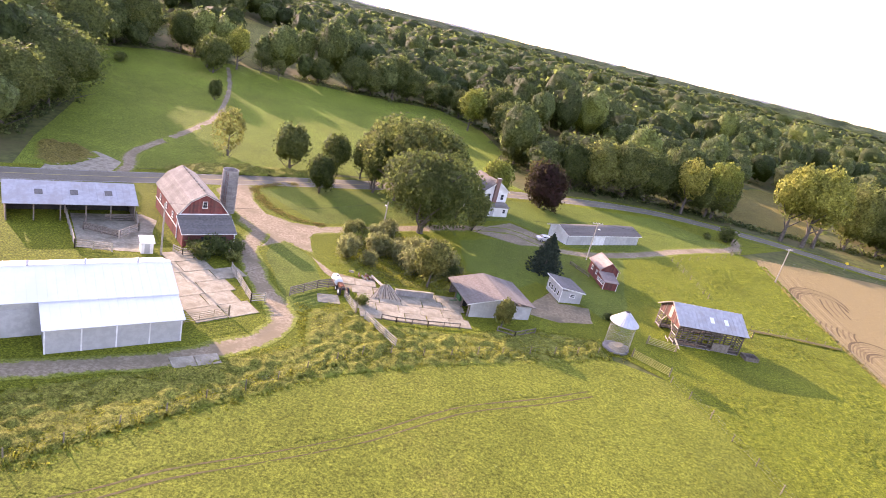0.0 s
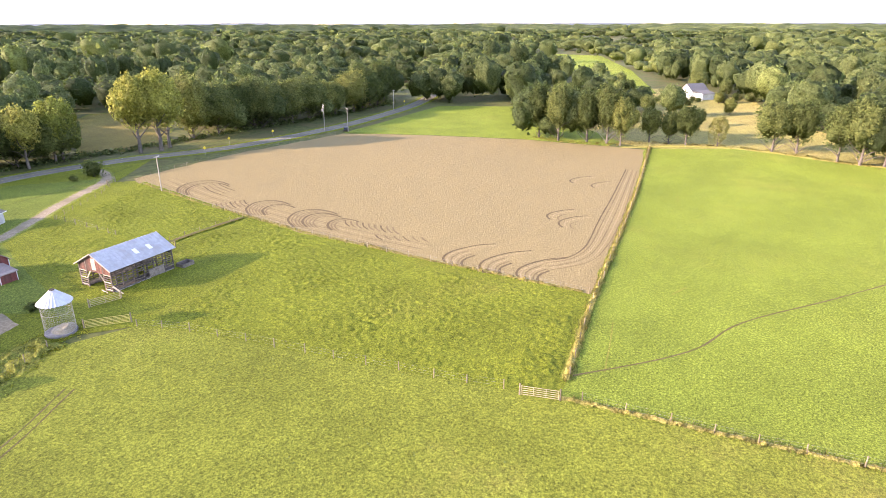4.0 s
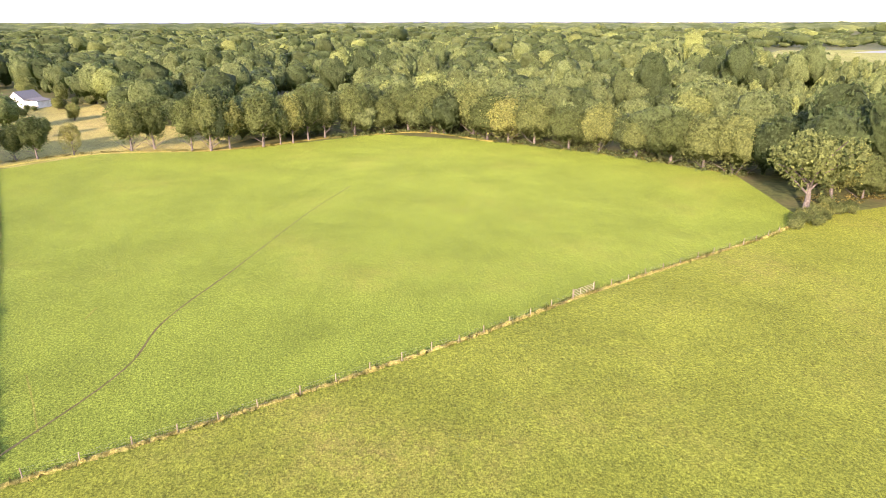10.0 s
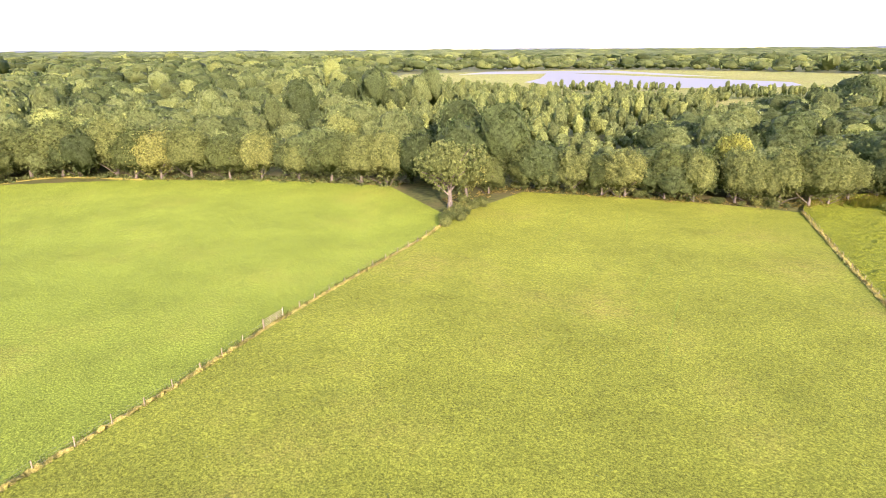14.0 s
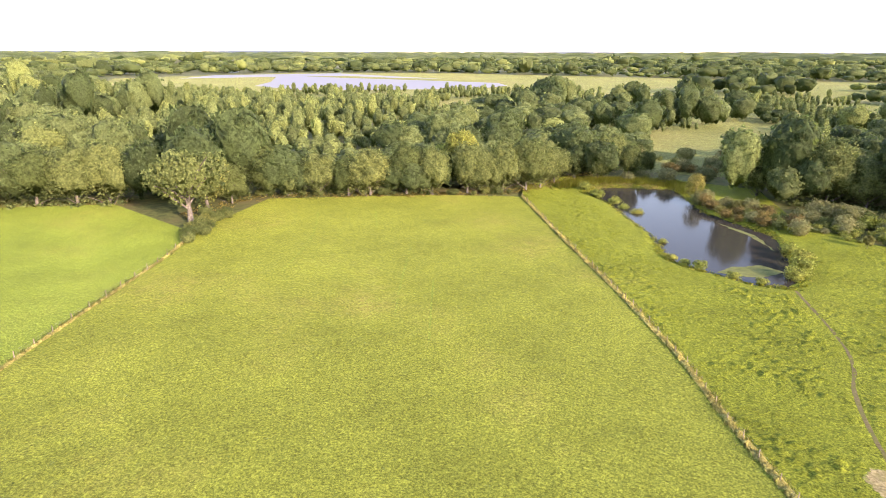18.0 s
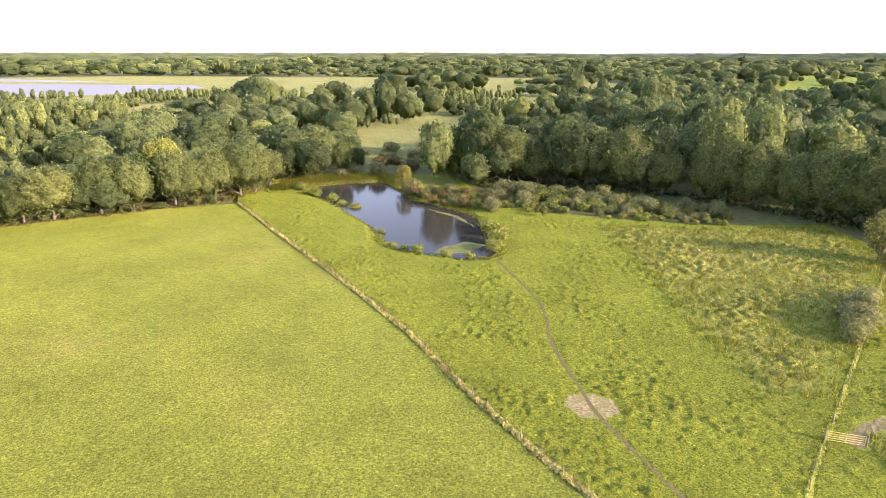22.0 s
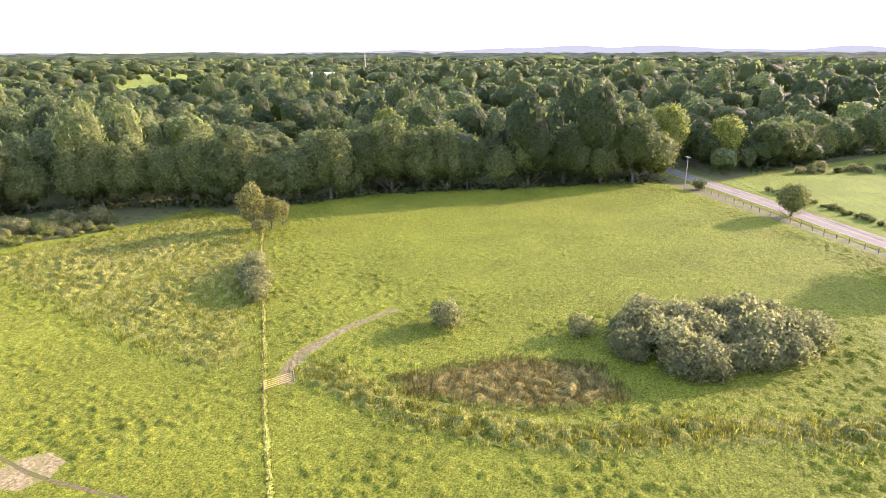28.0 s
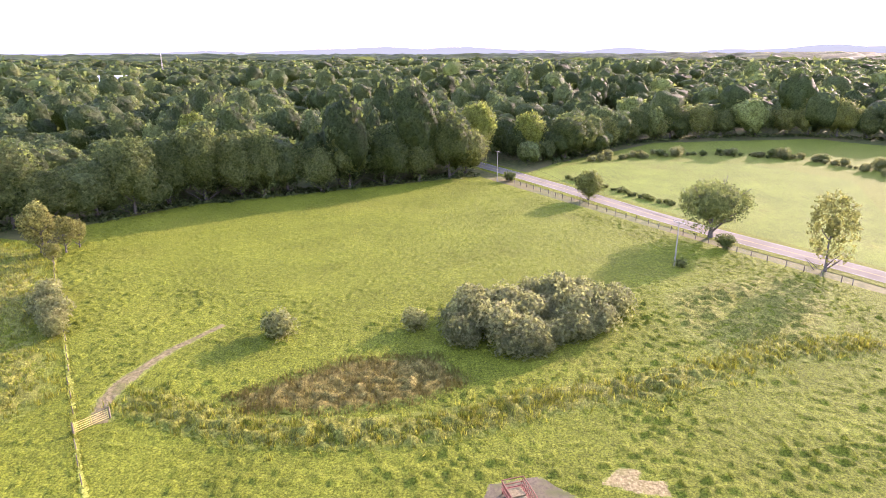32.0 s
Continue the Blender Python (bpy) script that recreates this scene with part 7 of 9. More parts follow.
def slab_yard(name, cx, cy, turn, cols, rows, w, h, poly, label, gap=0.05):
    """Concrete slabs with weedy joints, those inside an outline."""
    rng = random.Random(cols)
    base = tagged(new(name), label, "paving", kind="structure")
    base.matrix_basis = pose(cx, cy, 0, 0, 0, turn)
    m = base.matrix_basis
    kinds = []
    for k in range(5):
        bm = bmesh.new()
        d = [rng.uniform(-0.06, 0.06) for _ in range(8)]
        slab(bm, [(-w / 2 + gap + d[0], -h / 2 + gap + d[1], 0), (w / 2 - gap + d[2], -h / 2 + gap + d[3], 0), (w / 2 - gap + d[4], h / 2 - gap + d[5], 0), (-w / 2 + gap + d[6], h / 2 - gap + d[7], 0)], 0.12)
        me = bpy.data.meshes.new("slab")
        bm.to_mesh(me)
        bm.free()
        me.materials.append(M["concrete"])
        kinds.append(me)
    for i in range(cols):
        for j in range(rows):
            x, y = (i - cols / 2 + 0.5 + 0.2 * (j % 2)) * w, (j - rows / 2 + 0.5) * h
            p = m @ Vector((x, y, 0))
            if inside(poly, p.x, p.y) > -0.6:
                ob = new("slab", kinds[rng.randrange(5)])
                ob.parent = base
                ob.matrix_basis = pose(x, y, 0.13 + rng.uniform(-0.02, 0.02), rng.uniform(-0.6, 0.6), rng.uniform(-0.6, 0.6), 0)


slab_yard("slab_yard", -3, 83.5, 16, 11, 6, 3.3, 2.5, [(-19, 92), (-14, 87), (-8.5, 77.5), (4.5, 81), (6.5, 90), (2, 89), (-6, 86.5), (-12, 91), (-17, 94)], "cracked concrete slabs with weeds in the joints")
slab_yard("barn_yard", -32, 74, 48, 6, 8, 4.2, 3.4, [(-40, 80), (-33, 70), (-28, 65.5), (-22.5, 70), (-24, 73.5), (-29.5, 80.5), (-34, 83)], "broad worn concrete yard between the barns")
slab_yard("culvert", -23.2, 57.3, 38, 2, 1, 2.6, 2.2, [(-28, 53), (-19, 58), (-20, 62), (-27, 60)], "two pale concrete slabs over a culvert")
slab_yard("loose_slab", -14.2, 79.6, 20, 1, 1, 3.2, 2.8, [(-17, 76), (-11, 77), (-11, 83), (-17, 82)], "lone concrete slab in the weeds")


# ---- loose things on the farm ----
def build_tractor():
    r = thing("small_tractor", -12.9, 82.4, 120, "small faded orange tractor with a white tank", "tractor")
    part("hood", shaped(box, 0.1, 1.5, -0.35, 0.35, 0.6, 1.15), M["orange"], r)
    part("seat", shaped(box, -0.6, -0.1, -0.25, 0.25, 0.85, 1.2), M["rubber"], r)
    part("fender", shaped(box, -0.9, 0.0, -0.7, -0.45, 0.8, 1.0), M["orange"], r)
    part("fender", shaped(box, -0.9, 0.0, 0.45, 0.7, 0.8, 1.0), M["orange"], r)
    part("steering_column", shaped(rod, (0.1, 0, 1.0), (-0.1, 0, 1.45), 0.03, 0.03, 6), M["rubber"], r)
    for x, y, q in ((-0.5, -0.65, 0.6), (-0.5, 0.65, 0.6), (1.2, -0.5, 0.36), (1.2, 0.5, 0.36)):
        w = part("wheel", shaped(rod, (x, y - 0.13, q), (x, y + 0.13, q), q, q, 16), M["rubber"], r)
        part("rim", shaped(rod, (x, y - 0.15, q), (x, y + 0.15, q), q * 0.5, q * 0.5, 12), M["tank"], w)
    t = thing("spray_tank", -14.3, 84.6, 120, "white plastic sprayer tank on a trailer", "tank")
    part("tank", shaped(rod, (-0.9, 0, 1.05), (0.9, 0, 1.05), 0.62, 0.62, 18), M["tank"], t)
    part("frame", shaped(box, -1.2, 1.2, -0.5, 0.5, 0.35, 0.45), M["rust"], t)
    part("lid", shaped(rod, (0, 0, 1.66), (0, 0, 1.75), 0.18, 0.18, 10), M["rubber"], t)
    for y in (-0.7, 0.7):
        part("wheel", shaped(rod, (0, y - 0.1, 0.33), (0, y + 0.1, 0.33), 0.33, 0.33, 14), M["rubber"], t)


build_tractor()


def build_pole_pile():
    r = thing("pole_pile", -6.9, 85.4, 20, "leaning pile of grey weathered poles", "wood pile")
    rng = random.Random(3)
    for i in range(26):
        x = -1.9 + i * 0.15
        part("pole", shaped(rod, (x * 1.25 + rng.uniform(-0.1, 0.1), -1.5 + rng.uniform(-0.2, 0.2), 0.12), (x * 0.35, 0.5 + rng.uniform(-0.1, 0.2), 1.35 + rng.uniform(-0.2, 0.25)), 0.07, 0.05, 6), M["pale_wood"] if i % 3 else M["wood"], r)
    part("trestle", shaped(beam, (-0.9, 0.45, 0.95), (0.9, 0.45, 0.95), 0.12), M["wood"], r)
    for x in (-0.9, 0.9):
        part("trestle_leg", shaped(beam, (x, 0.45, 0), (x, 0.45, 0.95), 0.12), M["wood"], r)
    w = thing("retaining_wall", -2.6, 87.0, 18, "low grey concrete wall above the slab", "wall")
    part("wall", shaped(box, -3.0, 3.0, 0, 0.3, 0, 1.0), M["stave"], w)
    part("cap", shaped(box, -3.05, 3.05, -0.05, 0.35, 1.0, 1.1), M["concrete"], w)
    b = thing("timber_beam", -8.6, 88.2, -55, "long pale timber lying by the slab", "timber")
    part("timber", shaped(beam, (-2.4, 0, 0.55), (2.4, 0, 0.8), 0.22, 0.3), M["pale_wood"], b)
    for u in (-1.8, 1.8):
        part("block", shaped(box, u - 0.25, u + 0.25, -0.25, 0.25, 0, 0.55), M["wood"], b)
    h = thing("scrap_heap", -11.5, 90.0, 0, "small heap of dark scrap and sheets", "scrap")
    for i in range(14):
        x, y = rng.uniform(-1.4, 1.4), rng.uniform(-0.9, 0.9)
        part("scrap_piece", shaped(beam, (x, y, 0.1 + rng.uniform(0, 0.5)), (x + rng.uniform(-0.9, 0.9), y + rng.uniform(-0.9, 0.9), 0.15 + rng.uniform(0, 0.3)), 0.12, 0.3), M["rust"] if i % 2 else M["pale_wood"], h)


build_pole_pile()


M["straw"] = surface("old_straw", (0.19, 0.15, 0.075), (0.29, 0.235, 0.125), fine=4.0, world_space=False)


def build_feeder():
    r = thing("hay_feeder", -48.2, 0.4, 25, "rusty red steel cattle feeder wagon", "feeder")
    L, W, H = 4.6, 2.2, 1.5
    for z in (0.55, 0.95, H):
        for y in (-W / 2, W / 2):
            part("rail", shaped(beam, (-L / 2, y, z), (L / 2, y, z), 0.07), M["rust"], r)
        for x in (-L / 2, L / 2):
            part("rail", shaped(beam, (x, -W / 2, z), (x, W / 2, z), 0.07), M["rust"], r)
    for k in range(15):
        x = -L / 2 + L * k / 14
        for y, s in ((-W / 2, 1), (W / 2, -1)):
            part("bar", shaped(beam, (x, y + s * 0.25, 0.55), (x, y, H), 0.04), M["rust"], r)
    part("trough", shaped(box, -L / 2, L / 2, -W / 2 + 0.1, W / 2 - 0.1, 0.42, 0.55), M["rust"], r)
    for k in range(9):
        part("straw", shaped(box, -2 + 0.45 * k, -1.62 + 0.45 * k, -0.75, 0.7, 0.55, 0.66 + 0.05 * (k % 3)), M["straw"], r)
    for x in (-L / 2 + 0.1, L / 2 - 0.1):
        for y in (-W / 2 + 0.1, W / 2 - 0.1):
            part("leg", shaped(box, x - 0.06, x + 0.06, y - 0.06, y + 0.06, 0, 0.55), M["rust"], r)


build_feeder()


def build_car(x, y, turn, material, label):
    r = thing("car", x, y, turn, label, "car", group="parked cars")
    bm = bmesh.new()
    prof = [(-2.1, 0.35), (-2.15, 0.75), (-1.9, 0.95), (-1.45, 1.0), (-0.95, 1.42), (0.75, 1.45), (1.35, 1.0), (2.0, 0.85), (2.15, 0.6), (2.1, 0.35)]
    a = [bm.verts.new((px, -0.82 + (0.14 if pz > 1.2 else 0), pz)) for px, pz in prof]
    b = [bm.verts.new((px, 0.82 - (0.14 if pz > 1.2 else 0), pz)) for px, pz in prof]
    bm.faces.new(a)
    bm.faces.new(b[::-1])
    for i in range(len(prof)):
        j = (i + 1) % len(prof)
        bm.faces.new((a[i], b[i], b[j], a[j]))
    bmesh.ops.recalc_face_normals(bm, faces=bm.faces[:])
    part("body", bm, material, r)
    for y in (-0.80, 0.78):
        part("side_window", shaped(box, -1.0, 0.85, y, y + 0.02, 1.02, 1.3), M["glass"], r)
    part("windscreen", shaped(beam, (0.86, 0, 1.4), (1.36, 0, 1.05), 1.25, 0.03), M["glass"], r)
    part("rear_window", shaped(beam, (-1.4, 0, 1.06), (-1.0, 0, 1.4), 1.25, 0.03), M["glass"], r)
    for wx in (-1.35, 1.35):
        for wy in (-0.8, 0.8):
            w = part("wheel", shaped(rod, (wx, wy - 0.1, 0.33), (wx, wy + 0.1, 0.33), 0.33, 0.33, 16), M["rubber"], r)
            part("rim", shaped(rod, (wx, wy - 0.12, 0.33), (wx, wy + 0.12, 0.33), 0.19, 0.19, 12), M["wire"], w)


build_car(21.8, 133.4, 20, M["car_silver"], "silver car parked before the garage")
build_car(176.5, 174.0, 40, M["car_dark"], "dark car parked in the field entrance")

b = thing("white_hut", -41.4, 80.4, 35, "small white box hut on the concrete", "hut")
part("wall", shaped(box, -0.8, 0.8, -0.9, 0.9, 0, 1.7), M["white"], b)
part("roof", shaped(slab, [(-1.0, -1.1, 1.75), (1.0, -1.1, 1.75), (1.0, 1.1, 2.1), (-1.0, 1.1, 2.1)], 0.08), M["white"], b)
part("door", shaped(box, -0.35, 0.35, -0.93, -0.9, 0.05, 1.5), M["grey_paint"], b)


def road_sign(x, y, turn, diamond=True):
    r = thing("road_sign", x, y, turn, "yellow road warning sign on a thin post", "sign", group="road signs")
    part("post", shaped(rod, (0, 0, -0.3), (0, 0, 2.3), 0.04, 0.04, 6), M["wire"], r)
    bm = bmesh.new()
    q = 0.55
    pts = [(0, -0.05, 2.3 - q), (q, -0.05, 2.3), (0, -0.05, 2.3 + q), (-q, -0.05, 2.3)]
    f = [bm.verts.new(p) for p in pts]
    g = [bm.verts.new((p[0], -0.02, p[2])) for p in pts]
    bm.faces.new(f)
    bm.faces.new(g[::-1])
    for i in range(4):
        bm.faces.new((f[i], g[i], g[(i + 1) % 4], f[(i + 1) % 4]))
    bmesh.ops.recalc_face_normals(bm, faces=bm.faces[:])
    part("plate", bm, M["sign_yellow"], r)


for x, y in ((115, 177.5), (131, 186.5), (150, 186), (252, 205)):
    road_sign(x, y, -35)


M["house_grey"] = paint("grey_roof_shingles", (0.13, 0.128, 0.125), (0.18, 0.176, 0.172), 0.95, fine=3.0)


def far_house(x, y, turn, w, l, e, p, wall, roof, label, wing=True):
    r = thing("house", x, y, turn, label, "house")
    bm = bmesh.new()
    v = [bm.verts.new((xx, yy, z)) for yy in (-l / 2, l / 2) for xx, z in ((-w / 2, -1), (w / 2, -1), (w / 2, e), (0, p - 0.15), (-w / 2, e))]
    bm.faces.new(v[:5])
    bm.faces.new(v[5:][::-1])
    for i in range(5):
        bm.faces.new((v[i], v[5 + i], v[5 + (i + 1) % 5], v[(i + 1) % 5]))
    bmesh.ops.recalc_face_normals(bm, faces=bm.faces[:])
    part("wall", bm, wall, r)
    for s in (-1, 1):
        part("roof", shaped(slab, [(s * (w / 2 + 0.5), -s * (l / 2 + 0.4), e - 0.2), (s * (w / 2 + 0.5), s * (l / 2 + 0.4), e - 0.2), (0, s * (l / 2 + 0.4), p), (0, -s * (l / 2 + 0.4), p)], 0.15), roof, r)
    for yy in (-l / 4, l / 4):
        window(r, -w / 2, yy, 1.0, 1.3, 1.4, "-x")
        window(r, w / 2, yy, 1.0, 1.3, 1.4, "+x")
    window(r, 0, -l / 2, 1.2, 1.4, 1.5, "-y")
    if wing:
        part("wing", shaped(box, -w / 2 - 6, -w / 2 - 0.05, -l / 2 + 1, l / 2 - 2, -1, e * 0.75), wall, r)
        part("wing_roof", shaped(slab, [(-w / 2 - 6.5, -l / 2 + 0.5, e * 0.75), (-w / 2 - 0.06, -l / 2 + 0.5, e * 1.02), (-w / 2 - 0.06, l / 2 - 1.5, e * 1.02), (-w / 2 - 6.5, l / 2 - 1.5, e * 0.75)], 0.15), roof, r)


far_house(372, 92, 60, 8.5, 12, 4.6, 8.2, M["white"], M["house_grey"], "large white house with a grey roof beyond the tree row")
far_house(478, -110, 20, 10, 14, 9.0, 12.5, M["pale_wood"], M["shingle"], "house with a tan roof among the woods", False)
far_house(765, -1144, 10, 14, 22, 5.0, 8.0, M["white"], M["white_tin"], "white house on the lake shore", False)
far_house(-766, -545, 30, 22, 34, 12.0, 13.0, M["white"], M["white_tin"], "wide white flat building above the trees", False)


def build_mast():
    r = thing("radio_mast", -905, -560, 0, "thin steel lattice radio mast over the woods", "mast")
    bm = bmesh.new()
    for i in range(3):
        a = 2.1 * i
        beam(bm, (1.2 * math.cos(a), 1.2 * math.sin(a), 0), (0.3 * math.cos(a), 0.3 * math.sin(a), 41), 0.35)
    part("leg", bm, M["wire"], r)
    bm = bmesh.new()
    for k in range(20):
        z, q = 2.0 * k, 1.2 - 0.9 * k / 20
        for i in range(3):
            a, b = 2.1 * i, 2.1 * (i + 1)
            beam(bm, (q * math.cos(a), q * math.sin(a), z), (q * math.cos(b), q * math.sin(b), z + 2), 0.18)
    part("lattice", bm, M["wire"], r)


build_mast()
# ---- single trees and bushes ----
GIANT = make_tree("maple_tree", 81, 17.2, 9.2, -1.2, 0.6, M["leaf"], 5200, 0.38, 11, "very broad old maple tree on the lawn", limbs=11, core=0.8)
OPENT = make_tree("locust_tree", 83, 15.0, 5.8, 2.2, 0.3, M["leaf_airy"], 1700, 0.38, 11, "airy tall tree with an open crown", limbs=12, core=0.38)
SMALL = make_tree("young_tree", 85, 6.2, 2.1, 0.4, 0.12, M["leaf_olive"], 1100, 0.2, 10, "slim young pale green tree")
OLIVE = make_tree("ash_tree", 87, 12.0, 4.2, -1.5, 0.26, M["leaf_olive"], 1500, 0.32, 13, "thin olive-green roadside tree", limbs=8, core=0.3)


def make_spruce():
    rng = np.random.default_rng(91)
    root = new("spruce_tree")
    verts, faces = [], []
    tube(verts, faces, (0, 0, -0.3), (0, 0, 8.2), 0.2, 0.03, 7)
    part("trunk", mesh_from("trunk", np.array(verts), np.array(faces)), M["bark"], root)
    n = 3400
    f = rng.random(n) ** 0.75
    z = 0.3 + 7.6 * (1 - f)
    a = rng.uniform(0, 6.283, n)
    layer = 0.82 + 0.18 * np.sin(z * 9.0)
    r = 4.1 * f ** 0.8 * layer * rng.uniform(0.55, 1.08, n)
    p = np.stack([r * np.cos(a), r * np.sin(a), z - 0.12 * r], 1)
    d = unit(np.stack([np.cos(a), np.sin(a), 0.35 + 0 * a], 1))
    v, q, m = cards(rng, p, d, 0.2, 0.7, 0.5)
    part("foliage", mesh_from("foliage", v, q, normals=m), M["needle"], root)
    tagged(root, "dark blue-green spruce on the shaded lawn", "tree")
    root.location = (0, 0, -900)
    return root


SPRUCE = make_spruce()
OAK_ROAD = make_tree("oak_tree", 89, 13.6, 9.2, 0.6, 0.55, M["leaf"], 3600, 0.36, 13, "spreading oak beside the road", limbs=12, core=0.62)
place(SPRUCE, 20.0, 113.6)
place(GIANT, -5.4, 118, 0.99)
place(OPENT, -13.5, 136, 1.3)
place(OPENT, -7, 141, 1.28, 70)
place(OAKS[1], -3, 148, 0.95, label="round green tree near the farmhouse")
place(OPENT, -18, 144, 1.1, 200, label="tall airy tree between road and lawn")
place(OPENT, -10, 149, 1.2, 130, label="tall airy tree between road and lawn")
place(LIME, 9, 152, 0.72, label="bright yellow-green tree behind the farmhouse")
place(TALLS[2], -19, 138, 0.8, label="slim tall tree on the lawn's edge")
place(TALLS[1], 1, 134, 0.75, label="slim tall tree behind the maple")
place(OAKS[2], 5, 128, 0.6, label="low round tree beside the maple")
place(OAKS[0], -29, 128, 0.66, label="small round tree on the lawn")
place(OAKS[2], -40, 142, 0.82, tall=0.85, label="round dense tree beside the road")
place(OAKS[3], -31, 149, 0.72, label="green tree on the bank above the road")
place(TALLS[0], -20, 141, 0.62, label="slim green tree on the lawn")
place(TALLS[1], -24, 147, 0.6, label="slim green tree on the bank above the road")
place(OLIVE, -54, 139, 0.95, label="slender airy tree at the foot of the hillside")
place(RED, 22.5, 163, 1.3)
place(SMALL, -1.2, 92, 1.35, label="leafy young tree by the slab yard")
place(SMALL, 11.2, 83.8, 0.78, label="small pale tree before the machine shed")
place(PALE, 116, 199, 1.45, label="tall pale yellow-green cottonwood by the road")
place(PALE, 105, 198, 1.55, 40, label="tall pale yellow-green cottonwood by the road")
place(PALE, 111, 196, 1.62, label="tall pale yellow-green cottonwood by the road")
place(PALE, 73, 202, 1.12)
place(OAK_ROAD, -141, 40, 0.92, label="spreading oak beside the road")
place(OAKS[3], -175, 16, 0.76, tall=0.85, label="dense round tree beside the road")
place(OLIVE, -120.5, 55.5, 1.05, tall=1.2)
place(OAKS[2], -79, 188, 0.42, label="dark small tree on the hillside field")
place(OAKS[0], -94.4, 221, 1.0, label="tall tree at the top of the hillside field")
place(OAKS[1], -99, 226, 0.8, label="tall tree at the top of the hillside field")
place(PALE, -92, 236, 0.95, label="pale yellow tree at the top of the hillside")
place(OPENT, -84, 240, 0.6, 20, label="thin tree at the top of the hillside")
place(OPENT, -77, 240, 0.5, label="thin tree at the top of the hillside")
place(BUSHES[0], -116, 200, 1.2, label="lone bush on the hillside field")
SHOWY = [(44, -182, 1.05, 1.0), (52, -190, 0.8, 0.9), (-163, -92, 1.1, 1.0), (-187, -60, 0.85, 1.1), (-226, -20, 1.25, 1.1), (-240, -2, 1.1, 1.0), (-208, -68, 1.15, 1.0), (-190, -95, 1.0, 1.0), (-262, -60, 1.2, 1.1), (84, 205, 1.15, 1.0), (-2, 254, 1.0, 1.0), (-226, -130, 1.0, 1.1)]
OAK_LONE = make_tree("oak_tree", 95, 12.5, 6.8, 2.0, 0.5, M["leaf"], 2600, 0.4, 16, "gnarled spreading oak at the fence corner", limbs=12, core=0.6)
place(OAK_LONE, 97, -123, 1.42)
WILLOW = make_tree("willow_tree", 97, 11.0, 3.4, 0.8, 0.24, M["leaf_olive"], 1300, 0.34, 6, "leaning pale willow tree in the fence line", limbs=10, core=0.35)
for x, y, q, h in ((-108, -97.5, 1.0, 1.05), (-111.5, -95.5, 0.75, 0.95), (-115, -95, 0.62, 0.9), (-110, -100, 0.7, 1.0), (-104.5, -92.5, 0.5, 0.8)):
    place(WILLOW, x, y, q, tall=h, group="willows in the fence line")
place(SMALL, -55, -146, 0.55, tall=0.9, label="small thorn tree beside the pond")

for x, y, q, h in SHOWY:
    place(LIME, x, y, q, tall=h, group="bright trees in the woods")

# trees along the edges of the woods
ROW = [(206, 105), (204, 92), (208, 78), (219, 67), (224, 50), (226, 30), (218, 5), (219, -14), (228, -33)]
EDGE = [(229, -40), (232, -57), (230, -76), (202, -93), (168, -117), (130, -136)]
EDGE2 = [(103, -130), (96, -154), (72, -163), (46, -173), (27, -182), (14, -206), (0, -234)]
EDGE3 = [(-50, -188), (-66, -187), (-91, -172), (-113, -148), (-124, -129), (-134, -110), (-157, -93), (-176, -66), (-210, -20)]
EDGE4 = [(-240, 8), (-292, 50), (-298, 124), (-240, 168), (-134, 116)]
EDGE5 = [(28, 194), (50, 204), (72, 207), (112, 206), (150, 209), (205, 209), (262, 222)]
EDGE6 = [(-92, 112), (-102, 148), (-119, 176), (-137, 206), (-122, 231), (-108, 240)]
EDGE7 = [(-72, 252), (-52, 260), (-34, 272), (-16, 286), (8, 264), (18, 230), (14, 204)]
rng = random.Random(12)
for line, step, low, high in ((EDGE, 9.5, 0.85, 1.08), (EDGE2, 7.5, 0.55, 0.85), (EDGE3, 9, 0.8, 1.08), (EDGE4, 10, 0.7, 1.0), (EDGE5, 9.5, 0.85, 1.12), (EDGE6, 10, 0.8, 1.15), (EDGE7, 9, 0.7, 0.95)):
    gone = 0
    pts = spline(line, 0.5)
    for i in range(1, len(pts)):
        gone += 0.5
        if gone >= step:
            gone = rng.uniform(-2, 2)
            x, y = pts[i][0] + rng.uniform(-1.5, 1.5), pts[i][1] + rng.uniform(-1.5, 1.5)
            if math.hypot(x - 108, y - 204) < 22:
                continue
            proto = rng.choice([*BIG, *BIG, *SLIM, BIG[0], BIG[2]])
            place(proto, x, y, rng.uniform(low, high * 1.12), tall=rng.uniform(0.7, 0.95), group="trees along the wood's edge")

# the open row between the fields: foot, height and width of each tree
for x, y, h, w in ((206.5, 104.5, 20, 10), (204, 95.5, 20.5, 10), (207.5, 86, 18, 10.5), (208.4, 79, 21, 11), (207, 73.5, 16.5, 8), (219, 67.5, 12.5, 8), (220, 61, 11.5, 7), (221.5, 55.5, 13.5, 9), (225.5, 29, 17, 12), (226.5, 22, 17.5, 11), (219, 10, 18, 10), (217, 4, 20.5, 13), (218.5, -2, 17, 10), (218, -13, 18.5, 13), (220.5, -19, 14, 8), (222, -23.5, 17, 10), (226, -29.5, 19.5, 11), (229, -36, 18, 11)):
    q = w / 9.4
    place(TALLS[int(x + y) % 3], x, y, q, tall=h / 17.5 / q, label="tall green tree in the row between fields", group="trees in the open row")
place(OLIVE, 225.5, 46, 0.85, label="pale olive tree in the row between fields", group="trees in the open row")

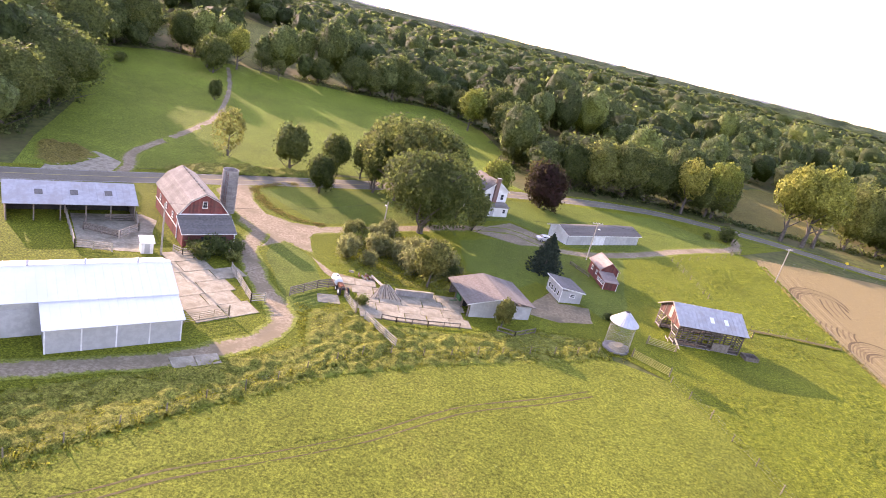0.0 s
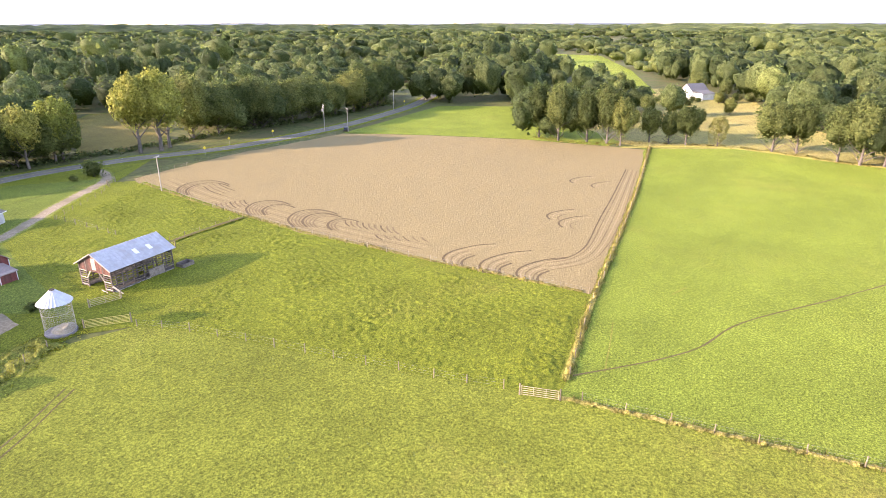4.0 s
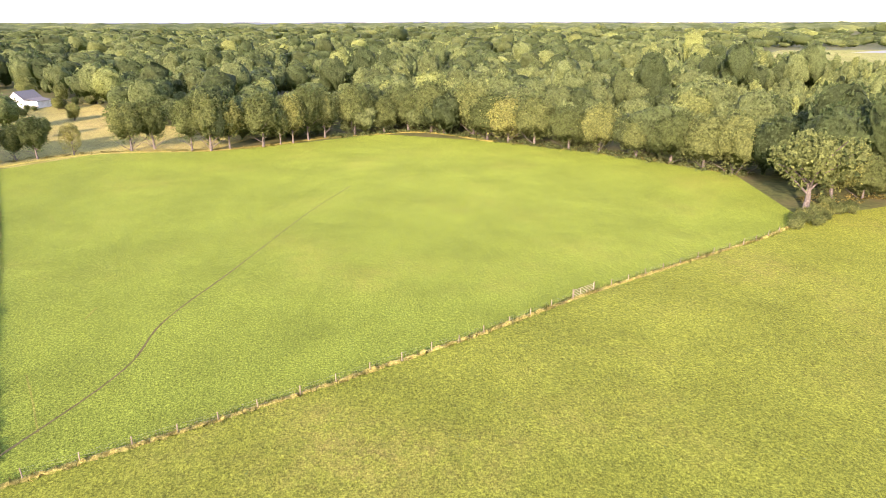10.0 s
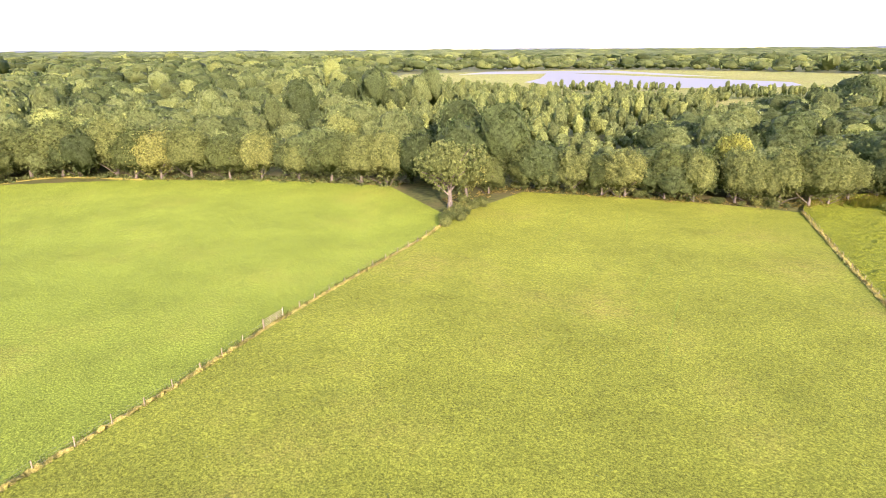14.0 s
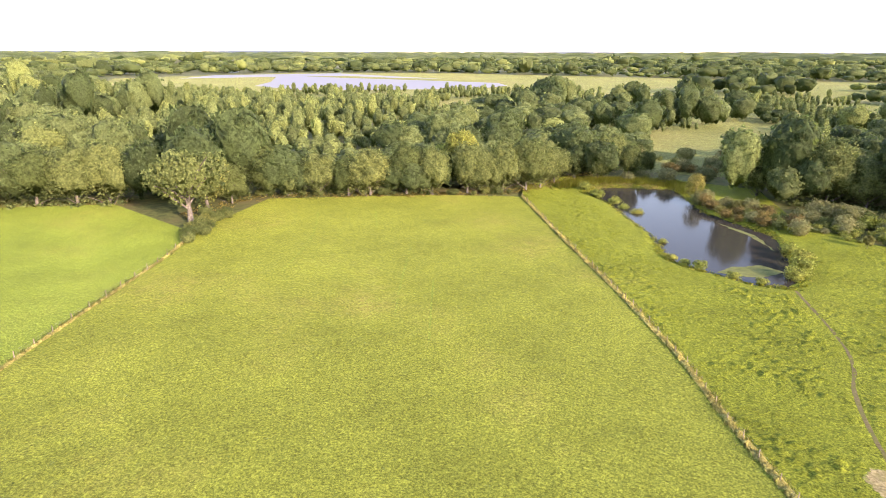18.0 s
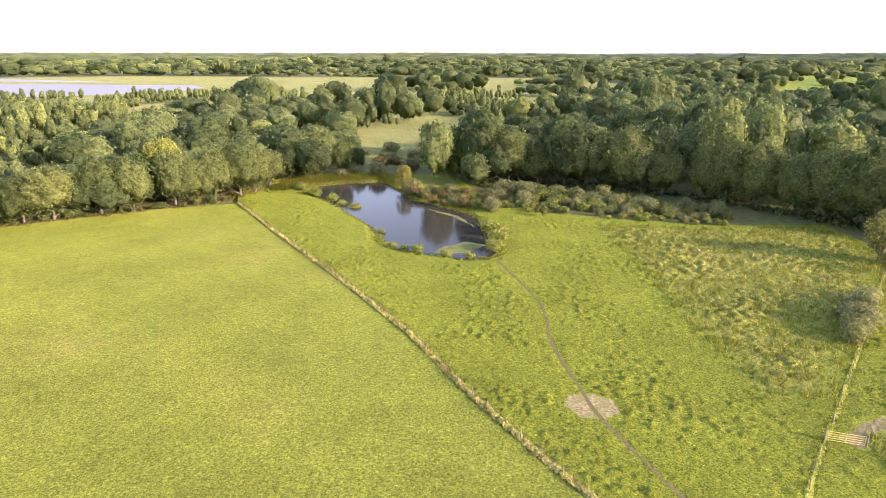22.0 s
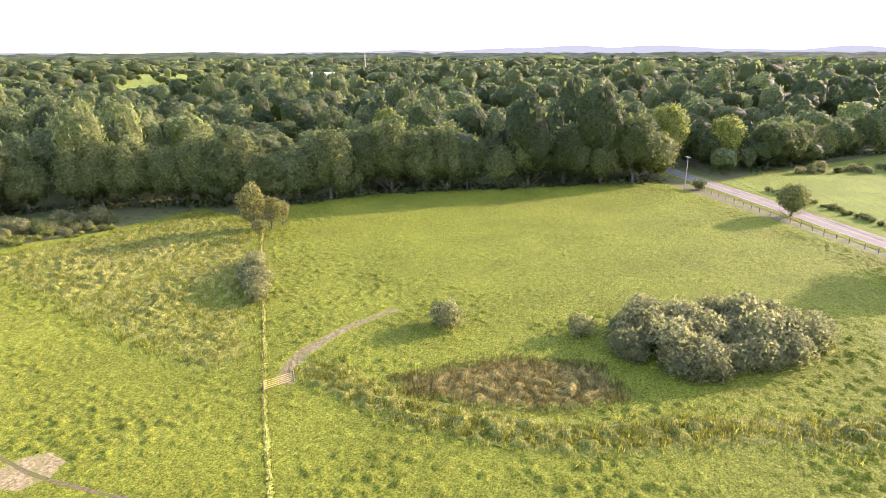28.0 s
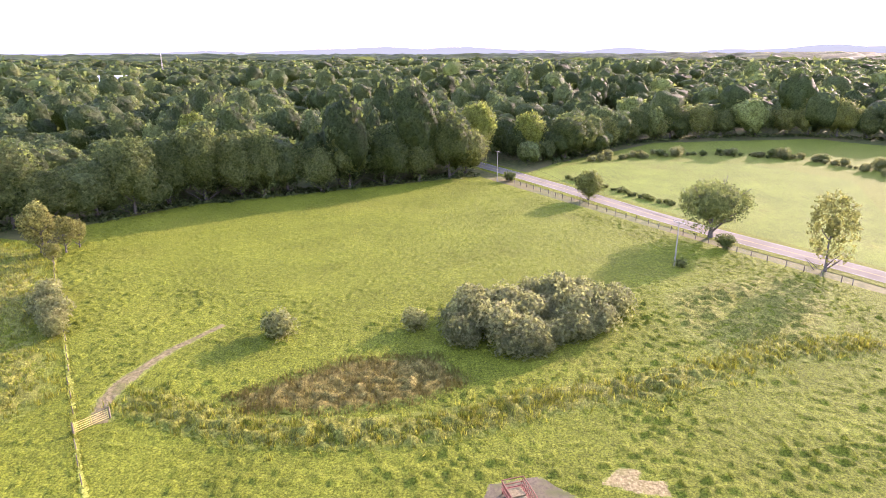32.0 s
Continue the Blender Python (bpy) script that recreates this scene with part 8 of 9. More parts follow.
# trees and shrubs about the far white house
rng = random.Random(77)
for x, y, q in ((352, 74, 0.5), (345, 98, 0.6), (332, 88, 0.45), (362, 68, 0.4), (310, 60, 0.55), (318, 112, 0.6), (292, 92, 0.5), (384, 78, 0.7), (396, 96, 0.8), (300, 40, 0.5), (276, 30, 0.5), (265, 62, 0.55), (250, 84, 0.6), (244, 104, 0.75), (258, 118, 0.8), (282, 128, 0.8), (340, 118, 0.7)):
    place(rng.choice([OAKS[0], OAKS[2], OAKS[3], BIG[1]]), x, y, q * rng.uniform(0.85, 1.1), label="round green tree in the golden meadow", group="meadow trees")
for i in range(26):
    x, y = rng.uniform(330, 392), rng.uniform(60, 112)
    if math.hypot(x - 372, y - 92) > 16:
        place(rng.choice([*BUSHES, GREYS[0]]), x, y, rng.uniform(0.8, 1.5), label="garden shrub near the white house", group="house shrubs")

# bushes: willow clump, pond banks, hedges
rng = random.Random(21)
CLUMP = [(-82, -17), (-75.5, -5), (-77, 3), (-82, 9), (-90, 14.5), (-99, 16.5), (-103, 6), (-94, -10)]
n = 0
while n < 60:
    x, y = rng.uniform(-108, -77), rng.uniform(-16, 18)
    if inside(CLUMP, x, y) > 1.2:
        place(rng.choice(GREYS), x, y, rng.uniform(0.6, 1.3) * (1 + 0.05 * min(4, inside(CLUMP, x, y))), tall=rng.uniform(0.75, 1.05), label="grey-green willow bush in a dense clump", group="willow clump")
        n += 1
place(GREYS[0], -84.5, -16.5, 0.95, label="rounded willow bush beside the clump")
place(GREYS[1], -79, -35.5, 1.1, tall=1.05, label="lone round bush in the meadow")
place(BUSHES[1], -79.8, -36.3, 1.25, label="lone round bush in the meadow")
for x, y, s in ((-77, -70.5, 0.95), (-79.5, -72, 1.2), (-83, -76, 1.15), (-75, -68.5, 0.8), (-86.5, -79, 1.0), (-90, -81.5, 0.8), (-81, -75, 0.9)):
    place(rng.choice(GREYS), x, y, s, label="pale willow bush in the fence line")
place(BUSHES[0], -200, -7, 1.2, label="roadside bush below the pole")
place(BUSHES[1], -133, 41, 1.2, label="bush at the foot of the roadside oak")
place(BUSHES[0], -119, 29, 0.7, label="low bush at the pole's foot")
place(BUSHES[0], 79, 176.6, 1.5, tall=1.2, label="dark round bush on the roadside verge")
place(BUSHES[1], 72.7, 174.6, 0.7, label="dark round bush on the roadside verge")
place(BUSHES[0], 30, 97, 0.55, label="low dark bush beside the grey shed")
for x, y, s in ((-8, -166.5, 1.0), (-19, -122.5, 0.85), (-14, -127, 0.7), (-24.5, -119, 0.7), (-29, -117, 0.65), (-35.5, -121.5, 1.2), (-37.5, -126, 1.25), (-39, -132, 1.15), (-38, -138, 1.0), (-2, -176, 1.1), (-4.5, -171, 0.9), (3, -183, 1.2), (-13, -140, 0.6), (-16.5, -124.5, 0.6), (7, -190, 1.1)):
    place(rng.choice(LIMEB if s < 1.12 else [*LIMEB, GREYS[0]]), x, y, s * 0.95, label="rounded bush on the pond's bank", group="pond bushes")
for i in range(190):
    f = (i * 0.618) % 1
    x, y = -43 - 54 * f + rng.uniform(-3, 3), -158 + 30 * f + rng.uniform(-3, 3)
    back = rng.uniform(0, 24) * (1 - 0.5 * f)
    x, y = x - 0.45 * back, y - 0.9 * back
    place(rng.choice([GREYS[0], GREYS[2], BUSHES[0], BUSHES[1], LIMEB[0], LIMEB[1]]), x, y, rng.uniform(0.3, 0.75) + 0.025 * back, tall=rng.uniform(0.75, 1.25), label="grey-green shrub at the wood's foot", group="shrubs below the woods")
BANK = [(-17, -178), (-26, -166), (-37, -152), (-46, -152), (-46, -164), (-36, -176), (-26, -184), (-18, -190)]
n = 0
while n < 34:
    x, y = rng.uniform(-46, -17), rng.uniform(-190, -152)
    if inside(BANK, x, y) > 0 and inside(POND, x, y) < -0.8:
        place(rng.choice([*RUSTS, *RUSTS, GREYS[0], BUSHES[0]]), x, y, rng.uniform(0.6, 1.15), group="pond bushes")
        n += 1
for i in range(30):
    x, y = rng.uniform(-46, -2), rng.uniform(-262, -206)
    place(rng.choice([GREYS[0], GREYS[1], BUSHES[0], RUSTS[0]]), x, y, rng.uniform(0.7, 1.6), label="scattered brush on the marshy ground", group="marsh brush")
for x, y, q in ((-6, -214, 0.75), (-12, -224, 0.6), (4, -206, 0.7), (-47, -206, 0.9), (-52, -214, 1.0), (-42, -196, 0.7)):
    place(OAKS[int(abs(x)) % 4], x, y, q, label="round green tree behind the pond")
place(OLIVE, -24, -186, 0.62, label="half-bare tree on the pond's far bank")
for i in range(64):
    x, y = -9 + rng.uniform(-9, 13), 103 + rng.uniform(-8, 8)
    if (x + 9) * 0.6 + (y - 103) < 7:
        place(rng.choice([GREYS[0], GREYS[1], GREYS[2], BUSHES[0], LIMEB[0]]), x, y, rng.uniform(0.35, 0.95), tall=rng.uniform(0.8, 1.5), label="tangled bush on the overgrown bank", group="overgrown bank")
for x, y, s in ((-34, 82.5, 1.0), (-33, 85, 1.2), (-31, 87.5, 0.8), (-30, 84, 0.7), (-36, 84, 0.8), (-9.5, 80.5, 0.6)):
    place(rng.choice(BUSHES), x, y, s, label="bush grown up against the barn fence")
for i in range(26):
    f = i / 26
    x, y = 88 + 8 * f + rng.uniform(-3, 3), -112 - 20 * f + rng.uniform(-4, 4)
    place(rng.choice(BUSHES), x, y, rng.uniform(0.5, 1.0), label="brush round the foot of the oak", group="corner brush")
for i in range(40):
    f = i / 40
    x, y = -205 + 50 * f, 12 + 38 * f
    place(rng.choice(BUSHES), x + rng.uniform(-2, 2), y + rng.uniform(-1, 1), rng.uniform(0.3, 0.65), label="low green brush beside the road", group="roadside brush")
HEDGE = spline([(-240, 22), (-254, 50), (-248, 88), (-216, 110), (-176, 112)], 0.5)
for i in range(110):
    x, y = HEDGE[int(i * (len(HEDGE) - 1) / 109)][:2]
    place(rng.choice([*BUSHES, *GREYS]), x + rng.uniform(-5, 3), y + rng.uniform(-2, 5), rng.uniform(0.25, 0.8) + 0.5 * (i % 7 == 0), label="tangled brush behind the green knoll", group="knoll brush")
for i in range(30):
    f = i / 30
    x, y = 98 - 74 * f + rng.uniform(-2, 2), -155 - 23 * f + rng.uniform(-2, 1)
    place(rng.choice(BUSHES), x, y, rng.uniform(0.4, 0.9), label="low brush at the pasture's far end", group="pasture brush")

drop_prototypes([OAK_ROAD, WILLOW, *LIMEB, LIME, *BIG, *SLIM, *OAKS, *TALLS, PALE, RED, *BUSHES, *RUSTS, *GREYS, GIANT, OPENT, SMALL, OLIVE, SPRUCE, OAK_LONE])


# ---- weeds, tufts and dry grass ----
def tufts(name, spots, size, material, label, blades=7, seed=1, rise=0.75, leaf=0.15):
    """Rounded clumps of small leaves and blades, each of its own size."""
    rng = np.random.default_rng(seed)
    p = np.array([(x, y, ground_z(x, y) + 0.03) for x, y in spots])
    if not len(p):
        return
    big = np.repeat(size * rng.lognormal(0, 0.45, len(p)), blades)[:, None]
    k = np.repeat(p, blades, axis=0)
    d = unit(rng.normal(size=(len(k), 3)))
    d[:, 2] = np.abs(d[:, 2]) * 0.9 + 0.12
    d = unit(d)
    k = k + d * big * rng.uniform(0.45, 1.0, (len(k), 1)) * np.array([1.2, 1.2, rise * 0.45])
    v, f, m = cards(rng, k, d, leaf * 0.75, 0.5, 0.6)
    t = np.repeat(np.repeat(rng.uniform(0, 1, len(p)), blades), 4)
    m = unit(m + np.array([0, 0, 1.3]))
    tagged(part(name, mesh_from(name, v, f, t, normals=m), material), label, "plants", kind="stuff")


def blades(name, spots, height, width, material, label, count=6, seed=1, spread=0.25):
    """Standing blades and stalks: narrow upright slivers in loose bunches."""
    rng = np.random.default_rng(seed)
    p = np.repeat(np.array([(x, y, ground_z(x, y) + 0.02) for x, y in spots]), count, axis=0)
    n = len(p)
    p[:, :2] += rng.normal(size=(n, 2)) * spread
    h = height * rng.uniform(0.55, 1.25, (n, 1))
    a = rng.uniform(0, 6.283, n)
    side = np.stack([np.cos(a), np.sin(a), 0 * a], 1) * width * rng.uniform(0.6, 1.4, (n, 1)) / 2
    tip = np.concatenate([rng.normal(size=(n, 2)) * 0.28 * h, h], 1)
    v = np.stack([p - side, p + side, p + tip], 1).reshape(-1, 3)
    up = np.repeat(unit(rng.normal(size=(n, 3)) * 0.5 + np.array([0, 0, 1.1])), 3, axis=0)
    t = np.repeat(rng.uniform(0, 1, n), 3)
    tagged(part(name, mesh_from(name, v, np.arange(3 * n).reshape(n, 3), t, normals=up), material), label, "plants", kind="stuff")


def line_gap(pts, X, Y):
    """Metres from every grid place to a line."""
    best = np.full(X.shape, 1e9)
    for (ax, ay), (bx, by) in zip(pts, pts[1:]):
        dx, dy = bx - ax, by - ay
        f = np.clip(((X - ax) * dx + (Y - ay) * dy) / (dx * dx + dy * dy), 0, 1)
        best = np.minimum(best, np.hypot(X - ax - f * dx, Y - ay - f * dy))
    return best


def inside_grid(poly, X, Y):
    """As inside(), for whole grids."""
    hit = np.zeros(X.shape, bool)
    for (ax, ay), (bx, by) in zip(poly, poly[1:] + poly[:1]):
        if ay != by:
            hit ^= ((ay > Y) != (by > Y)) & (X < ax + (Y - ay) / (by - ay) * (bx - ax))
    gap = line_gap([*poly, poly[0]], X, Y)
    return np.where(hit, gap, -gap)


def relief(name, material, label, cell, height, wave, poly=None, line=None, half=2.0, clear=(), lift=0.0, seed=0, low=0.2, patch=0.09, fade=1.2, category="grass", calm=None):
    """A sheet of standing growth: tussocks and hollows of true height over a field or along a line; it thins out towards its edge and along what is trodden."""
    ring = poly or line
    m = 0 if poly else half
    X, Y = np.meshgrid(np.arange(min(q[0] for q in ring) - m, max(q[0] for q in ring) + m + cell, cell), np.arange(min(q[1] for q in ring) - m, max(q[1] for q in ring) + m + cell, cell), indexing="ij")
    rng = np.random.default_rng(seed)
    X = X + rng.uniform(-0.3, 0.3, X.shape) * cell
    Y = Y + rng.uniform(-0.3, 0.3, Y.shape) * cell
    gap = inside_grid(poly, X, Y) if poly else half - line_gap(line, X, Y)
    bare = np.clip(gap / fade, 0, 1)
    for pts, free in clear:
        d = -inside_grid(pts, X, Y) if free == 0 else line_gap(pts, X, Y) - free
        bare *= np.clip(d / 0.8, 0, 1)
        gap = np.where(d < -0.25, -1, gap)
    if calm:
        bare *= 1 - (1 - calm[1]) * np.clip(inside_grid(calm[0], X, Y) / 12, 0, 1)
    inner = gap > 0
    at = np.argwhere(inner)
    index = np.full(X.shape, -1)
    index[inner] = np.arange(len(at))
    verts = []
    for i, j in at:
        x, y = X[i, j], Y[i, j]
        big = noise.noise((x * patch, y * patch, seed + 3))
        bump_z = noise.noise((x / wave, y / wave, seed)) + 0.6 * noise.noise((x * 2.3 / wave, y * 2.3 / wave, seed + 7))
        rise = max(0.0, low + bump_z * 1.1) * min(1.3, max(0.35, 0.85 + 0.9 * big))
        verts.append((x, y, ground_z(x, y) + 0.055 + lift + height * bare[i, j] * rise))
    a, b, c, d = index[:-1, :-1], index[1:, :-1], index[1:, 1:], index[:-1, 1:]
    full = (a >= 0) & (b >= 0) & (c >= 0) & (d >= 0)
    me = mesh_from(name, verts, np.stack([a[full], b[full], c[full], d[full]], 1), flat=False)
    me.attributes.new("edge", "FLOAT", "POINT").data.foreach_set("value", bare[inner].astype(np.float32))
    tagged(part(name, me, material), label, category, kind="stuff")


def in_poly(poly, count, seed, clump=0.0, cut=0.0):
    rng = random.Random(seed)
    xs, ys = [q[0] for q in poly], [q[1] for q in poly]
    out, tries = [], 0
    while len(out) < count and tries < count * 12:
        tries += 1
        x, y = rng.uniform(min(xs), max(xs)), rng.uniform(min(ys), max(ys))
        if clump and noise.noise((x * clump, y * clump, seed)) < cut + rng.uniform(-0.15, 0.15):
            continue
        if inside(poly, x, y) > 0:
            out.append((x, y))
    return out


def on_line(pts, per_metre, spread, seed):
    rng = random.Random(seed)
    out = []
    for x, y in spline(pts, 1.0):
        for _ in range(per_metre if rng.random() < 0.85 else 0):
            out.append((x + rng.gauss(0, spread), y + rng.gauss(0, spread)))
    return out


tufts("fence_weeds", on_line(HOME_FENCE, 8, 1.1, 5) + on_line([(26, 83), (32, 86)], 8, 1.0, 6), 0.4, M["weed"], "tall green weeds along the old fence", 10, 3, 1.0, 0.13)
tufts("strip_weeds", in_poly([(-34, 34), (-20, 48), (-8, 61), (4, 69), (14, 74.5), (28, 82), (27, 88), (16, 86), (5, 79), (-5, 76), (-12, 79), (-18, 76), (-14, 66), (-24, 56), (-36, 46)], 2600, 7, 0.3, -0.4), 0.42, M["weed"], "rank weeds below the farmyard", 14, 4, 0.7, 0.10)
tufts("pasture_tufts", in_poly([*HOME_FENCE, *EAST_FENCE, (93, -152), (46, -171), *SOUTH_FENCE, (-28, -20), (-34, 10)], 1500, 16, 0.2, 0.1), 0.24, M["leaf_wood"], "scattered dark weeds in the pasture", 6, 13, 0.8, 0.1)
blades("pond_cattails", on_line([(14, -192), (4, -203), (-10, -206), (-21, -203), (-24, -196)], 26, 1.6, 56), 1.7, 0.16, M["weed"], "tall green cattails at the far end of the pond", 9, 57, 0.5)
tufts("pond_reeds", in_poly([(18, -197), (3, -206), (-12, -206), (-21, -200), (-13, -197), (3, -193)], 260, 51), 0.7, M["dry_weed"], "pale reeds at the far end of the pond", 12, 21, 1.6, 0.2)
tufts("pond_reeds", on_line([*POND, POND[0]], 6, 0.7, 17), 0.45, M["weed"], "reeds round the pond", 8, 14, 1.2, 0.2)
tufts("edge_brush", on_line([*ROW, *EDGE], 3, 1.4, 18) + on_line(EDGE2, 5, 2.0, 19), 0.6, M["dry_weed"], "dry brush at the foot of the trees", 8, 15, 1.0, 0.22)
tufts("edge_brush", on_line(EDGE, 3, 2.0, 28) + on_line(EDGE3, 4, 2.0, 20) + on_line(EDGE5, 4, 2.0, 21) + on_line(EDGE4, 3, 2.0, 22) + on_line(EDGE6, 3, 2.0, 29) + on_line(EDGE7, 3, 2.0, 30), 1.3, M["leaf_wood"], "green underbrush at the foot of the trees", 11, 16, 1.6, 0.42)
tufts("lawn_edge_weeds", on_line([(-40.3, 120.0), (-37.2, 115.2), (-32.9, 110.6), (-27.8, 108.3), (-23.2, 108.6)], 14, 0.5, 41) + on_line([(-40.0, 122.3), (-37.3, 126.8), (-34.6, 129.6)], 12, 0.5, 42), 0.5, M["dry_weed"], "pale unmown weeds along the lawn's edge", 12, 19, 1.0, 0.12)
tufts("joint_weeds", in_poly([(-19, 92), (-14, 87), (-8.5, 77.5), (4.5, 81), (6.5, 90), (2, 89), (-6, 86.5), (-12, 91), (-17, 94)], 300, 23, 0.4, 0.05), 0.16, M["weed"], "weeds in the joints of the slabs", 6, 17, 0.8, 0.08)

tufts("bank_weeds", in_poly([(-16, 94), (-7, 89.5), (3, 92.5), (5, 103), (2, 112), (-8, 113), (-16, 104)], 1100, 33, 0.3, -0.4), 0.5, M["weed"], "rank weeds on the overgrown bank", 9, 18, 0.9, 0.15)

# growth that stands up from the fields
COW_PATH = [(-34, -114), (-35.2, -91), (-32, -76), (-31, -63), (-31, -55), (-33, -41), (-34, -30)]
ROUND_PATCH = [(-27.6, -60), (-28.5, -57), (-31, -56), (-33.5, -57), (-34, -60), (-31.5, -62), (-29, -62)]
WEEDY = [(-57, -88), (-52, -57), (-60, -55), (-88, -80), (-113, -101), (-118, -124), (-92, -128), (-64, -136), (-62, -112)]
DITCH = [(-60, -45), (-58, -38), (-56, -29), (-57, -20), (-58.5, -12), (-62, -4.5), (-66.5, 2), (-69.5, 9), (-72, 16), (-77, 24), (-85, 37), (-88, 48)]
relief("pasture_relief", M["pasture"], "short uneven grass of the mown pasture", 0.62, 0.10, 1.5, poly=[*HOME_FENCE, *EAST_FENCE, (92, -127), (93, -152), (72, -161), (46, -171), *SOUTH_FENCE, (-28, -20), (-34, 10)], clear=[([(-30, 31), (-22.3, 36.6), (-17.7, 40.9), (-9.8, 46.4), (-2.8, 51.7), (2.4, 56.8), (7.3, 61.0), (15.6, 66.0), (23, 71)], 0.8)], seed=1, low=0.35)
relief("rough_relief", M["rough"], "tussocks of lush grass in the rough pasture", 0.36, 0.22, 0.8, poly=[(38, 88), (40, 72), (45, 54), (50, 37), (54, 25), (59, 26), (82, 33), (77, 60), (77, 90), (80, 120), (84, 160), (44, 133), (38, 112)], clear=[([(43, 86), (60, 92)], 5.0)], seed=2, low=0.5, patch=0.12)
relief("meadow_relief", M["rough"], "tussocks of lush grass in the pond meadow", 0.4, 0.52, 0.85, poly=[*SOUTH_FENCE, (-34, -31), *WEST_FENCE[1:], (-120, -124), (-92, -129), (-57, -146), (-44, -150), (-38, -112), (-27, -113), (-10, -126), (-6, -146), (4, -176), (14, -190), (24, -185)], clear=[(COW_PATH, 0.3), (ROUND_PATCH, 0)], seed=3, low=-0.08)
relief("cow_meadow_relief", M["rough"], "tussocks of lush grass in the grazed meadow", 0.44, 0.62, 1.0, poly=[*WEST_FENCE, (-131, -106), (-155, -91), (-173, -65), (-205, -18), (-150, 25), (-112, 56), (-60, 60), (-44, 48), (-36, 10), (-30, -20)], clear=[([(-55, -46.8), (-58, -48.3), (-63, -49.8), (-72, -49), (-82, -45.5)], 1.4), ([(-46, -4), (-51, -3), (-53, 2), (-50, 6), (-45, 4)], 0), ([(-52.5, 7.4), (-55.4, 10), (-55.2, 12.4), (-53.8, 11.6), (-53.9, 14.2), (-51.2, 14.2), (-51.6, 11)], 0), ([(-62, -36), (-74, -24), (-77, -12), (-70, -6), (-64, -12), (-60, -22), (-59, -32)], 0)], seed=4, low=-0.08, calm=([(-92, -72), (-131, -106), (-155, -91), (-207, -18), (-150, 25), (-112, 44), (-102, 15), (-90, -18), (-86, -45)], 0.4))
relief("weedy_relief", M["wild"], "tall tangled weeds beside the fence", 0.45, 0.7, 1.3, poly=WEEDY, lift=0.01, seed=5, fade=5.0)
relief("sedge_relief", M["reed"], "rust-brown sedge standing in the wet hollow", 0.45, 0.6, 1.2, poly=[(-62, -36), (-74, -24), (-77, -12), (-70, -6), (-64, -12), (-60, -22), (-59, -32)], lift=0.02, seed=6, fade=3.0)
relief("ditch_relief", M["wild"], "tall pale weeds along the wet ditch", 0.4, 1.0, 1.4, line=DITCH, half=3.6, lift=0.012, seed=7, low=0.3, fade=2.4)
relief("strip_relief", M["wild"], "rank weeds below the farmyard", 0.38, 0.7, 1.4, poly=[(-34, 34), (-20, 48.5), (-8, 61), (4, 69), (14, 74), (28, 82), (27, 88), (16, 86), (5, 79), (-5, 76), (-12, 79), (-16, 75), (-14, 66), (-24, 56), (-36, 46)], lift=0.02, seed=8, fade=1.5)
relief("roadside_relief", M["wild"], "tall olive weeds along the road", 0.5, 0.8, 1.5, poly=[(-90, 22), (-76, 28), (-84, 42), (-110, 54), (-119, 48), (-112, 32), (-104, 22)], lift=0.012, seed=9, fade=4.0)
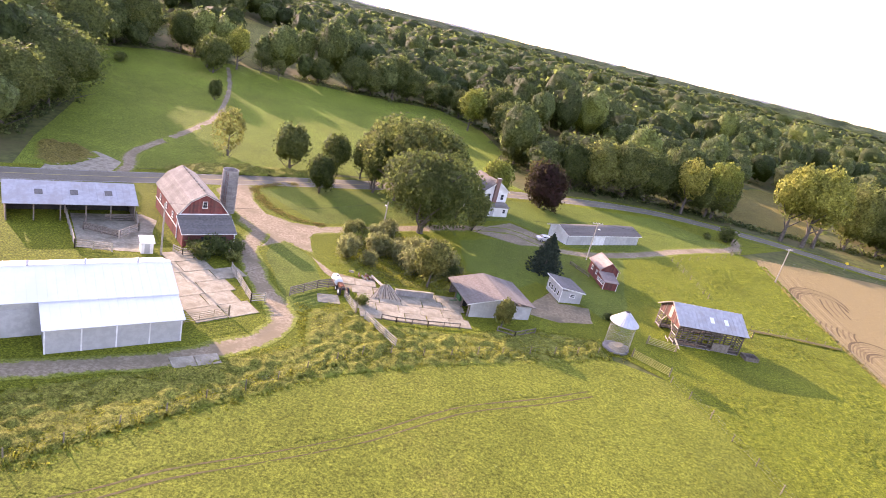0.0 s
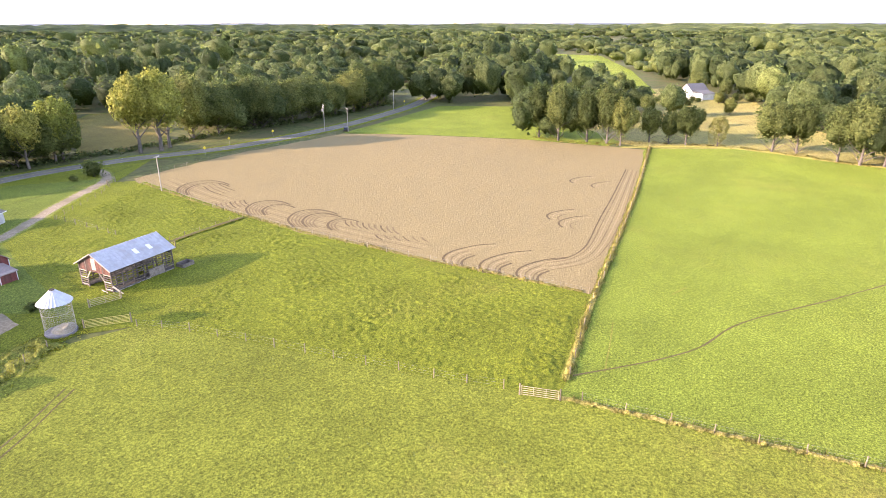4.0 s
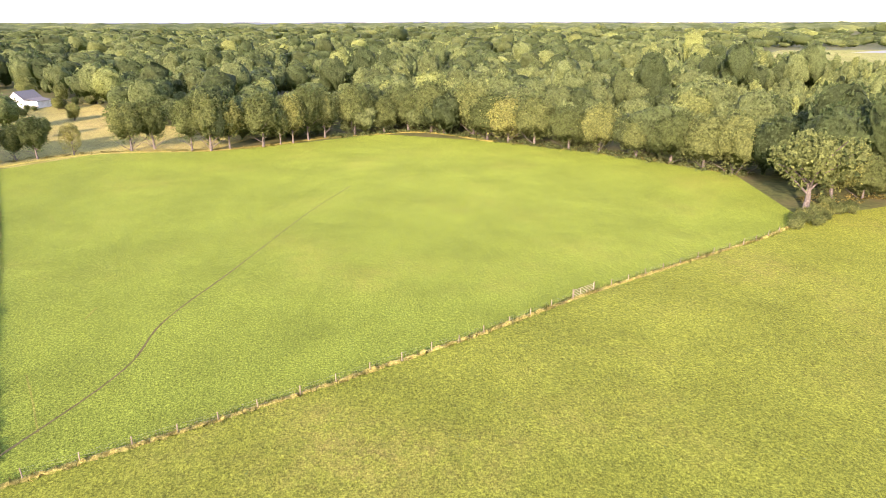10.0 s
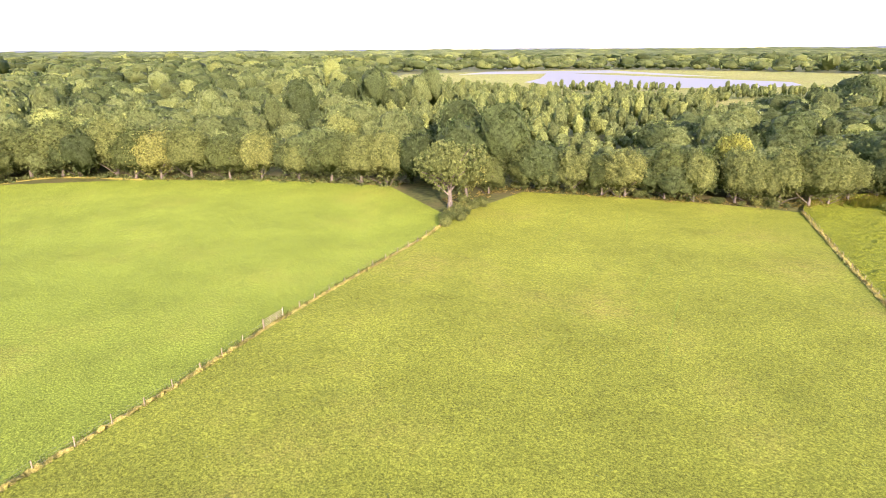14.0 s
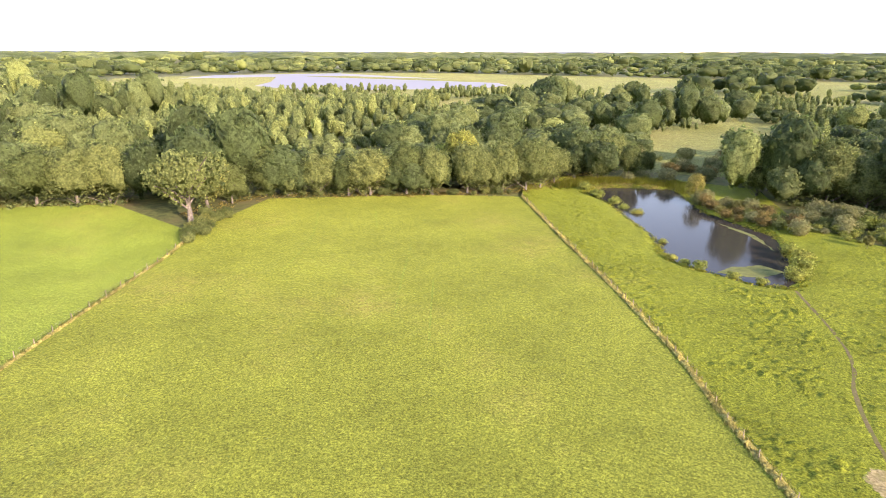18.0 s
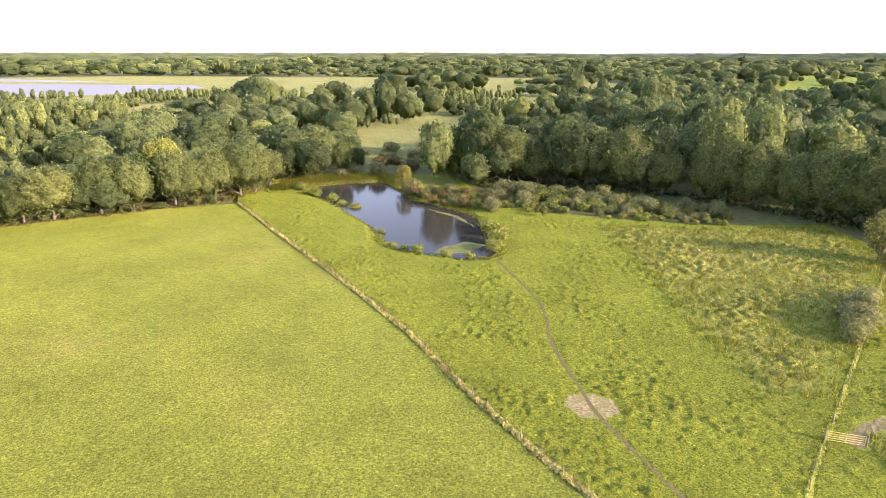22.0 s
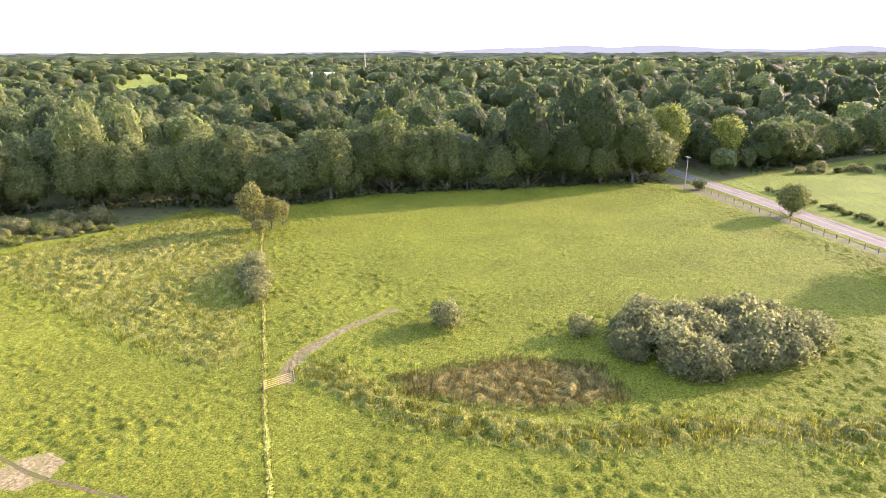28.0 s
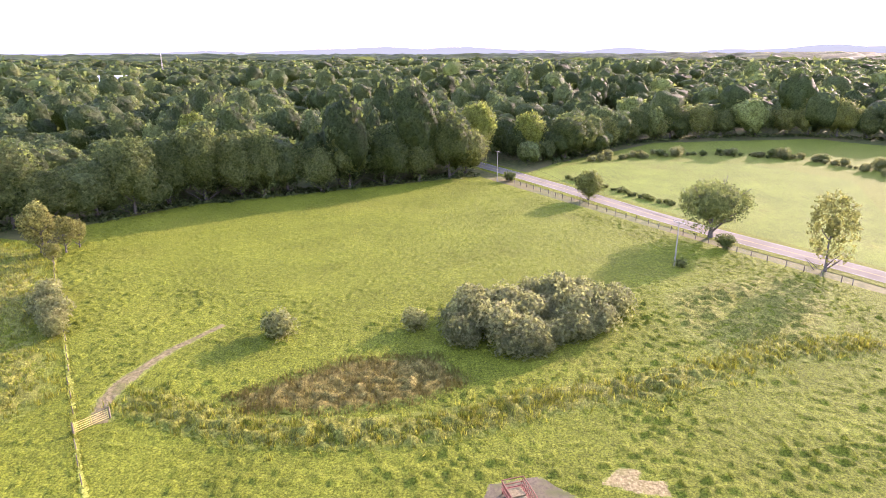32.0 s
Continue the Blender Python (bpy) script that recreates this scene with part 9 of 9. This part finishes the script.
for number, (line, half, rise) in enumerate(((EAST_FENCE[4:], 0.6, 0.4), (SOUTH_FENCE, 0.7, 0.5), ([(58, 25), (70, 28.3), (83, 31.7), (145, 46.8), (209, 64)], 0.65, 0.6), (WEST_FENCE, 0.4, 0.28), (HOME_FENCE, 0.8, 0.5))):
    relief("fence_grass", M["tawny" if number < 3 else "pale_grass" if number == 3 else "wild"], "uncut dry grass standing under the fence", 0.3, rise, 0.8, line=line, half=half, lift=0.02, seed=20 + number, low=0.45, fade=0.5)
    blades("fence_stalks", on_line(line, 5, half * 0.4, 30 + number), rise + 0.2, 0.09, M["dry_weed" if number < 3 else "weed"], "dry stalks of tall grass under the fence", 5, 40 + number)
PLOUGH_EDGE = [(83, 34), (80.4, 60), (78.4, 92), (79.4, 130), (82, 156)]
relief("fence_grass", M["reed"], "brown weeds along the ploughed field's edge", 0.3, 0.45, 0.8, line=PLOUGH_EDGE, half=0.7, lift=0.03, seed=31, low=0.4, fade=0.5)
blades("ditch_stalks", on_line(DITCH, 16, 1.7, 50), 0.9, 0.12, M["weed"], "tall stalks along the wet ditch", 7, 51, 0.3)
blades("sedge_stalks", in_poly([(-62, -36), (-74, -24), (-77, -12), (-70, -6), (-64, -12), (-60, -22), (-59, -32)], 900, 52), 0.7, 0.1, M["sedge"], "rust-brown sedge stalks in the wet hollow", 8, 53, 0.4)
blades("weedy_stalks", in_poly(WEEDY, 2000, 54, 0.3, -0.3), 0.8, 0.12, M["weed"], "tall weed stalks beside the fence", 7, 55, 0.35)
BARN_YARD = [(-40, 80), (-33, 70), (-28, 65.5), (-22.5, 70), (-24, 73.5), (-29.5, 80.5), (-34, 83)]
tufts("joint_weeds", [q for k in range(7) for q in on_line([(-40.5 + 3.1 * k, 77.5 - 2.6 * k), (-33.5 + 2.4 * k, 83.5 - 2.4 * k)], 3, 0.1, 70 + k) if inside(BARN_YARD, *q) > 0], 0.14, M["weed"], "weeds in the joints of the yard", 6, 71, 0.7, 0.08)
relief("roadside_relief", M["reed"], "brown weeds beside the field entrance", 0.5, 1.3, 1.6, poly=[(-77, 106), (-73, 104.5), (-70, 108), (-70.5, 117), (-78, 121), (-84, 116)], seed=15, low=0.4, fade=2.0)
relief("roadside_relief", M["wild"], "tall weeds along the foot of the hillside field", 0.5, 1.1, 1.6, poly=[(-60, 117), (-56, 117), (-38, 133), (-30, 142), (-34, 144), (-44, 138), (-56, 129)], seed=16, low=0.4, fade=1.5)
